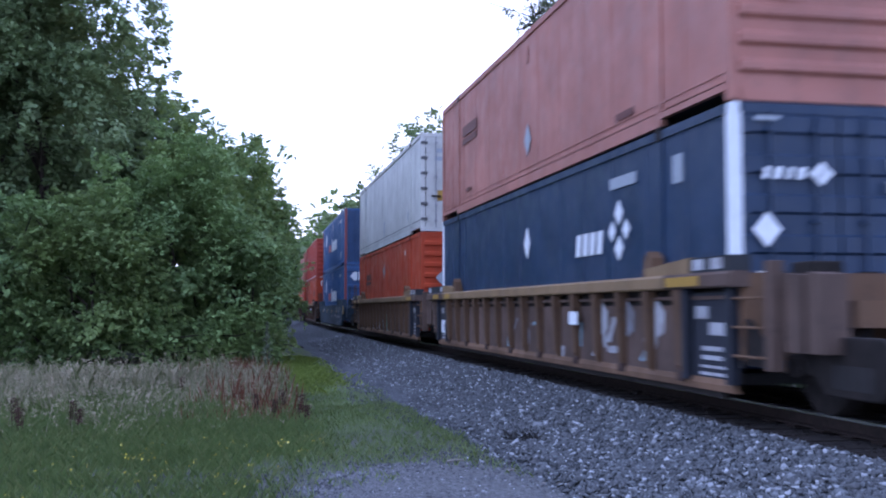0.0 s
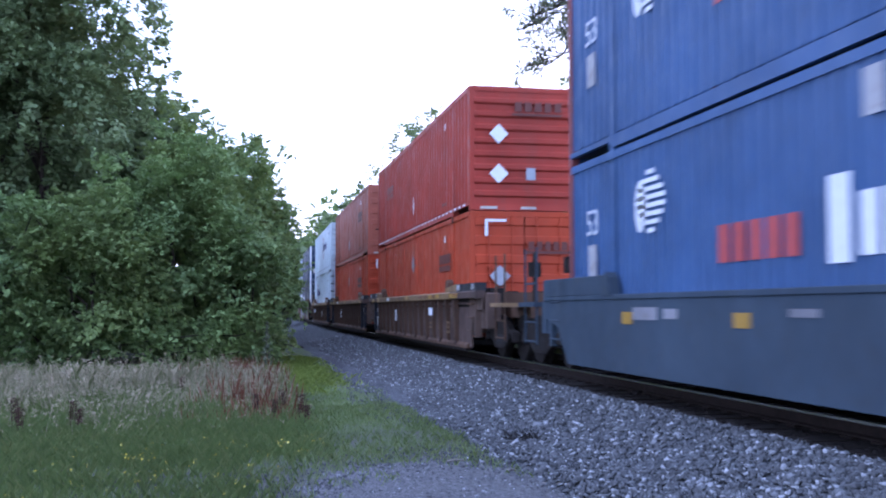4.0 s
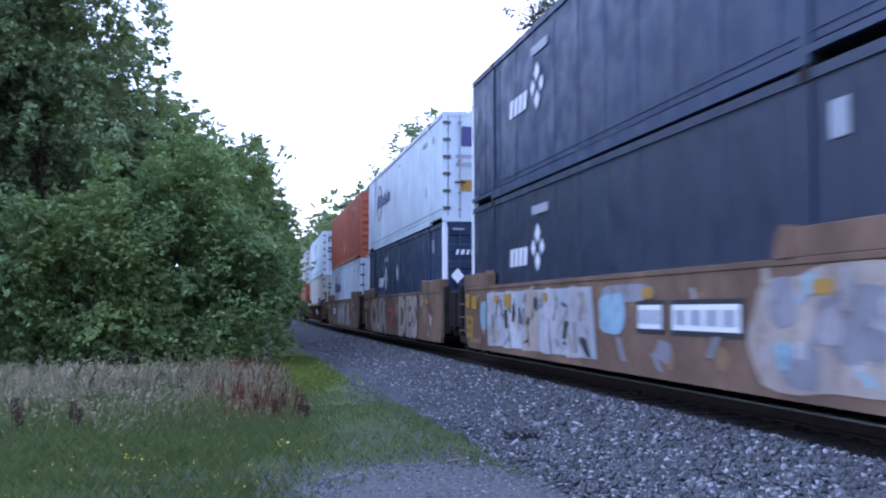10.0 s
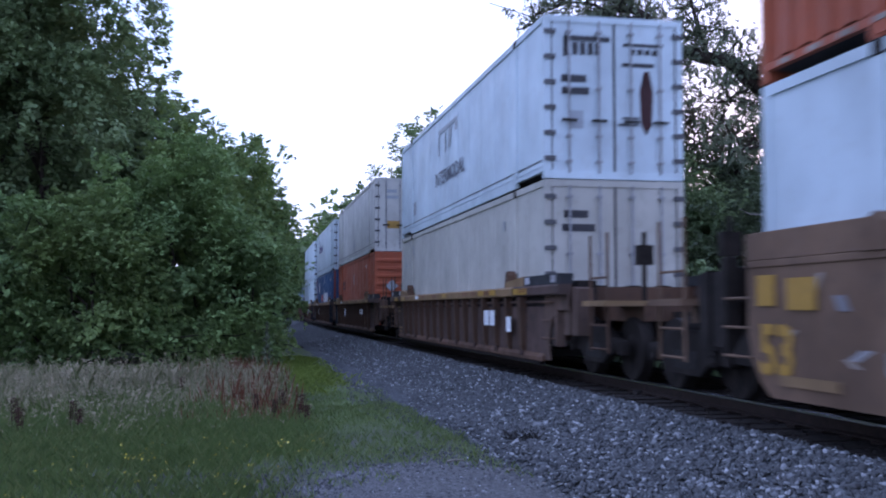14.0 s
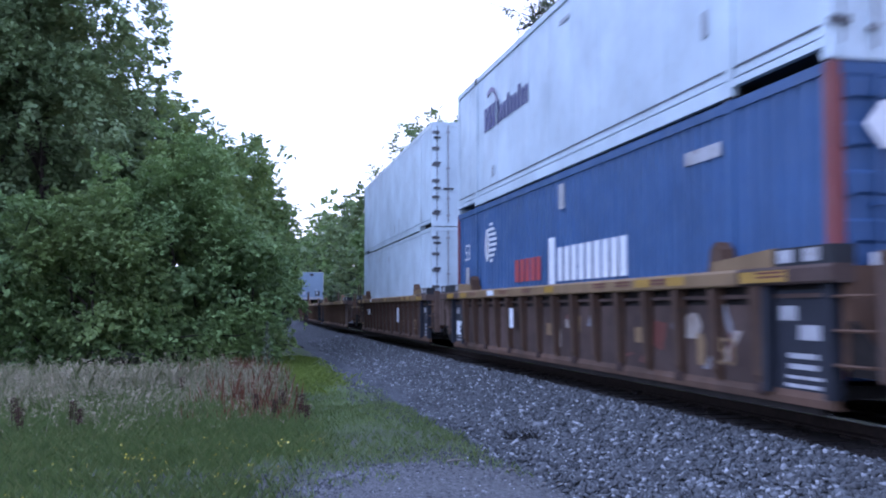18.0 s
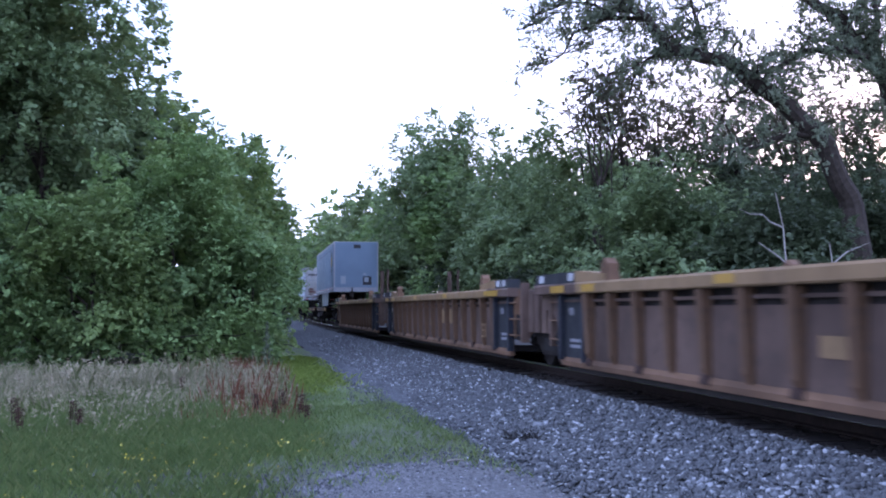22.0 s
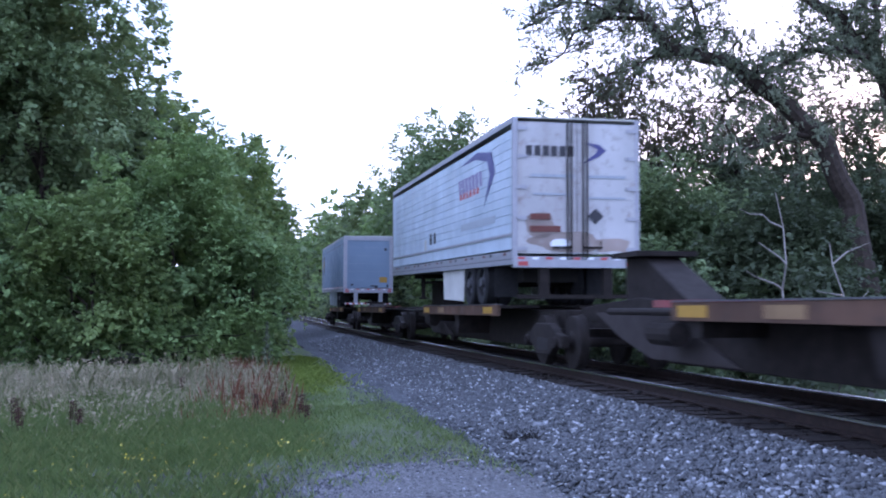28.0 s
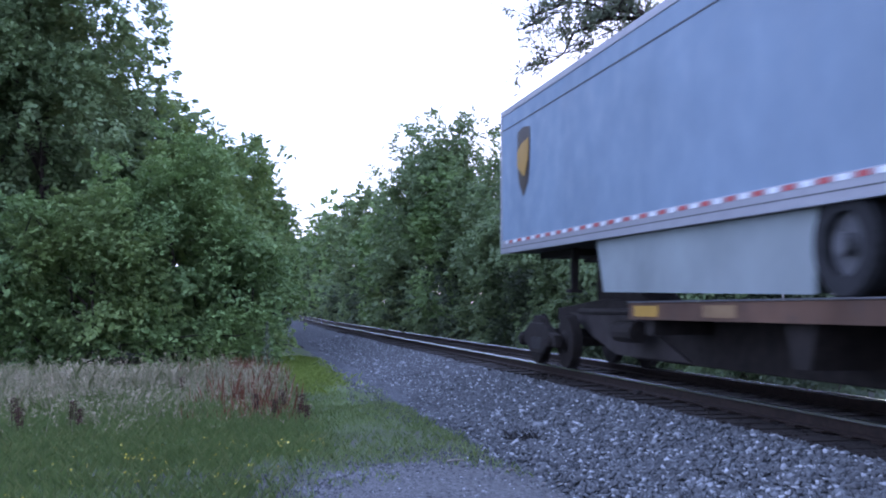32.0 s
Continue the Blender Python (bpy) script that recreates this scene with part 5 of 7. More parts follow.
def well_car(mat, sill, u, label, lead, rear, style="ribbed", half=8.1, top=1.42, stencil=True, posts=False):
    """One well unit; lead / rear: y of the truck at that end, or None where the neighbour carries it; 'E' ends couple."""
    c = thing("well_car", label, "railcar", "well cars of the train")
    low = 0.18
    for sx in (-1, 1):
        X = lambda a, b: sorted((sx * a, sx * b))
        if style == "ribbed":
            plate = {"well_tan": "plate_tan", "well_brown": "plate_brown"}.get(mat, mat)
            part("side_plate", box(*X(1.335, 1.365), -half, half, low, top - 0.34), plate, c)
            # Plate closing the slots; the shade inside them is put into its dark colour.
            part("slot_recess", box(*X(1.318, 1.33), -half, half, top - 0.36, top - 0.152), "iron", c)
            for sy in (-1, 1) if lead and lead < -10 else (1,):
                arch = [(sy * (half + 0.85 + 0.62 * math.cos(radians(a))), 0.4 + 0.62 * math.sin(radians(a))) for a in range(200, 89, -10)]
                part("wheel_arch", Geo().prism([(sy * half, low), *arch, (sy * (half + 1.25), 1.02), (sy * (half + 1.25), top - 0.15), (sy * half, top - 0.15)], *X(1.335, 1.375)), "plate_tan", c)
            part("bottom_chord", Geo().prism([(sx * 1.335, low - 0.03), (sx * 1.42, low - 0.03), (sx * 1.42, low + 0.04), (sx * 1.385, low + 0.1), (sx * 1.335, low + 0.1)], -half, half + 0.02, "y"), mat, c)
            part("lower_flange", box(*X(1.28, 1.38), -half + 0.3, half - 0.3, low - 0.1, low - 0.035), "iron", c)
            part("top_chord", Geo().prism([(sx * 1.30, top - 0.15), (sx * 1.515, top - 0.15), (sx * 1.53, top - 0.13), (sx * 1.53, top - 0.01), (sx * 1.51, top + 0.02), (sx * 1.30, top + 0.02)], -half + 1.6, half - 1.0, "y"), sill, c)
            for a, b in ((-half - (1.25 if lead and lead < -10 else 0.15), -half + 1.596), (half - 0.996, half + 1.25)):
                part("chord_end", Geo().prism([(sx * 1.30, top - 0.15), (sx * 1.51, top - 0.15), (sx * 1.525, top - 0.13), (sx * 1.525, top - 0.01), (sx * 1.505, top + 0.02), (sx * 1.30, top + 0.02)], a, b, "y"), plate, c)
            rib = Geo()
            for z, w, o in ((low + 0.07, 0.055, 1.39), (low + 0.2, 0.07, 1.45), (top - 0.15, 0.085, 1.495)):
                rib.v += [(sx * 1.36, -w, z), (sx * 1.36, w, z), (sx * o, w * 0.9, z), (sx * o, -w * 0.9, z)]
            rib.f = [(3, 2, 1, 0), (8, 9, 10, 11)] + [(4 * j + i, 4 * j + (i + 1) % 4, 4 * j + 4 + (i + 1) % 4, 4 * j + 4 + i) for j in (0, 1) for i in range(4)]
            rib = rib.mesh("rib", mat)
            gusset = Geo().prism([(-0.12, low + 0.02), (0.12, low + 0.02), (0.07, low + 0.13), (-0.07, low + 0.13)], *X(1.385, 1.44)).mesh("rib_foot", "stain_brown")
            for k in range(15):
                y = -half + 1.3 + (2 * half - 2.6) * k / 14
                o = part("rib", rib, None, c, at=(0, y, 0))
                if k in (0, 14):
                    o.scale.y = 1.5
                if k % 2 == 0:
                    part("rib_foot", gusset, None, c, at=(0, y, 0))
            part("slot_bar", box(*X(1.35, 1.40), -half, half, top - 0.275, top - 0.235), plate, c)
        else:
            wing = (0.9, 0.9) if mat == "slate" else (0.5, 0.06)
            prof = [(-half - 0.9, top), (-half - 0.9, 0.9), (-half - 0.2, 0.75), (-half + 0.35, low), (half - 0.35, low), (half + 0.2, 0.75), (half + 0.9, 0.9), (half + 0.9, top)]
            if mat != "slate":
                prof = [(-half - 0.5, top), (-half - 0.5, low + 0.15), (-half - 0.38, low), (half - 0.4, low), (half - 0.2, 0.3), (half - 0.02, 0.52), (half + 0.06, 0.8), (half + 0.06, top)]
            part("side_plate", Geo().prism(prof, *X(1.36, 1.44)), mat, c)
            part("top_chord", box(*X(1.3, 1.46), -half - wing[0], half + wing[1], top - 0.05, top + 0.02), mat, c, bevel=0.01)
        for sy in (-1, 1):
            ya, yb = sorted((sy * (half - 2.1), sy * (half + (0.1 if style == "ribbed" else wing[sy > 0]))))
            if style == "ribbed":
                e = half + (1.2 if sy > 0 or (lead and lead < -10) else 0.1)
                part("end_flange", Geo().prism([(sy * (half - 2.2), top + 0.02), (sy * (half - 0.9), top + 0.02), (sy * (half - 0.9), top + 0.2), (sy * (half - 2.2), top + 0.12)], *X(1.26, 1.5)), sill, c)
                part("flange_cap", box(*X(1.26, 1.49), *sorted((sy * (half - 0.896), sy * e)), top + 0.02, top + 0.19), "cap_blue", c, "faded blue-grey end cap")
                for y in (half - 0.55, e - 0.2):
                    part("cap_mark", box(*X(1.49, 1.496), *sorted((sy * y, sy * (y - 0.26))), top + 0.05, top + 0.17), "paint_white", c)
                for y, w in ((half - 1.3, 0.55), (half + 0.25, 0.7)) if sy > 0 else ((half - 0.6, 0.9),):
                    part("sill_patch", box(*X(1.53, 1.535), *sorted((sy * y, sy * (y - w))), top - 0.125, top - 0.015), "mark_yellow", c, "worn yellow patch")
            else:
                part("end_flange", box(*X(1.26, 1.46), ya, yb, top + 0.02, top + 0.3), mat, c, bevel=0.01)
            yi = sy * (half - 2.15)
            part("container_guide", Geo().prism([(yi - 0.18, top + 0.02), (yi + 0.18, top + 0.02), (yi + 0.12, top + 0.26), (yi, top + 0.34), (yi - 0.12, top + 0.26)], *X(1.32, 1.48)), mat, c)
    part("well_floor", box(-1.3, 1.3, -half + 0.3, half - 0.3, 0.22, 0.34), "black", c)
    for sy, tk in ((-1, lead), (1, rear)):
        end = half + (2.9 if tk and abs(tk) > 10 else 1.2)
        ya, yb = sorted((sy * (half - 0.1), sy * end))
        part("end_platform", box(-0.75, 0.75, ya, yb, 0.86, 1.12), mat, c)
        part("bulkhead", box(-1.36, 1.36, *sorted((sy * half, sy * (half + 0.12))), 0.5, top), mat, c)
        for sx in (-1, 1):
            for a, b in ((0.85, 1.15), (1.25, 1.5)):
                pts = [(sy * (half + a), 0.62), (sy * (half + a), top - 0.03), (sy * (half + b), top - 0.06), (sy * (half + b), 0.62)]
                part("end_wing", Geo().prism(pts, *sorted((sx * 1.02, sx * 1.3))), "plate_tan" if style == "ribbed" else "slate" if mat == "slate" else "iron", c)
        for sx in (-1, 1):
            yy = sy * (half + 0.32)
            for zz in (0.55, 0.85, 1.15):
                part("grab_iron", Geo().tube((sx * 1.44, yy - 0.26, zz), (sx * 1.44, yy + 0.26, zz), 0.016, n=6).tube((sx * 1.44, yy - 0.26, zz), (sx * 1.33, yy - 0.26, zz), 0.016, n=6).tube((sx * 1.44, yy + 0.26, zz), (sx * 1.33, yy + 0.26, zz), 0.016, n=6), mat, c)
            part("end_post", box(*sorted((sx * 1.24, sx * 1.4)), *sorted((sy * (half + 0.62), sy * (half + 0.74))), 0.42, top + 0.1), "plate_tan" if style == "ribbed" else "slate" if mat == "slate" else "iron", c, bevel=0.01)
            part("end_bracket", Geo().prism([(sy * (half + 0.1), 0.45), (sy * (half + 0.66), 0.45), (sy * (half + 0.66), 0.55), (sy * (half + 0.1), 0.95)], *sorted((sx * 1.28, sx * 1.34))), "iron", c)
        hose = Geo()
        for a, b in (((-0.5, 1.0, 0.95), (-0.62, 1.15, 0.62)), ((-0.62, 1.15, 0.62), (-0.55, 1.4, 0.45)), ((-0.55, 1.4, 0.45), (-0.4, 1.6, 0.6))):
            hose.tube((a[0], sy * (half + a[1]), a[2]), (b[0], sy * (half + b[1]), b[2]), 0.03, n=6)
        part("air_hose", hose, "rubber", c)
        part("brake_rod", Geo().tube((-0.95, sy * (half + 0.12), 0.72), (-0.95, sy * (half + 1.2), 0.72), 0.035, n=6), "iron", c)
        part("valve_box", box(-1.18, -0.84, *sorted((sy * (half + 0.75), sy * (half + 1.15))), 1.12, 1.5), "iron", c, bevel=0.02)
        if tk and abs(tk) > 10:
            part("draft_sill", box(-0.3, 0.3, *sorted((sy * (half + 1.0), sy * (abs(tk) + 1.05))), 0.6, 1.0), "iron", c)
            part("cross_platform", box(-1.35, 1.35, *sorted((sy * (half + 1.9), sy * (half + 2.9))), 1.08, 1.16), sill, c)
            coupler(c, sy * (abs(tk) + 1.0), sy)
            for sx in (-1, 1):
                lad = part("ladder", Geo().tube((sx * 1.25, sy * (half + 2.0), 0.4), (sx * 1.25, sy * (half + 2.0), (2.15 if stencil else 1.75) if sx < 0 else 1.7), 0.022, n=6), mat, c)
                part("stile", Geo().tube((sx * 1.25, sy * (half + 2.75), 0.4), (sx * 1.25, sy * (half + 2.75), (2.15 if stencil else 1.75) if sx < 0 else 1.7), 0.022, n=6), mat, lad)
                for zz in (0.45, 0.8, 1.15, 1.5):
                    part("rung", Geo().tube((sx * 1.25, sy * (half + 2.0), zz), (sx * 1.25, sy * (half + 2.75), zz), 0.018, n=6), mat, lad)
            g = Geo().tube((-0.5, sy * (half + 2.3), 1.1), (-0.5, sy * (half + 2.3), 2.2), 0.04, n=8)
            g.box(-0.62, -0.38, sy * (half + 2.3) - 0.08, sy * (half + 2.3) + 0.08, 1.7, 2.0)
            part("brake_stand", g, "iron", c)
        if tk:
            truck(c, sy * 9.8 if style == "ribbed" and abs(tk) > 10 else tk)
    if style == "ribbed":
        if rear and rear > 10:
            decal(c, "side", [rect(half + 0.15, 1.1, 0.6, 0.05), rect(half + 0.1, 0.98, 0.5, 0.05), rect(half - 0.2, 0.45, 0.5, 0.06), rect(half - 0.25, 0.34, 0.4, 0.06)], "sill_yellow", "stencilled_mark", face=-1.378)
        for sy in [q for q, tk in ((-1, lead), (1, rear)) if not (tk and abs(tk) > 10)]:
            yy = sy * (half - 0.58)
            part("stencil_panel", box(-1.378, -1.366, yy - 0.5, yy + 0.5, low + 0.02, top - 0.2), "stencil" if stencil else "cap_blue", c, "dark blue stencil panel")
            for a in (-0.55, 0.55):
                part("panel_post", box(-1.47, -1.36, yy + a - 0.06, yy + a + 0.06, low + 0.06, top - 0.15), "stencil", c)
            if stencil:
                decal(c, "side", [rect(yy + 0.25, 1.0, 0.3, 0.14), rect(yy - 0.05, 0.24, 0.6, 0.03), rect(yy, 0.32, 0.6, 0.035), rect(yy - 0.02, 0.4, 0.6, 0.03)] + ([rect(yy - 0.12, 0.82, 0.36, 0.14), rect(yy, 0.6, 0.5, 0.05), rect(yy, 0.5, 0.5, 0.05)] if sy < 0 else []), "paint_white", "stencilled_data", face=-1.379)
                if sy > 0:
                    decal(c, "side", [rect(yy, 0.6, 0.82, 0.32)], "mark_white", "label_plate", face=-1.379)
                    decal(c, "side", [rect(yy - 0.1, 0.62, 0.26, 0.05), rect(yy - 0.12, 0.53, 0.2, 0.08)], "stencil", "stencilled_data", face=-1.387)
                    decal(c, "side", [rect(yy - 0.2, 0.85, 0.3, 0.13)], "paint_grey", "stencilled_data", face=-1.379)
            else:
                decal(c, "side", [rect(yy, 0.55, 0.5, 0.05), rect(yy, 0.46, 0.5, 0.05), rect(yy + 0.2, 1.0, 0.2, 0.12)], "paint_grey", "stencilled_data", face=-1.379)
    if posts:
        for y in (half + 0.08, half + 0.55, half + 1.9):
            for sx in (-1, 1):
                part("load_guide_post", Geo().tube((sx * 1.28, -y, 0.7), (sx * 1.28, -y, 2.45), 0.04, n=8), "plate_tan", c)
    return on_train(c, u)


def build_train():
    A, E_ = 9.75, 10.45
    rib = "ribbed-side brown double-stack well car with worn yellow top sill"
    tan = "smooth-side tan well car covered in faded graffiti"
    units = [
        ("c0", 14.0, "well_tan", "sill_yellow", -A, A, "ribbed", rib), ("c1", 33.45, "well_tan", "sill_yellow", None, E_, "ribbed", rib),
        ("c2", 57.05, "slate", "slate", -E_, E_, "smooth", "smooth-side slate-blue double-stack well car"),
        ("c3", 80.2, "well_brown", "sill_yellow", -E_, A, "ribbed", rib), ("c4", 99.85, "well_brown", "sill_yellow", None, A, "ribbed", rib), ("c5", 119.25, "well_brown", "sill_yellow", None, E_, "ribbed", rib),
        ("d", 143.25, "graffiti_tan", "graffiti_tan", -E_, A, "smooth", tan), ("e", 162.8, "graffiti_tan", "graffiti_tan", None, A, "smooth", tan), ("f", 182.0, "graffiti_tan", "graffiti_tan", None, E_, "smooth", tan),
        ("g", 205.55, "well_brown", "sill_yellow", -E_, E_, "ribbed", rib),
        ("h", 228.7, "well_brown", "sill_yellow", -E_, A, "ribbed", rib), ("j", 248.3, "well_brown", "sill_yellow", None, A, "ribbed", rib), ("k", 267.8, "well_brown", "sill_yellow", None, E_, "ribbed", rib),
        ("L", 290.85, "well_tan", "sill_yellow", -10.3, 9.8, "ribbed", rib), ("M", 310.2, "well_tan", "sill_yellow", None, 9.75, "ribbed", rib), ("O", 329.75, "well_tan", "sill_yellow", None, 10.45, "ribbed", rib)]
    for key, u, mat, sill, ld, rr, style, label in units:
        car_marks(well_car(mat, sill, u, label, ld, rr, style, top=1.42 if style == "ribbed" else (1.22 if key == "c2" else 1.5), stencil=key not in "LMO", posts=key == "O"), key)
    lo, hi = 0.40, 3.32
    box53 = lambda mat, u, z, label, **k: container("shipping_container", mat, label, u, z, **k)
    wp = "mark_white"
    box53("navy", 14.2, lo, "dark blue container with white corner posts and brand mark", post=wp, marks=marks_navy(-2.9))
    box53("pink_orange", 14.2, hi, "sun-bleached pinkish orange container with ribbed end", end="ribs", marks=marks_orange(4.9, "none"))
    box53("orange", 33.65, lo, "orange container with ribbed end and grey diamond placard", end="ribs", marks=marks_orange(4.75, "word", False))
    box53("grey_white", 33.65, hi, "grey-white container with barred doors and yellow placard", marks=marks_grey)
    box53("blue", 57.05, lo, "bright blue corrugated container with red corner posts", side="corr", post="red_post", marks=marks_blue())
    box53("blue", 57.05, hi, "bright blue corrugated container, plain ribbed end wall", side="corr", post="red_post", end="upright", end_mat="blue_grimy", marks=marks_blue("wall"))
    box53("orange", 80.45, lo, "clean orange container with grey placard on its side", marks=marks_orange(-5.0, "low", False))
    box53("red_orange", 80.45, hi, "red-orange container with white reflector dashes", side="wide", end="ribs", tape=True, marks=marks_orange(5.0, "two", True, wp))
    box53("orange", 100.05, lo, "orange container with barred doors and grey placard", marks=marks_orange(-4.75, "low", False))
    box53("rust_orange", 100.05, hi, "faded orange container with pale reflector dashes", tape=True, marks=marks_orange(-4.8, "two"))
    box53("white", 119.45, lo, "white container with blue brand mark on its door", marks=marks_logistics())
    box53("white", 119.45, hi, "white container with ribbed end and ring mark", end="ribs", marks=marks_logistics(-0.85, False))
    box53("charcoal", 143.25, lo, "blue-black container with white corner posts", post=wp, marks=marks_navy(4.6, False))
    box53("navy", 143.25, hi, "dark blue container with white corner post, doors shut", post=wp, marks=marks_navy(4.6, False))
    box53("navy", 162.8, lo, "dark blue container with white diamond placard", post=wp, marks=marks_navy(4.6))
    box53("white", 162.8, hi, "white container with ring mark and yellow placard", marks=marks_logistics())
    box53("white", 182.0, lo, "white container with indigo door letters", marks=marks_logistics())
    box53("brick_orange", 182.0, hi, "dull orange ribbed container with two silver diamond placards", side="wide", end="ribs", tape=True, marks=marks_orange(-5.0, "two", True, wp))
    box53("cream", 205.75, lo, "cream-white container with barred doors", marks=marks_cream)
    box53("white", 205.75, hi, "white container with soot-stained doors and grey lettering", marks=marks_intermodal)
    box53("brick_orange", 229.0, lo, "dull orange-red container with rust-dark brand bars", end="ribs", marks=marks_orange(4.9, "word", False))
    box53("grey_white", 229.0, hi, "grey-white container with rusty barred doors", marks=marks_grey)
    box53("blue", 248.45, lo, "bright blue container below a white one", side="corr", post="red_post", marks=marks_blue())
    box53("white", 248.45, hi, "white container stacked on a blue one", marks=marks_logistics(faded=True))
    box53("white", 268.0, lo, "plain white ribbed container with dark hinges", side="wide", marks=marks_plain_white(False))
    box53("white", 268.0, hi, "white ribbed container with grey rub marks", side="wide", marks=marks_plain_white(True))


def scribble(c, y0, y1, z0, z1, n, mats, face, seed):
    """Small worn strokes and patches of old spray paint."""
    r = random.Random(seed)
    for k in range(n):
        y, z = r.uniform(y0, y1), r.uniform(z0, z1)
        w, h = r.uniform(0.05, 0.5), r.uniform(0.05, 0.4)
        shape = blob(y, z, w, h, seed + k, 12, 0.5) if r.random() < 0.4 else rect(y, z, min(w, 0.16), h, r.uniform(-0.16, 0.16))
        decal(c, "side", [shape], r.choice(mats), "graffiti", face=face - 0.00025 * k, lift=0.002)


def car_marks(c, key):
    """Stencils, labels and graffiti on one car's near side."""
    f = -1.487
    white = {"c3": ((2.43, 0.84, 0.3, 0.36), (-3.84, 0.97, 0.55, 0.2)), "c4": ((2.3, 0.8, 0.3, 0.4),), "c5": ((5.18, 0.9, 0.42, 0.24), (4.31, 0.9, 0.66, 0.2), (-2.79, 0.77, 0.32, 0.4)),
             "g": ((-4.3, 0.86, 0.4, 0.3), (-4.8, 0.86, 0.4, 0.3), (-6.1, 0.75, 0.34, 0.28)), "h": ((2.49, 0.88, 0.3, 0.36), (-4.3, 0.92, 0.26, 0.2), (-5.0, 0.92, 0.55, 0.22)), "j": ((2.52, 0.87, 0.26, 0.36),),
             "k": ((4.7, 0.93, 0.3, 0.2), (-2.8, 0.85, 0.4, 0.45), (5.2, 0.93, 0.2, 0.2)), "c0": ((-3.0, 0.9, 0.4, 0.2),)}
    for y, z, w, h in white.get(key, ()):
        decal(c, "side", [rect(y, z, w, h)], "mark_white", "label_plate", face=f)
    if key in ("c3", "c4", "c5", "h", "j", "k", "L", "M", "O"):
        for y in (-4.6, -3.4, 1.2, 5.2) if key in ("c3", "c5", "k") else (-3.6, 0.4):
            decal(c, "side", [rect(y, 0.66, 0.62, 0.06), rect(y, 0.56, 0.62, 0.05)] if key in ("c3", "k") else [rect(y, 0.7, 0.5, 0.2)], "sill_yellow", "stencilled_mark", face=-1.369)
        letters(c, "53", "side", -6.0, 0.45, 0.42, "sill_yellow", face=f - 0.002)
    for y in ((-5.0, -4.0, 0.0, 4.0) if key in ("c3", "c4", "c5", "h", "j", "k", "g") else ()):
        decal(c, "side", [rect(y, 1.36, 0.5, 0.1)], "mark_yellow" if y != 4.0 else "mark_white", "sill_patch", face=-1.531)
    if key in ("c3", "c4", "c5", "h", "j", "k", "g"):
        for y in (-7.2, -4.5, -3.3, -2.4, 1.4, 3.0, 5.6):
            decal(c, "side", [rect(y, 1.385, 0.55, 0.02), rect(y, 1.345, 0.5, 0.02)], "mark_rust", "sill_stencil", face=-1.531)
    if key == "c4":
        decal(c, "side", [rect(-1.65, 0.75, 0.86, 0.44)], "mark_rust", "stencilled_panel", face=-1.369)
        decal(c, "side", [rect(-1.65, 0.86, 0.86, 0.05), rect(-1.65, 0.64, 0.86, 0.05), rect(-2.9, 0.75, 0.42, 0.44)], "sill_yellow", "stencilled_mark", face=-1.378)
        decal(c, "side", [rect(-2.9, 0.75, 0.26, 0.2)], "plate_brown", "stencilled_mark", face=-1.386)
    if key == "M":
        decal(c, "side", [rect(-1.0, 0.86, 0.7, 0.34), rect(-2.0, 0.86, 0.7, 0.34)], "sill_yellow", "stencilled_panel", face=-1.369)
    if key in ("L", "M", "O"):
        for y in (-6.6, -2.2, 2.2):
            decal(c, "side", [rect(y, 1.36, 0.45, 0.1)], "mark_yellow", "sill_patch", face=-1.531)
    if key in ("j", "c0", "h"):
        scribble(c, -6.2, 1.5, 0.35, 0.95, 18, {"j": ("mark_rust", "paint_grey", "sill_yellow", "paint_buff"), "c0": ("paint_white", "paint_grey", "paint_blue"), "h": ("sill_yellow", "plate_tan")}[key], -1.3655, 77)
    if key == "c0":
        for k, y in enumerate((-6.9, -5.9, -4.9, -3.9)):
            decal(c, "side", [[(y - 0.28, 0.75), (y + 0.1, 0.62), (y + 0.3, 0.8), (y + 0.24, 1.1), (y - 0.1, 1.14), (y - 0.3, 1.0)]], ("paint_grey", "paint_white")[k % 2], "graffiti", face=-1.369)
    if key == "c1":
        cols = ("paint_white", "paint_white", "paint_white", "paint_blue", "paint_green")
        for k in range(5):
            y = 2.36 - 0.95 * k
            back = [(y + 0.42, 0.3), (y - 0.38, 0.27), (y - 0.42, 0.7), (y - 0.36, 1.1), (y + 0.1, 1.14), (y + 0.4, 1.08), (y + 0.36, 0.7)]
            decal(c, "side", [back], ("mark_black", "mark_black", "mark_black", "mark_black", "paint_green")[k], "graffiti_shadow", face=-1.366, lift=0.003)
            if k < 2:
                decal(c, "side", [rect(y + 0.14, 0.7, 0.16, 0.8, 0.03), rect(y - 0.2, 0.7, 0.2, 0.78, -0.04)], cols[k], "graffiti", face=-1.37)
            else:
                letters(c, "AGS"[k - 2], "side", y + 0.36, 0.3, 1.1, cols[k] if k < 4 else "mark_black", face=-1.374, bold=0.012 if k < 4 else 0.0, stretch=0.95)
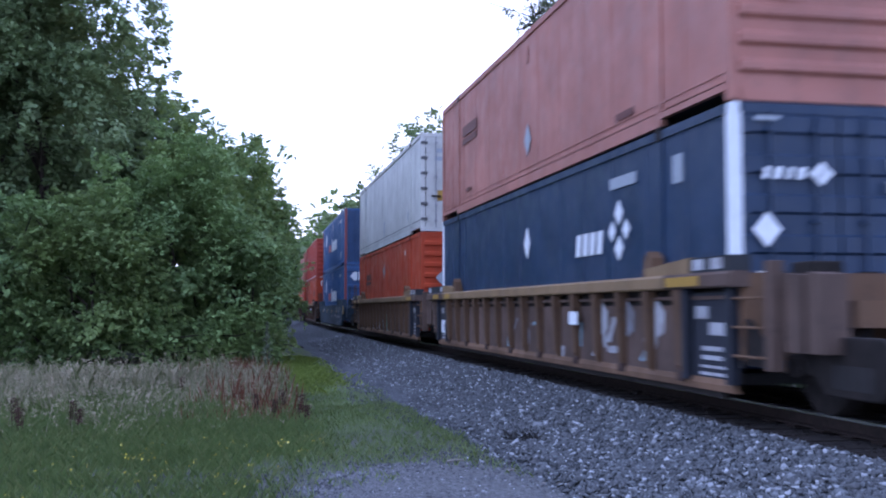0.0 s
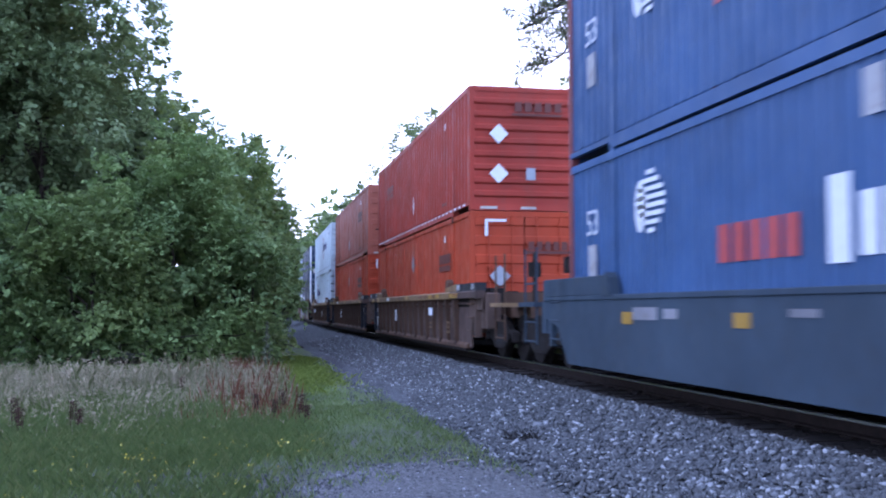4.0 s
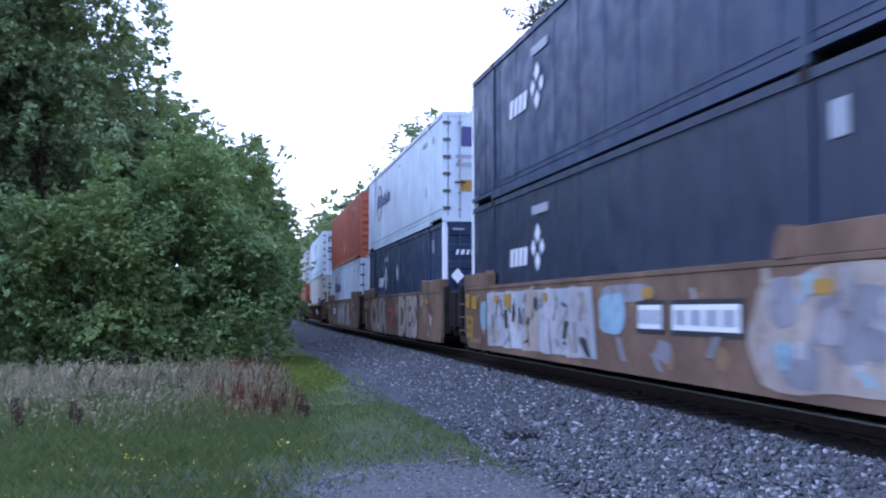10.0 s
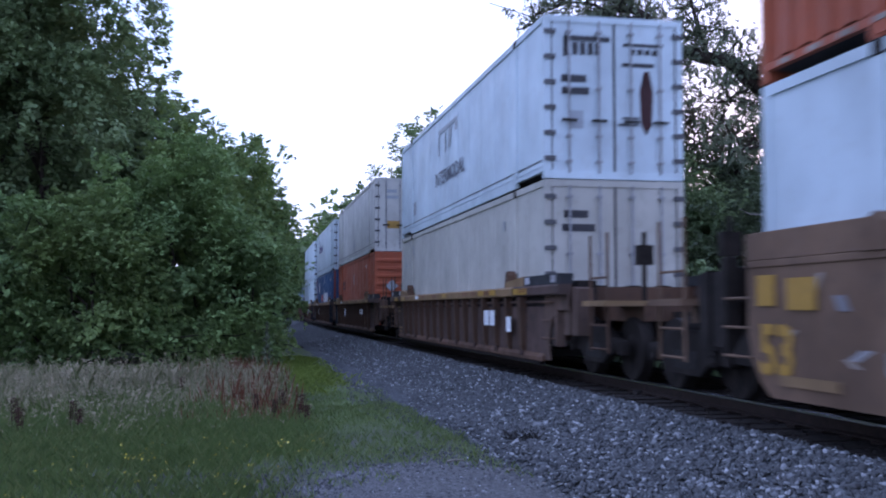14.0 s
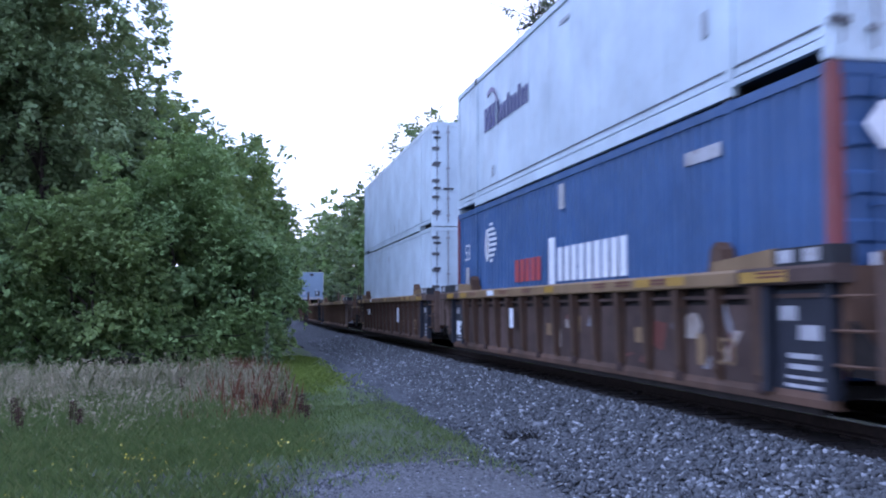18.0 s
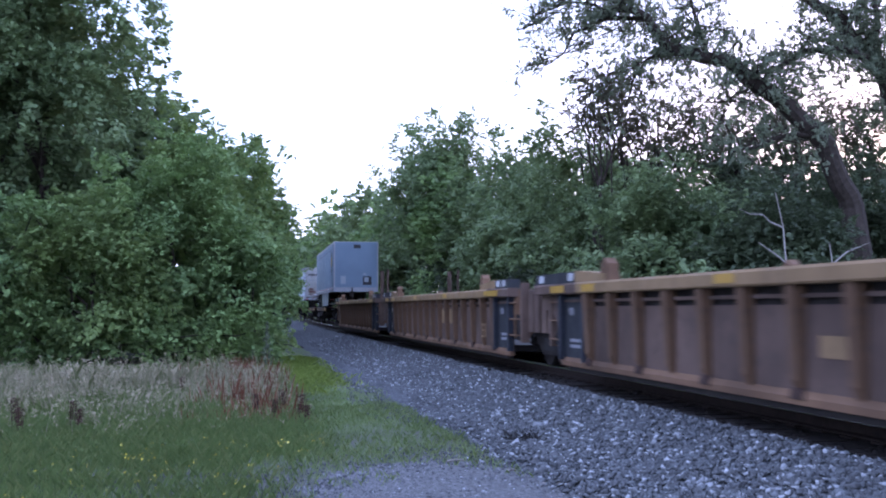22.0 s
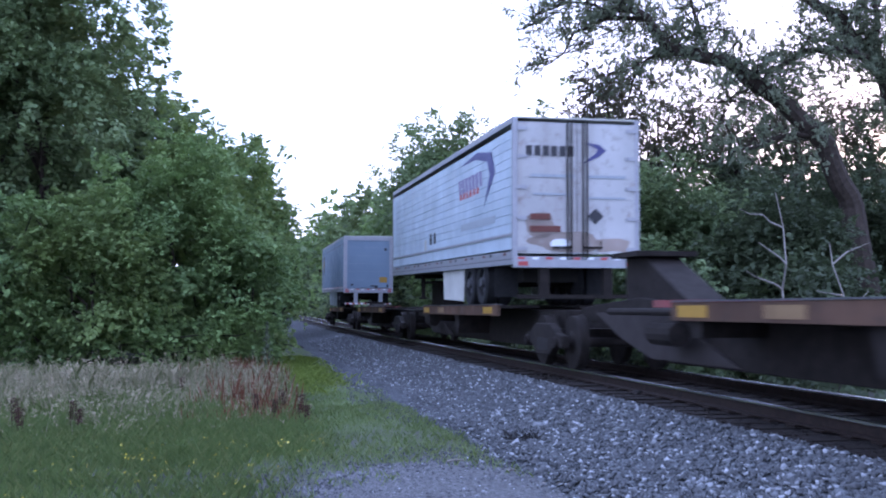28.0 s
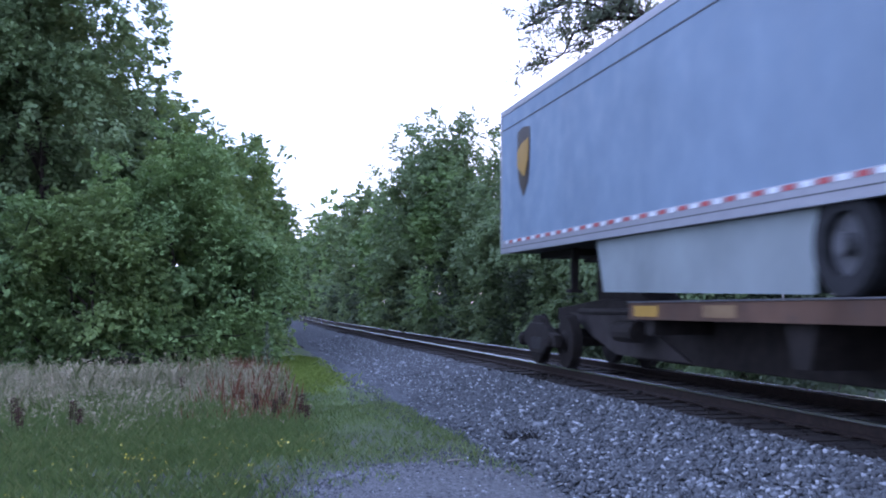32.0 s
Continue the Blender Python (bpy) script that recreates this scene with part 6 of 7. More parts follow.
    if key == "c2":
        for y in (5.2, 2.0, -1.55, -4.9):
            decal(c, "side", [rect(y, 0.92, 0.36, 0.16)], "mark_yellow", "reflector", face=-1.444)
        decal(c, "side", [rect(-9.0, 1.0, 0.5, 0.42)], "mark_yellow", "number_patch", face=-1.444)
        decal(c, "side", [rect(-1.85, 0.63, 0.8, 0.09), rect(4.6, 0.98, 0.8, 0.16), rect(3.8, 0.98, 0.4, 0.12), rect(0.8, 1.0, 0.5, 0.08), rect(-4.8, 1.02, 0.36, 0.2), rect(-6.2, 1.1, 0.9, 0.05), rect(-6.2, 1.0, 0.9, 0.05), rect(-6.2, 0.9, 0.9, 0.05),
                          rect(-4.2, 0.68, 0.9, 0.1), rect(-5.4, 0.64, 1.0, 0.12), rect(-6.6, 0.62, 0.9, 0.14), rect(-7.2, 1.05, 0.5, 0.16), rect(-6.3, 0.36, 1.6, 0.025), rect(-5.6, 0.26, 0.3, 0.1)], "paint_grey", "stencilled_data", face=-1.444)
    if key in ("d", "e", "f"):
        f = -1.446
        for y in ((-2.65, -4.2) if key == "d" else (4.4, 3.5) if key == "f" else ()):
            w = 0.75 if y in (-2.65, 4.4) else 1.7 if key == "d" else 1.1
            decal(c, "side", [rect(y, 0.94, w + 0.14, 0.42)], "mark_black", "plate_frame", face=f + 0.002)
            decal(c, "side", [rect(y, 0.94, w, 0.3)], "mark_white", "number_plate", face=f - 0.006)
            decal(c, "side", [rect(y - w * 0.36 + w * 0.24 * i, 0.94, w * 0.17, 0.18) for i in range(4)], "mark_grey", "number_bar", face=f - 0.013)
        for y in (-6.6, -2.6, 1.9, 5.2):
            decal(c, "side", [rect(y, 1.24, 0.34, 0.14)], "mark_yellow", "reflector", face=f - 0.012)
        letters(c, "53", "side", 7.9, 0.42, 0.66, "mark_yellow", face=f - 0.012, bold=0.022)
        decal(c, "side", [rect(7.75, 1.22, 0.35, 0.3), rect(7.1, 1.18, 0.5, 0.3), rect(4.3, 1.2, 0.5, 0.24)], "mark_yellow", "sill_patch", face=f - 0.016)
        decal(c, "side", [rect(7.0, 0.36, 1.0, 0.1)], "sill_yellow", "stencilled_mark", face=f - 0.012)
    if key == "e":
        letters(c, "CUA", "side", 5.9, 0.28, 1.56, "paint_buff", face=-1.452, bold=0.09, stretch=1.3)
        letters(c, "DES", "side", -1.3, 0.28, 1.56, "paint_buff", face=-1.452, bold=0.09, stretch=1.36)
        letters(c, "CUA", "side", 5.75, 0.25, 1.56, "mark_black", face=-1.449, bold=0.1, stretch=1.3)
        letters(c, "DES", "side", -1.45, 0.25, 1.56, "mark_black", face=-1.449, bold=0.1, stretch=1.36)
        decal(c, "side", [rect(0.45, 1.02, 1.2, 0.14), rect(0.7, 0.7, 0.14, 0.5), rect(0.2, 0.7, 0.14, 0.5), rect(-0.3, 0.9, 0.4, 0.12)], "mark_red", "graffiti", face=-1.452)
    if key in ("d", "e", "f"):
        scribble(c, -7.6, 7.6, 0.35, 1.35, 46, ("paint_buff", "paint_grey", "sill_yellow", "mark_rust", "paint_white"), -1.4401, 70)
    if key == "d":
        scribble(c, -7.7, -5.4, 0.4, 1.3, 16, ("paint_white", "paint_blue", "paint_grey", "paint_buff"), -1.459, 90)
        scribble(c, -0.6, 5.8, 0.35, 1.3, 26, ("mark_black", "paint_grey", "paint_buff", "mark_black"), -1.459, 91)
    if key == "d":
        decal(c, "side", [rect(2.7, 0.84, 6.5, 1.06, 0.1)], "mark_grey", "graffiti_shadow", face=-1.444, lift=0.003)
        for k in range(5):
            y = 5.4 - 1.3 * k
            decal(c, "side", [[(y - 0.62 - 0.1 * (k % 2), 0.32), (y + 0.5, 0.28), (y + 0.6 - 0.14 * (k % 3), 1.02), (y + 0.3, 1.4), (y - 0.48 + 0.12 * (k % 2), 1.34)]], "paint_white" if k != 2 else "paint_buff", "graffiti", face=-1.448, lift=0.003)
            decal(c, "side", [rect(y + 0.1, 0.6 - 0.1 * (k % 2), 0.05, 0.46, 0.06), rect(y - 0.22, 1.05, 0.05, 0.4, -0.08)], "mark_black", "graffiti", face=-1.452, lift=0.003)
        decal(c, "side", [blob(-1.3, 0.98, 1.0, 0.6, 31), blob(6.3, 0.9, 0.5, 0.6, 32)], "paint_blue", "graffiti", face=-1.456, lift=0.003)
        decal(c, "side", [blob(-6.6, 0.84, 2.7, 1.2, 41, 30)], "paint_buff", "graffiti", face=-1.448, lift=0.003)
        decal(c, "side", [blob(-6.2, 0.5, 0.7, 0.4, 42), blob(-5.9, 1.1, 0.5, 0.5, 43), blob(-7.1, 0.9, 0.9, 0.7, 44), blob(-1.9, 1.25, 2.0, 0.24, 45)], "paint_grey", "graffiti", face=-1.453, lift=0.003)
    if key == "f":
        decal(c, "side", [[(1.7, 0.32), (1.85, 0.8), (1.5, 1.2), (0.4, 1.38), (-0.9, 1.3), (-2.0, 1.36), (-2.35, 0.9), (-2.1, 0.3)]], "paint_grey", "graffiti", face=-1.446, lift=0.003)
        decal(c, "side", [rect(1.0 - 0.85 * k, 0.86 - 0.1 * (k % 2), 0.4 + 0.12 * (k % 3), 0.5 + 0.15 * (k % 2), 0.08 - 0.1 * (k % 2)) for k in range(4)], "paint_white", "graffiti", face=-1.45, lift=0.003)
        decal(c, "side", [rect(0.6 - 0.85 * k, 0.8, 0.05, 0.7, 0.1) for k in range(4)], "mark_black", "graffiti", face=-1.454, lift=0.003)
        decal(c, "side", [[(-3.0, 0.26), (-3.25, 0.9), (-3.5, 1.32), (-4.15, 1.32), (-4.5, 0.9), (-4.9, 0.26)]], "paint_buff", "graffiti", face=-1.446, lift=0.003)
        decal(c, "side", [oval(-3.85, 1.04, 0.46, 0.42)], "paint_white", "graffiti", face=-1.45, lift=0.003)
        decal(c, "side", [rect(-3.85, 0.66, 0.8, 0.03), rect(-3.85, 0.48, 0.6, 0.03), rect(-4.2, 0.3, 1.6, 0.05)], "mark_black", "graffiti", face=-1.45, lift=0.003)
        decal(c, "side", [rect(-6.0, 0.6, 0.9, 0.12), rect(-6.4, 0.5, 0.6, 0.1), rect(-5.8, 1.1, 1.2, 0.2)], "sill_yellow", "stencilled_mark", face=-1.453)


for nm_, col_ in (("paint_white", (0.36, 0.36, 0.37)), ("paint_grey", (0.21, 0.21, 0.225)), ("paint_blue", (0.22, 0.36, 0.42)), ("paint_green", (0.07, 0.22, 0.13)), ("paint_buff", (0.34, 0.285, 0.24))):
    M[nm_] = painted(nm_.replace("_", " ") + " graffiti", col_, 0.65, 0.75, (0.13, 0.078, 0.05), 0.9, 0.2, 0.25)


def spine_unit(u, lead, rear, flip=1, red=True, raised=True):
    """One unit of an articulated spine car: fish-belly centre sill, wheel platforms, hitch stand."""
    c = thing("spine_car", "grimy articulated spine car with side wheel platforms", "railcar", "spine cars of the train")
    Y = lambda a, b: sorted((flip * a, flip * b))
    belly = [(-8.3, 1.02), (-8.3, 0.62), (-7.0, 0.58), (-5.4, 0.26), (4.4, 0.26), (6.2, 0.6), (7.2, 0.8), (8.3, 0.82), (8.3, 1.06), (5.6, 1.22), (3.0, 1.05)]
    part("centre_sill", Geo().prism([(flip * y, z) for y, z in belly], -0.42, 0.42), "iron", c, bevel=0.02)
    if lead:
        truck(c, lead)
        coupler(c, lead - 1.0, -1)
        part("end_sill", box(-0.9, 0.9, lead - 1.1, lead - 0.8, 0.75, 1.05), "iron", c)
    if rear:
        truck(c, rear)
    for sx in (-1, 1):
        X = lambda a, b: sorted((sx * a, sx * b))
        part("wheel_platform", box(*X(0.42, 1.27), *Y(-6.5, 2.3), 1.06, 1.12), "iron", c)
        part("platform_fascia", box(*X(1.26, 1.31), *Y(-6.5, 2.3), 0.9, 1.12), "well_brown", c, "rusty brown platform edge")
        part("platform_bracket", Geo().prism([(flip * -2.2, 0.92), (flip * -1.6, 0.92), (flip * -1.75, 0.45), (flip * -2.05, 0.45)], *X(0.42, 1.2)), "iron", c)
        part("outrigger", box(*X(0.42, 1.24), *Y(1.6, 1.9), 0.7, 1.06), "iron", c)
        part("pipe", Geo().tube((sx * 0.95, flip * 2.3, 1.0), (sx * 0.95, flip * 5.4, 1.0), 0.05, n=8), "iron", c)
        # Thin strip, lighter than the platform, along the deck's outer edge.
        part("deck_edge", box(*X(1.2, 1.325), *Y(-6.5, 2.3), 1.124, 1.142), "rod_grey", c, "lighter deck edge")
    for y in (-5.6, -0.4, 1.7):
        decal(c, "side", [rect(flip * y, 1.01, 0.8, 0.14)], "mark_yellow" if y != -0.4 else "sill_yellow", "reflector", face=-1.312)
    h = flip * 5.9
    top = 1.86 if raised else 1.3
    stand = [(h - flip * 2.0, 1.1), (h + flip * 0.5, 1.1), (h + flip * 0.5, top), (h + flip * 0.1, top + 0.04), (h - flip * 0.25, top)]
    for sx in (-1, 1):
        part("side_web", Geo().prism([(flip * 7.4, 0.98), (flip * 4.4, 0.98), (flip * 2.2, 0.3), (flip * 5.0, 0.3), (flip * 6.3, 0.6)], *sorted((sx * 0.43, sx * 0.47))), "web_grey", c, "grey-brown sloping web plate")
    part("hitch_stand", Geo().prism(stand, -0.3, 0.3), "iron", c, bevel=0.02)
    part("hitch_plate", box(-0.5, 0.5, *sorted((h - flip * 0.5, h + flip * 0.6)), top, top + 0.08), "iron", c)
    if red:
        part("hitch_cover", box(-0.75, 0.75, *sorted((h - flip * 3.0, h - flip * 1.7)), 1.06, 1.16), "red_post", c, "faded red cover plate")
    part("brake_cylinder", Geo().tube((-0.8, flip * 3.2, 0.7), (-0.8, flip * 4.0, 0.7), 0.16, n=12), "iron", c)
    return on_train(c, u)


def road_wheel(c, x, y, z):
    g = Geo()
    prof = [(0.30, -0.13), (0.47, -0.14), (0.505, -0.1), (0.505, 0.1), (0.47, 0.14), (0.30, 0.13)]
    n, k = 28, len(prof)
    for i in range(n):
        a = 2 * math.pi * i / n
        g.v += [(d, r * math.cos(a), r * math.sin(a)) for r, d in prof]
    g.f = [(i * k + j, ((i + 1) % n) * k + j, ((i + 1) % n) * k + (j + 1) % k, i * k + (j + 1) % k) for i in range(n) for j in range(k)]
    w = part("wheel", g, "rubber", c, at=(x, y, z))
    hub = Geo().tube((-0.05, 0, 0), (0.05, 0, 0), 0.3, n=20).tube((-0.16 if x < 0 else 0.05, 0, 0), (-0.05 if x < 0 else 0.16, 0, 0), 0.11, n=12)
    part("rim", hub, "rod_grey", w)


def trailer(u, label, flip, pitch, kind):
    """A 53-foot van trailer; in its own space the doors are at flip * -y."""
    c = thing("semi_trailer", label, "trailer", "trailers on the train")
    z0, z1 = 2.04, 4.93
    Y = lambda a, b: sorted((flip * a, flip * b))
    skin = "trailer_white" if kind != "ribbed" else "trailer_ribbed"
    drop = math.tan(radians(pitch))
    for sx in (-1, 1):
        X = lambda a, b: sorted((sx * a, sx * b))
        if kind == "ribbed":
            for k in range(11):
                z = z0 + 0.62 + 0.185 * k
                part("side_panel", box(*X(1.26, 1.288), -HL + 0.1, HL - 0.1, z + 0.004, z + 0.181), skin, c)
            part("lower_skin", box(*X(1.26, 1.29), -HL + 0.1, HL - 0.1, z0 + 0.3, z0 + 0.6), skin, c)
            part("rub_rail", box(*X(1.28, 1.31), -HL + 0.1, HL - 0.1, z0 + 0.56, z0 + 0.62), "aluminium", c)
        else:
            for k in range(12):
                y0, y1 = -HL + 0.12 + (LEN - 0.24) * k / 12, -HL + 0.12 + (LEN - 0.24) * (k + 1) / 12
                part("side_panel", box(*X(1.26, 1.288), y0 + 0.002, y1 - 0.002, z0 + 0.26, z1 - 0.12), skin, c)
            part("upper_trim", box(*X(1.284, 1.296), -HL + 0.12, HL - 0.12, z1 - 0.42, z1 - 0.4), "mark_black", c)
        part("bottom_rail", box(*X(1.24, 1.305), -HL + 0.05, HL - 0.05, z0, z0 + 0.26), "aluminium", c, bevel=0.008)
        part("rail_groove", box(*X(1.305, 1.307), -HL + 0.05, HL - 0.05, z0 + 0.1, z0 + 0.115), "rod_grey", c)
        part("top_rail", box(*X(1.24, 1.3), -HL + 0.05, HL - 0.05, z1 - 0.12, z1), "aluminium", c, bevel=0.008)
        for y in (-HL, HL - 0.12):
            part("corner_post", box(*X(1.2, 1.3), y, y + 0.12, z0, z1), "aluminium", c, bevel=0.015)
        for k in range(26 if kind == "ribbed" else 50):
            y = -HL + 0.5 + (0.6 if kind == "ribbed" else 0.306) * k
            if sx < 0:
                part("reflector", box(-1.312, -1.306, y, y + 0.2, z0 + 0.19, z0 + 0.245), ("mark_red", "mark_white")[k % 2] if kind != "ribbed" else ("mark_rust", "mark_grey", "mark_black")[k % 3], c)
        skirt = [(flip * -3.5, 2.04), (flip * 2.6, 2.04), (flip * 2.3, 1.26), (flip * -3.45, 1.22)]
        if kind == "ribbed":
            skirt = [(flip * -3.2, 2.04), (flip * -0.6, 2.04), (flip * -0.7, 1.3), (flip * -3.1, 1.28)]
        part("side_skirt", Geo().prism(skirt, *X(1.18, 1.2)), "grey_white" if kind == "ribbed" else "mark_grey" if sx > 0 else "skirt", c, "pale side skirt panel")
    part("roof", box(-1.25, 1.25, -HL + 0.02, HL - 0.02, z1 - 0.02, z1 + 0.01), "grey_white", c)
    part("floor_frame", box(-1.22, 1.22, -HL + 0.05, HL - 0.05, z0 + 0.02, z0 + 0.12), "black", c)
    # nose wall
    ya, yb = Y(HL - 0.1, HL + 0.0)
    part("front_wall", box(-1.22, 1.22, ya, yb, z0 + 0.05, z1 - 0.02), skin, c, bevel=0.01)
    fy = flip * HL
    if flip < 0:
        decal(c, "end", [rect(0.05, 4.66, 0.4, 0.22)], "mark_black", "lamp_recess", face=fy - 0.002)
        decal(c, "end", [rect(-0.75, 2.72, 0.3, 0.46)], "mark_grey", "document_box", face=fy - 0.002)
        decal(c, "end", [rect(0.65, 2.68, 0.5, 0.5)], "mark_black", "hookup_panel", face=fy - 0.002)
        decal(c, "end", [rect(0.6, 2.74, 0.24, 0.26), rect(0.5, 3.06, 0.16, 0.1), rect(1.1, 2.2, 0.1, 0.1)], "mark_grey", "label_plate", face=fy - 0.01)
        decal(c, "end", [rect(0, 2.16, 2.4, 0.26)], "aluminium", "nose_rail", face=fy - 0.001)
    # doors
    ry = -flip * HL
    o = -flip
    if kind == "ribbed":
        for sx in (-1, 1):
            xa, xb = sorted((sx * 0.012, sx * 1.2))
            d = part("door", box(xa, xb, *sorted((ry, ry - o * 0.06)), z0 + 0.22, z1 - 0.1), "dirty_white", c, "white door stained brown at its foot")
            for px in (0.12, 0.2):
                part("lock_rod", Geo().tube((sx * px, ry + o * 0.03, z0 + 0.1), (sx * px, ry + o * 0.03, z1 - 0.08), 0.018, n=6), "iron", d)
            for zc in (2.35, 2.95, 3.55, 4.15, 4.7):
                part("hinge", box(*sorted((sx * 1.02, sx * 1.22)), *sorted((ry, ry + o * 0.03)), zc - 0.035, zc + 0.035), "aluminium", d)
            part("lock_handle", box(*sorted((sx * 0.1, sx * 0.5)), *sorted((ry + o * 0.03, ry + o * 0.06)), 2.36, 2.4), "iron", d)
        f = ry - 0.012
        decal(c, "end", [rect(-0.98 + 0.17 * i, 4.27, 0.12, 0.2) for i in range(6)], "mark_black", "brand_word", face=f)
        decal(c, "end", [[(0.15, 4.45), (0.45, 4.42), (0.6, 4.3), (0.45, 4.18), (0.1, 4.02), (0.38, 4.24), (0.42, 4.33)]], "mark_blue", "brand_swoosh", face=f)
        decal(c, "end", [rect(-0.5, 3.78, 0.9, 0.06), rect(0.6, 3.78, 0.8, 0.06), rect(-0.5, 3.42, 0.8, 0.04), rect(0.6, 3.36, 0.8, 0.04)], "mark_grey", "data_mark", face=f)
        decal(c, "end", [rect(-0.75, 2.98, 0.4, 0.12), rect(-0.65, 2.74, 0.62, 0.12)], "mark_rust", "number_bar", face=f)
        decal(c, "end", [diamond(0.38, 3.0, 0.32, 0.32)], "mark_black", "placard", face=f)
        decal(c, "end", [blob(-0.2, 2.5, 1.5, 0.42, 12, 26, 0.5), blob(0.75, 2.42, 0.7, 0.3, 13, 20, 0.5), blob(-0.75, 2.8, 0.5, 0.5, 14, 20, 0.5)], "door_stain", "rust_stain", face=ry + 0.001, lift=0.002)
        decal(c, "end", [oval(-0.35, 2.45, 0.4, 0.2)], "mark_white", "label_plate", face=f)
    else:
        part("door", box(-1.1, 1.1, *sorted((ry - o * 0.03, ry - o * 0.09)), z0 + 0.2, z1 - 0.22), skin, c, "white roll-up door")
        for k in range(1, 6):
            part("door_seam", box(-1.1, 1.1, *sorted((ry - o * 0.03, ry - o * 0.026)), z0 + 0.2 + 0.42 * k, z0 + 0.206 + 0.42 * k), "mark_grey", c)
        for sx in (-1, 1):
            part("door_jamb", box(*sorted((sx * 1.1, sx * 1.22)), *sorted((ry, ry - o * 0.1)), z0 + 0.1, z1 - 0.05), "aluminium", c)
        part("door_header", box(-1.22, 1.22, *sorted((ry, ry - o * 0.1)), z1 - 0.22, z1 - 0.02), "aluminium", c)
        f = ry + 0.024
        decal(c, "end", [rect(0.78, 2.66, 0.4, 0.28)], "mark_yellow", "placard", face=f)
        decal(c, "end", [rect(0.4, 2.3, 0.18, 0.14), rect(0.2, 2.34, 0.2, 0.08), rect(0.9, 4.25, 0.14, 0.12), rect(1.0, 2.35, 0.1, 0.12), rect(-0.85, 2.4, 0.12, 0.1)], "mark_black", "latch", face=f)
    part("rear_sill", box(-1.28, 1.28, *sorted((ry + o * 0.02, ry - o * 0.15)), z0 - 0.06, z0 + 0.16), "aluminium", c, bevel=0.01)
    for k in range(9):
        part("sill_reflector", box(-1.2 + 0.28 * k, -1.06 + 0.28 * k, *sorted((ry + o * 0.02, ry + o * 0.026)), z0 + 0.1, z0 + 0.15), ("mark_red", "mark_white")[k % 2], c)
    for sx in (-1, 1):
        part("bumper_strut", box(*sorted((sx * 0.55, sx * 0.75)), *sorted((ry - o * 0.04, ry - o * 0.16)), 1.45, z0), "aluminium" if kind != "ribbed" else "iron", c)
        part("mud_flap", box(*sorted((sx * 0.75, sx * 1.25)), *sorted((ry - o * 1.6, ry - o * 1.62)), 1.4, z0), "rubber", c)
        part("tail_lamp", box(*sorted((sx * 1.0, sx * 1.2)), *sorted((ry + o * 0.02, ry + o * 0.03)), z0 - 0.02, z0 + 0.06), "mark_red", c)
    part("bumper", box(-1.2, 1.2, *sorted((ry, ry - o * 0.1)), 1.38, 1.46), "mark_white" if kind != "ribbed" else "iron", c)
    for k in range(8 if kind != "ribbed" else 0):
        part("bumper_stripe", box(-1.15 + 0.3 * k, -1.0 + 0.3 * k, *sorted((ry + o * 0.001, ry + o * 0.005)), 1.385, 1.455), "mark_red", c)
    for k, y in enumerate((-5.25, -4.0)):
        yy = flip * y
        z = 1.12 + 0.5 - drop * yy
        part("axle", Geo().tube((-1.0, yy, z), (1.0, yy, z), 0.07, n=10), "iron", c)
        for x in (-1.12, -0.8, 0.8, 1.12):
            road_wheel(c, x, yy, z)
    part("bogie_frame", box(-0.6, 0.6, *Y(-6.3, -3.2), 1.72, z0), "black", c)
    for sx in (-1, 1):
        part("landing_leg", box(*sorted((sx * 0.7, sx * 0.82)), *Y(4.9, 5.02), 1.3, z0), "iron", c)
        part("landing_foot", box(*sorted((sx * 0.64, sx * 0.88)), *Y(4.84, 5.08), 1.26, 1.32), "iron", c)
    part("kingpin_plate", box(-0.6, 0.6, *Y(5.6, 7.6), 1.94, z0 + 0.03), "iron", c)
    if kind != "ribbed":
        y, z = flip * 6.35, 3.72
        decal(c, "side", [[(y + 0.42, z + 0.6), (y + 0.42, z - 0.1), (y + 0.3, z - 0.4), (y, z - 0.66), (y - 0.3, z - 0.4), (y - 0.42, z - 0.1), (y - 0.42, z + 0.6), (y, z + 0.66)]], "shield_brown", "shield_mark", label="brown and gold shield mark")
        decal(c, "side", [[(y + 0.38, z + 0.22), (y + 0.38, z - 0.08), (y - 0.1, z - 0.3), (y - 0.38, z + 0.05), (y - 0.38, z + 0.4), (y + 0.1, z + 0.34)]], "mark_yellow", "shield_mark", face=-HW - 0.012)
    else:
        decal(c, "side", [rect(-3.1 - 0.36 * i, 4.0, 0.24, 0.34, 0.05) for i in range(7)], "mark_mauve", "brand_word")
        decal(c, "side", [rect(-3.2 - 0.36 * i, 3.76, 0.2, 0.14, 0.02) for i in range(6)], "mark_red", "brand_word")
        decal(c, "side", [[(-3.2, 4.5), (-5.0, 4.62), (-6.3, 4.45), (-6.6, 4.0), (-5.6, 3.35), (-6.15, 4.0), (-5.9, 4.3), (-4.8, 4.48)]], "mark_blue", "brand_swoosh")
        decal(c, "side", [rect(-4.9, 3.02, 3.4, 0.16)], "mark_grey", "data_mark")
        decal(c, "side", [rect(0.8, 2.95, 0.3, 0.3), rect(0.2, 2.95, 0.3, 0.3)], "mark_black", "small_label")
        decal(c, "side", [rect(1.6, 2.82, 0.3, 0.3)], "cream", "small_label")
    return on_train(c, u, 0.0, pitch)


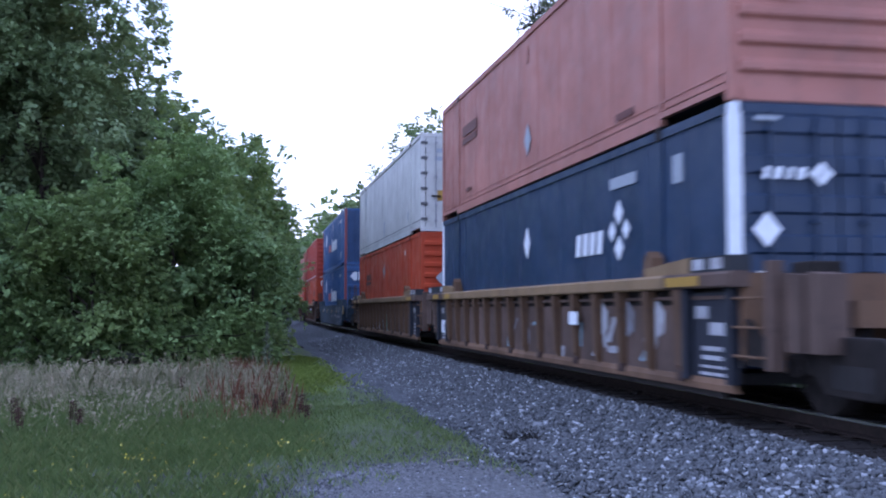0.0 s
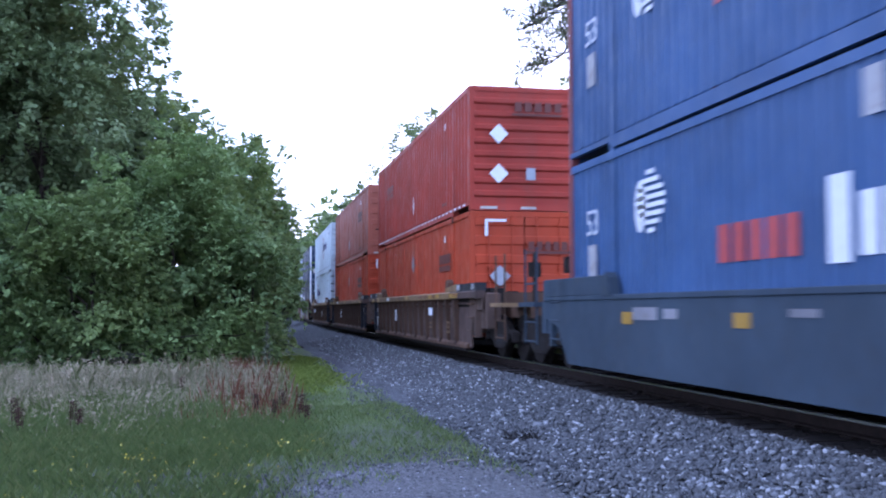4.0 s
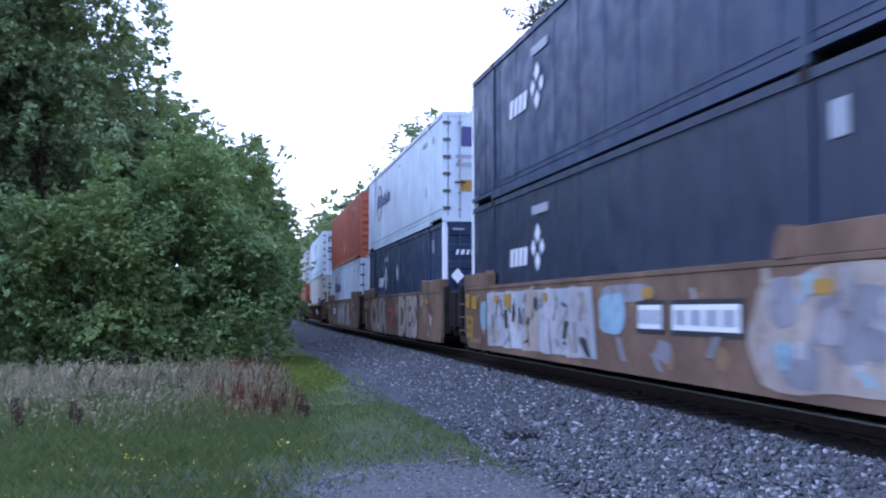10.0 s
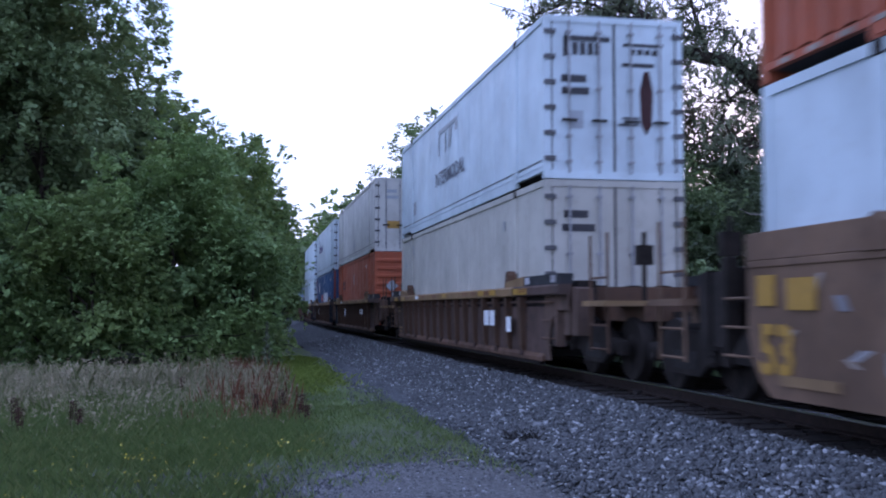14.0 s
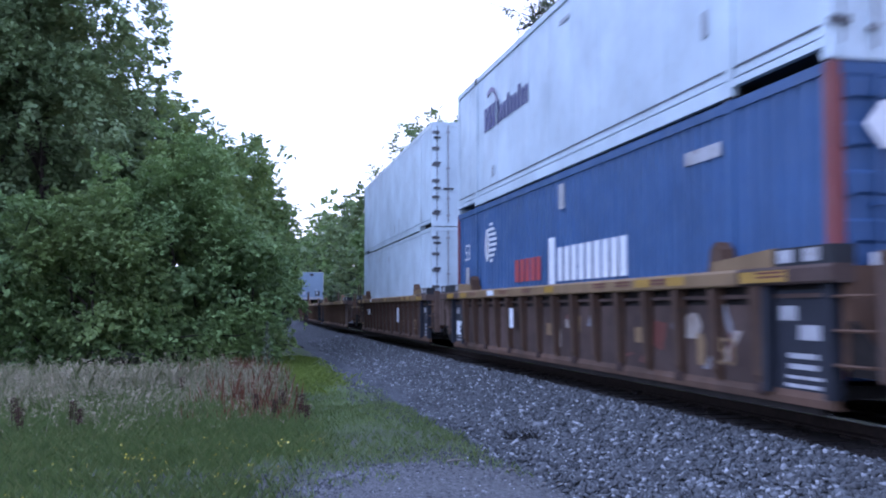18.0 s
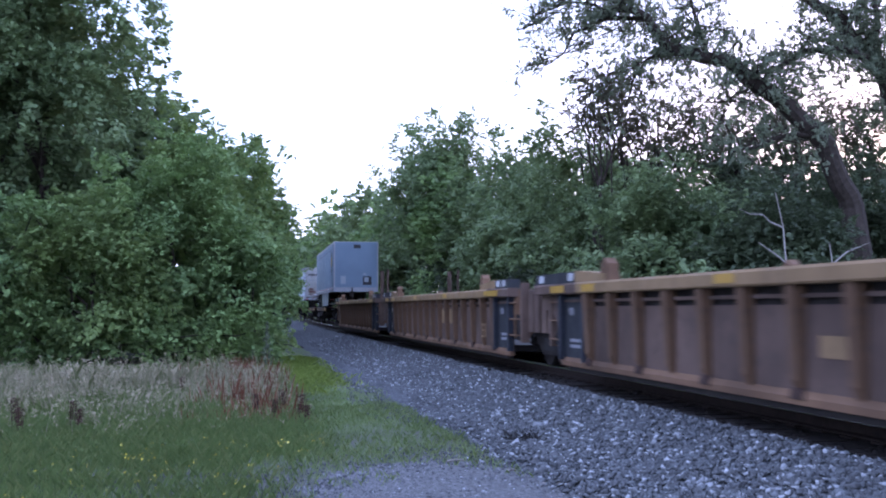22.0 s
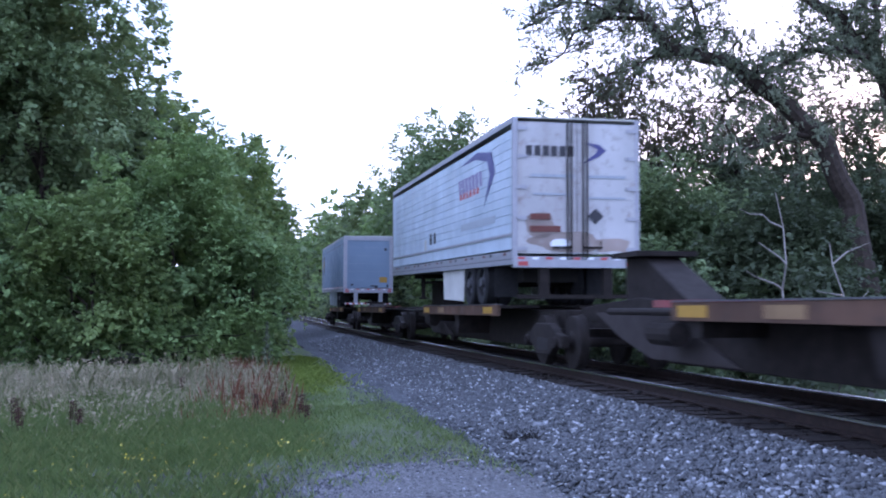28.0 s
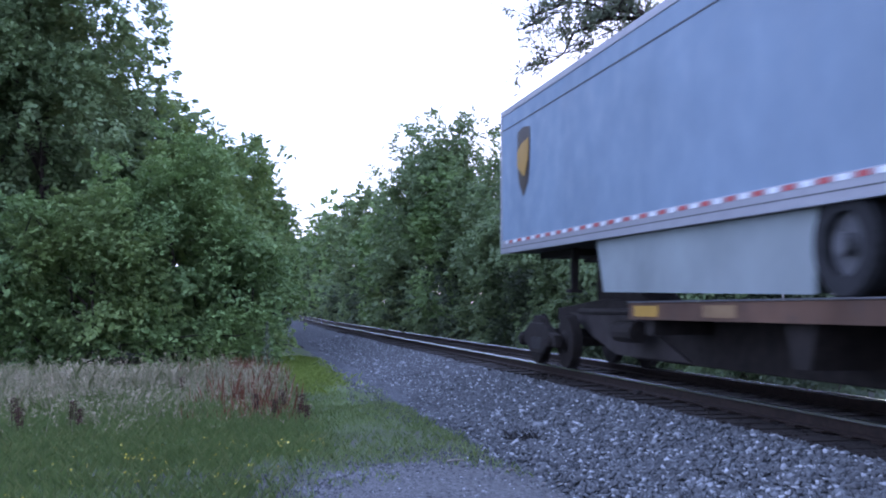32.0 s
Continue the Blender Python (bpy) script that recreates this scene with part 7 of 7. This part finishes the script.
M["web_grey"] = painted("dusty grey-brown railcar steel", (0.045, 0.038, 0.036), 0.75, 0.5, (0.03, 0.025, 0.022), 0.6, 0.15)
M["door_stain"] = painted("rust-washed door paint", (0.27, 0.215, 0.185), 0.6, 0.7, (0.36, 0.34, 0.32), 0.9, 0.2, 0.3)
M["mark_mauve"] = plain("faded mauve marking film", (0.2, 0.16, 0.27), 0.5, 0, 0.15, 12)
M["skirt"] = painted("pale grey skirt plastic", (0.21, 0.24, 0.24), 0.55, 0.15, (0.2, 0.19, 0.18), 0.2)
M["shield_brown"] = plain("dark brown marking film", (0.035, 0.02, 0.012), 0.5, 0, 0.2)
M["dirty_white"] = painted("road-stained white door paint", (0.44, 0.43, 0.42), 0.5, 0.6, (0.17, 0.11, 0.085), 1.0)


def build_spine_cars():
    spine_unit(351.6, -8.0, 8.3, -1, False)
    spine_unit(368.0, None, 8.5, 1)
    spine_unit(385.4, None, 8.7, 1, False)
    spine_unit(402.6, None, 8.4, 1, True, False)
    spine_unit(418.9, None, 7.5, 1, False)
    trailer(351.1, "white van trailer with brown and gold shield, nose first", -1, 0.0, "smooth")
    trailer(385.85, "white ribbed van trailer with rust-stained doors", 1, 1.0, "ribbed")
    trailer(420.2, "white van trailer with roll-up door and grey skirt", 1, 0.75, "smooth")


build_train()
build_spine_cars()


# ---- what moves ----
def motions():
    times = [float(k) for k in range(33)]
    for ob, u, z, pitch in TRAIN:
        rows = []
        for t in times:
            s = u - run(t)
            rows.append((t, pose(track_x(s), s, z, pitch, 0, track_turn(s))))
        walk(ob, rows)
    steps = [(k / FPS, math.degrees(run(k / FPS) / WHEEL_R)) for k in range(32 * FPS + 1)]
    turning = {}
    for w, a in AXLES:
        if a not in turning:
            walk(w, [(t, pose(0, a, WHEEL_R, turn, 0, 0)) for t, turn in steps])
            turning[a] = w.animation_data
        else:
            w.rotation_mode = "QUATERNION"
            w.animation_data_create()
            w.animation_data.action = turning[a].action
            w.animation_data.action_slot = turning[a].action_slot


motions()
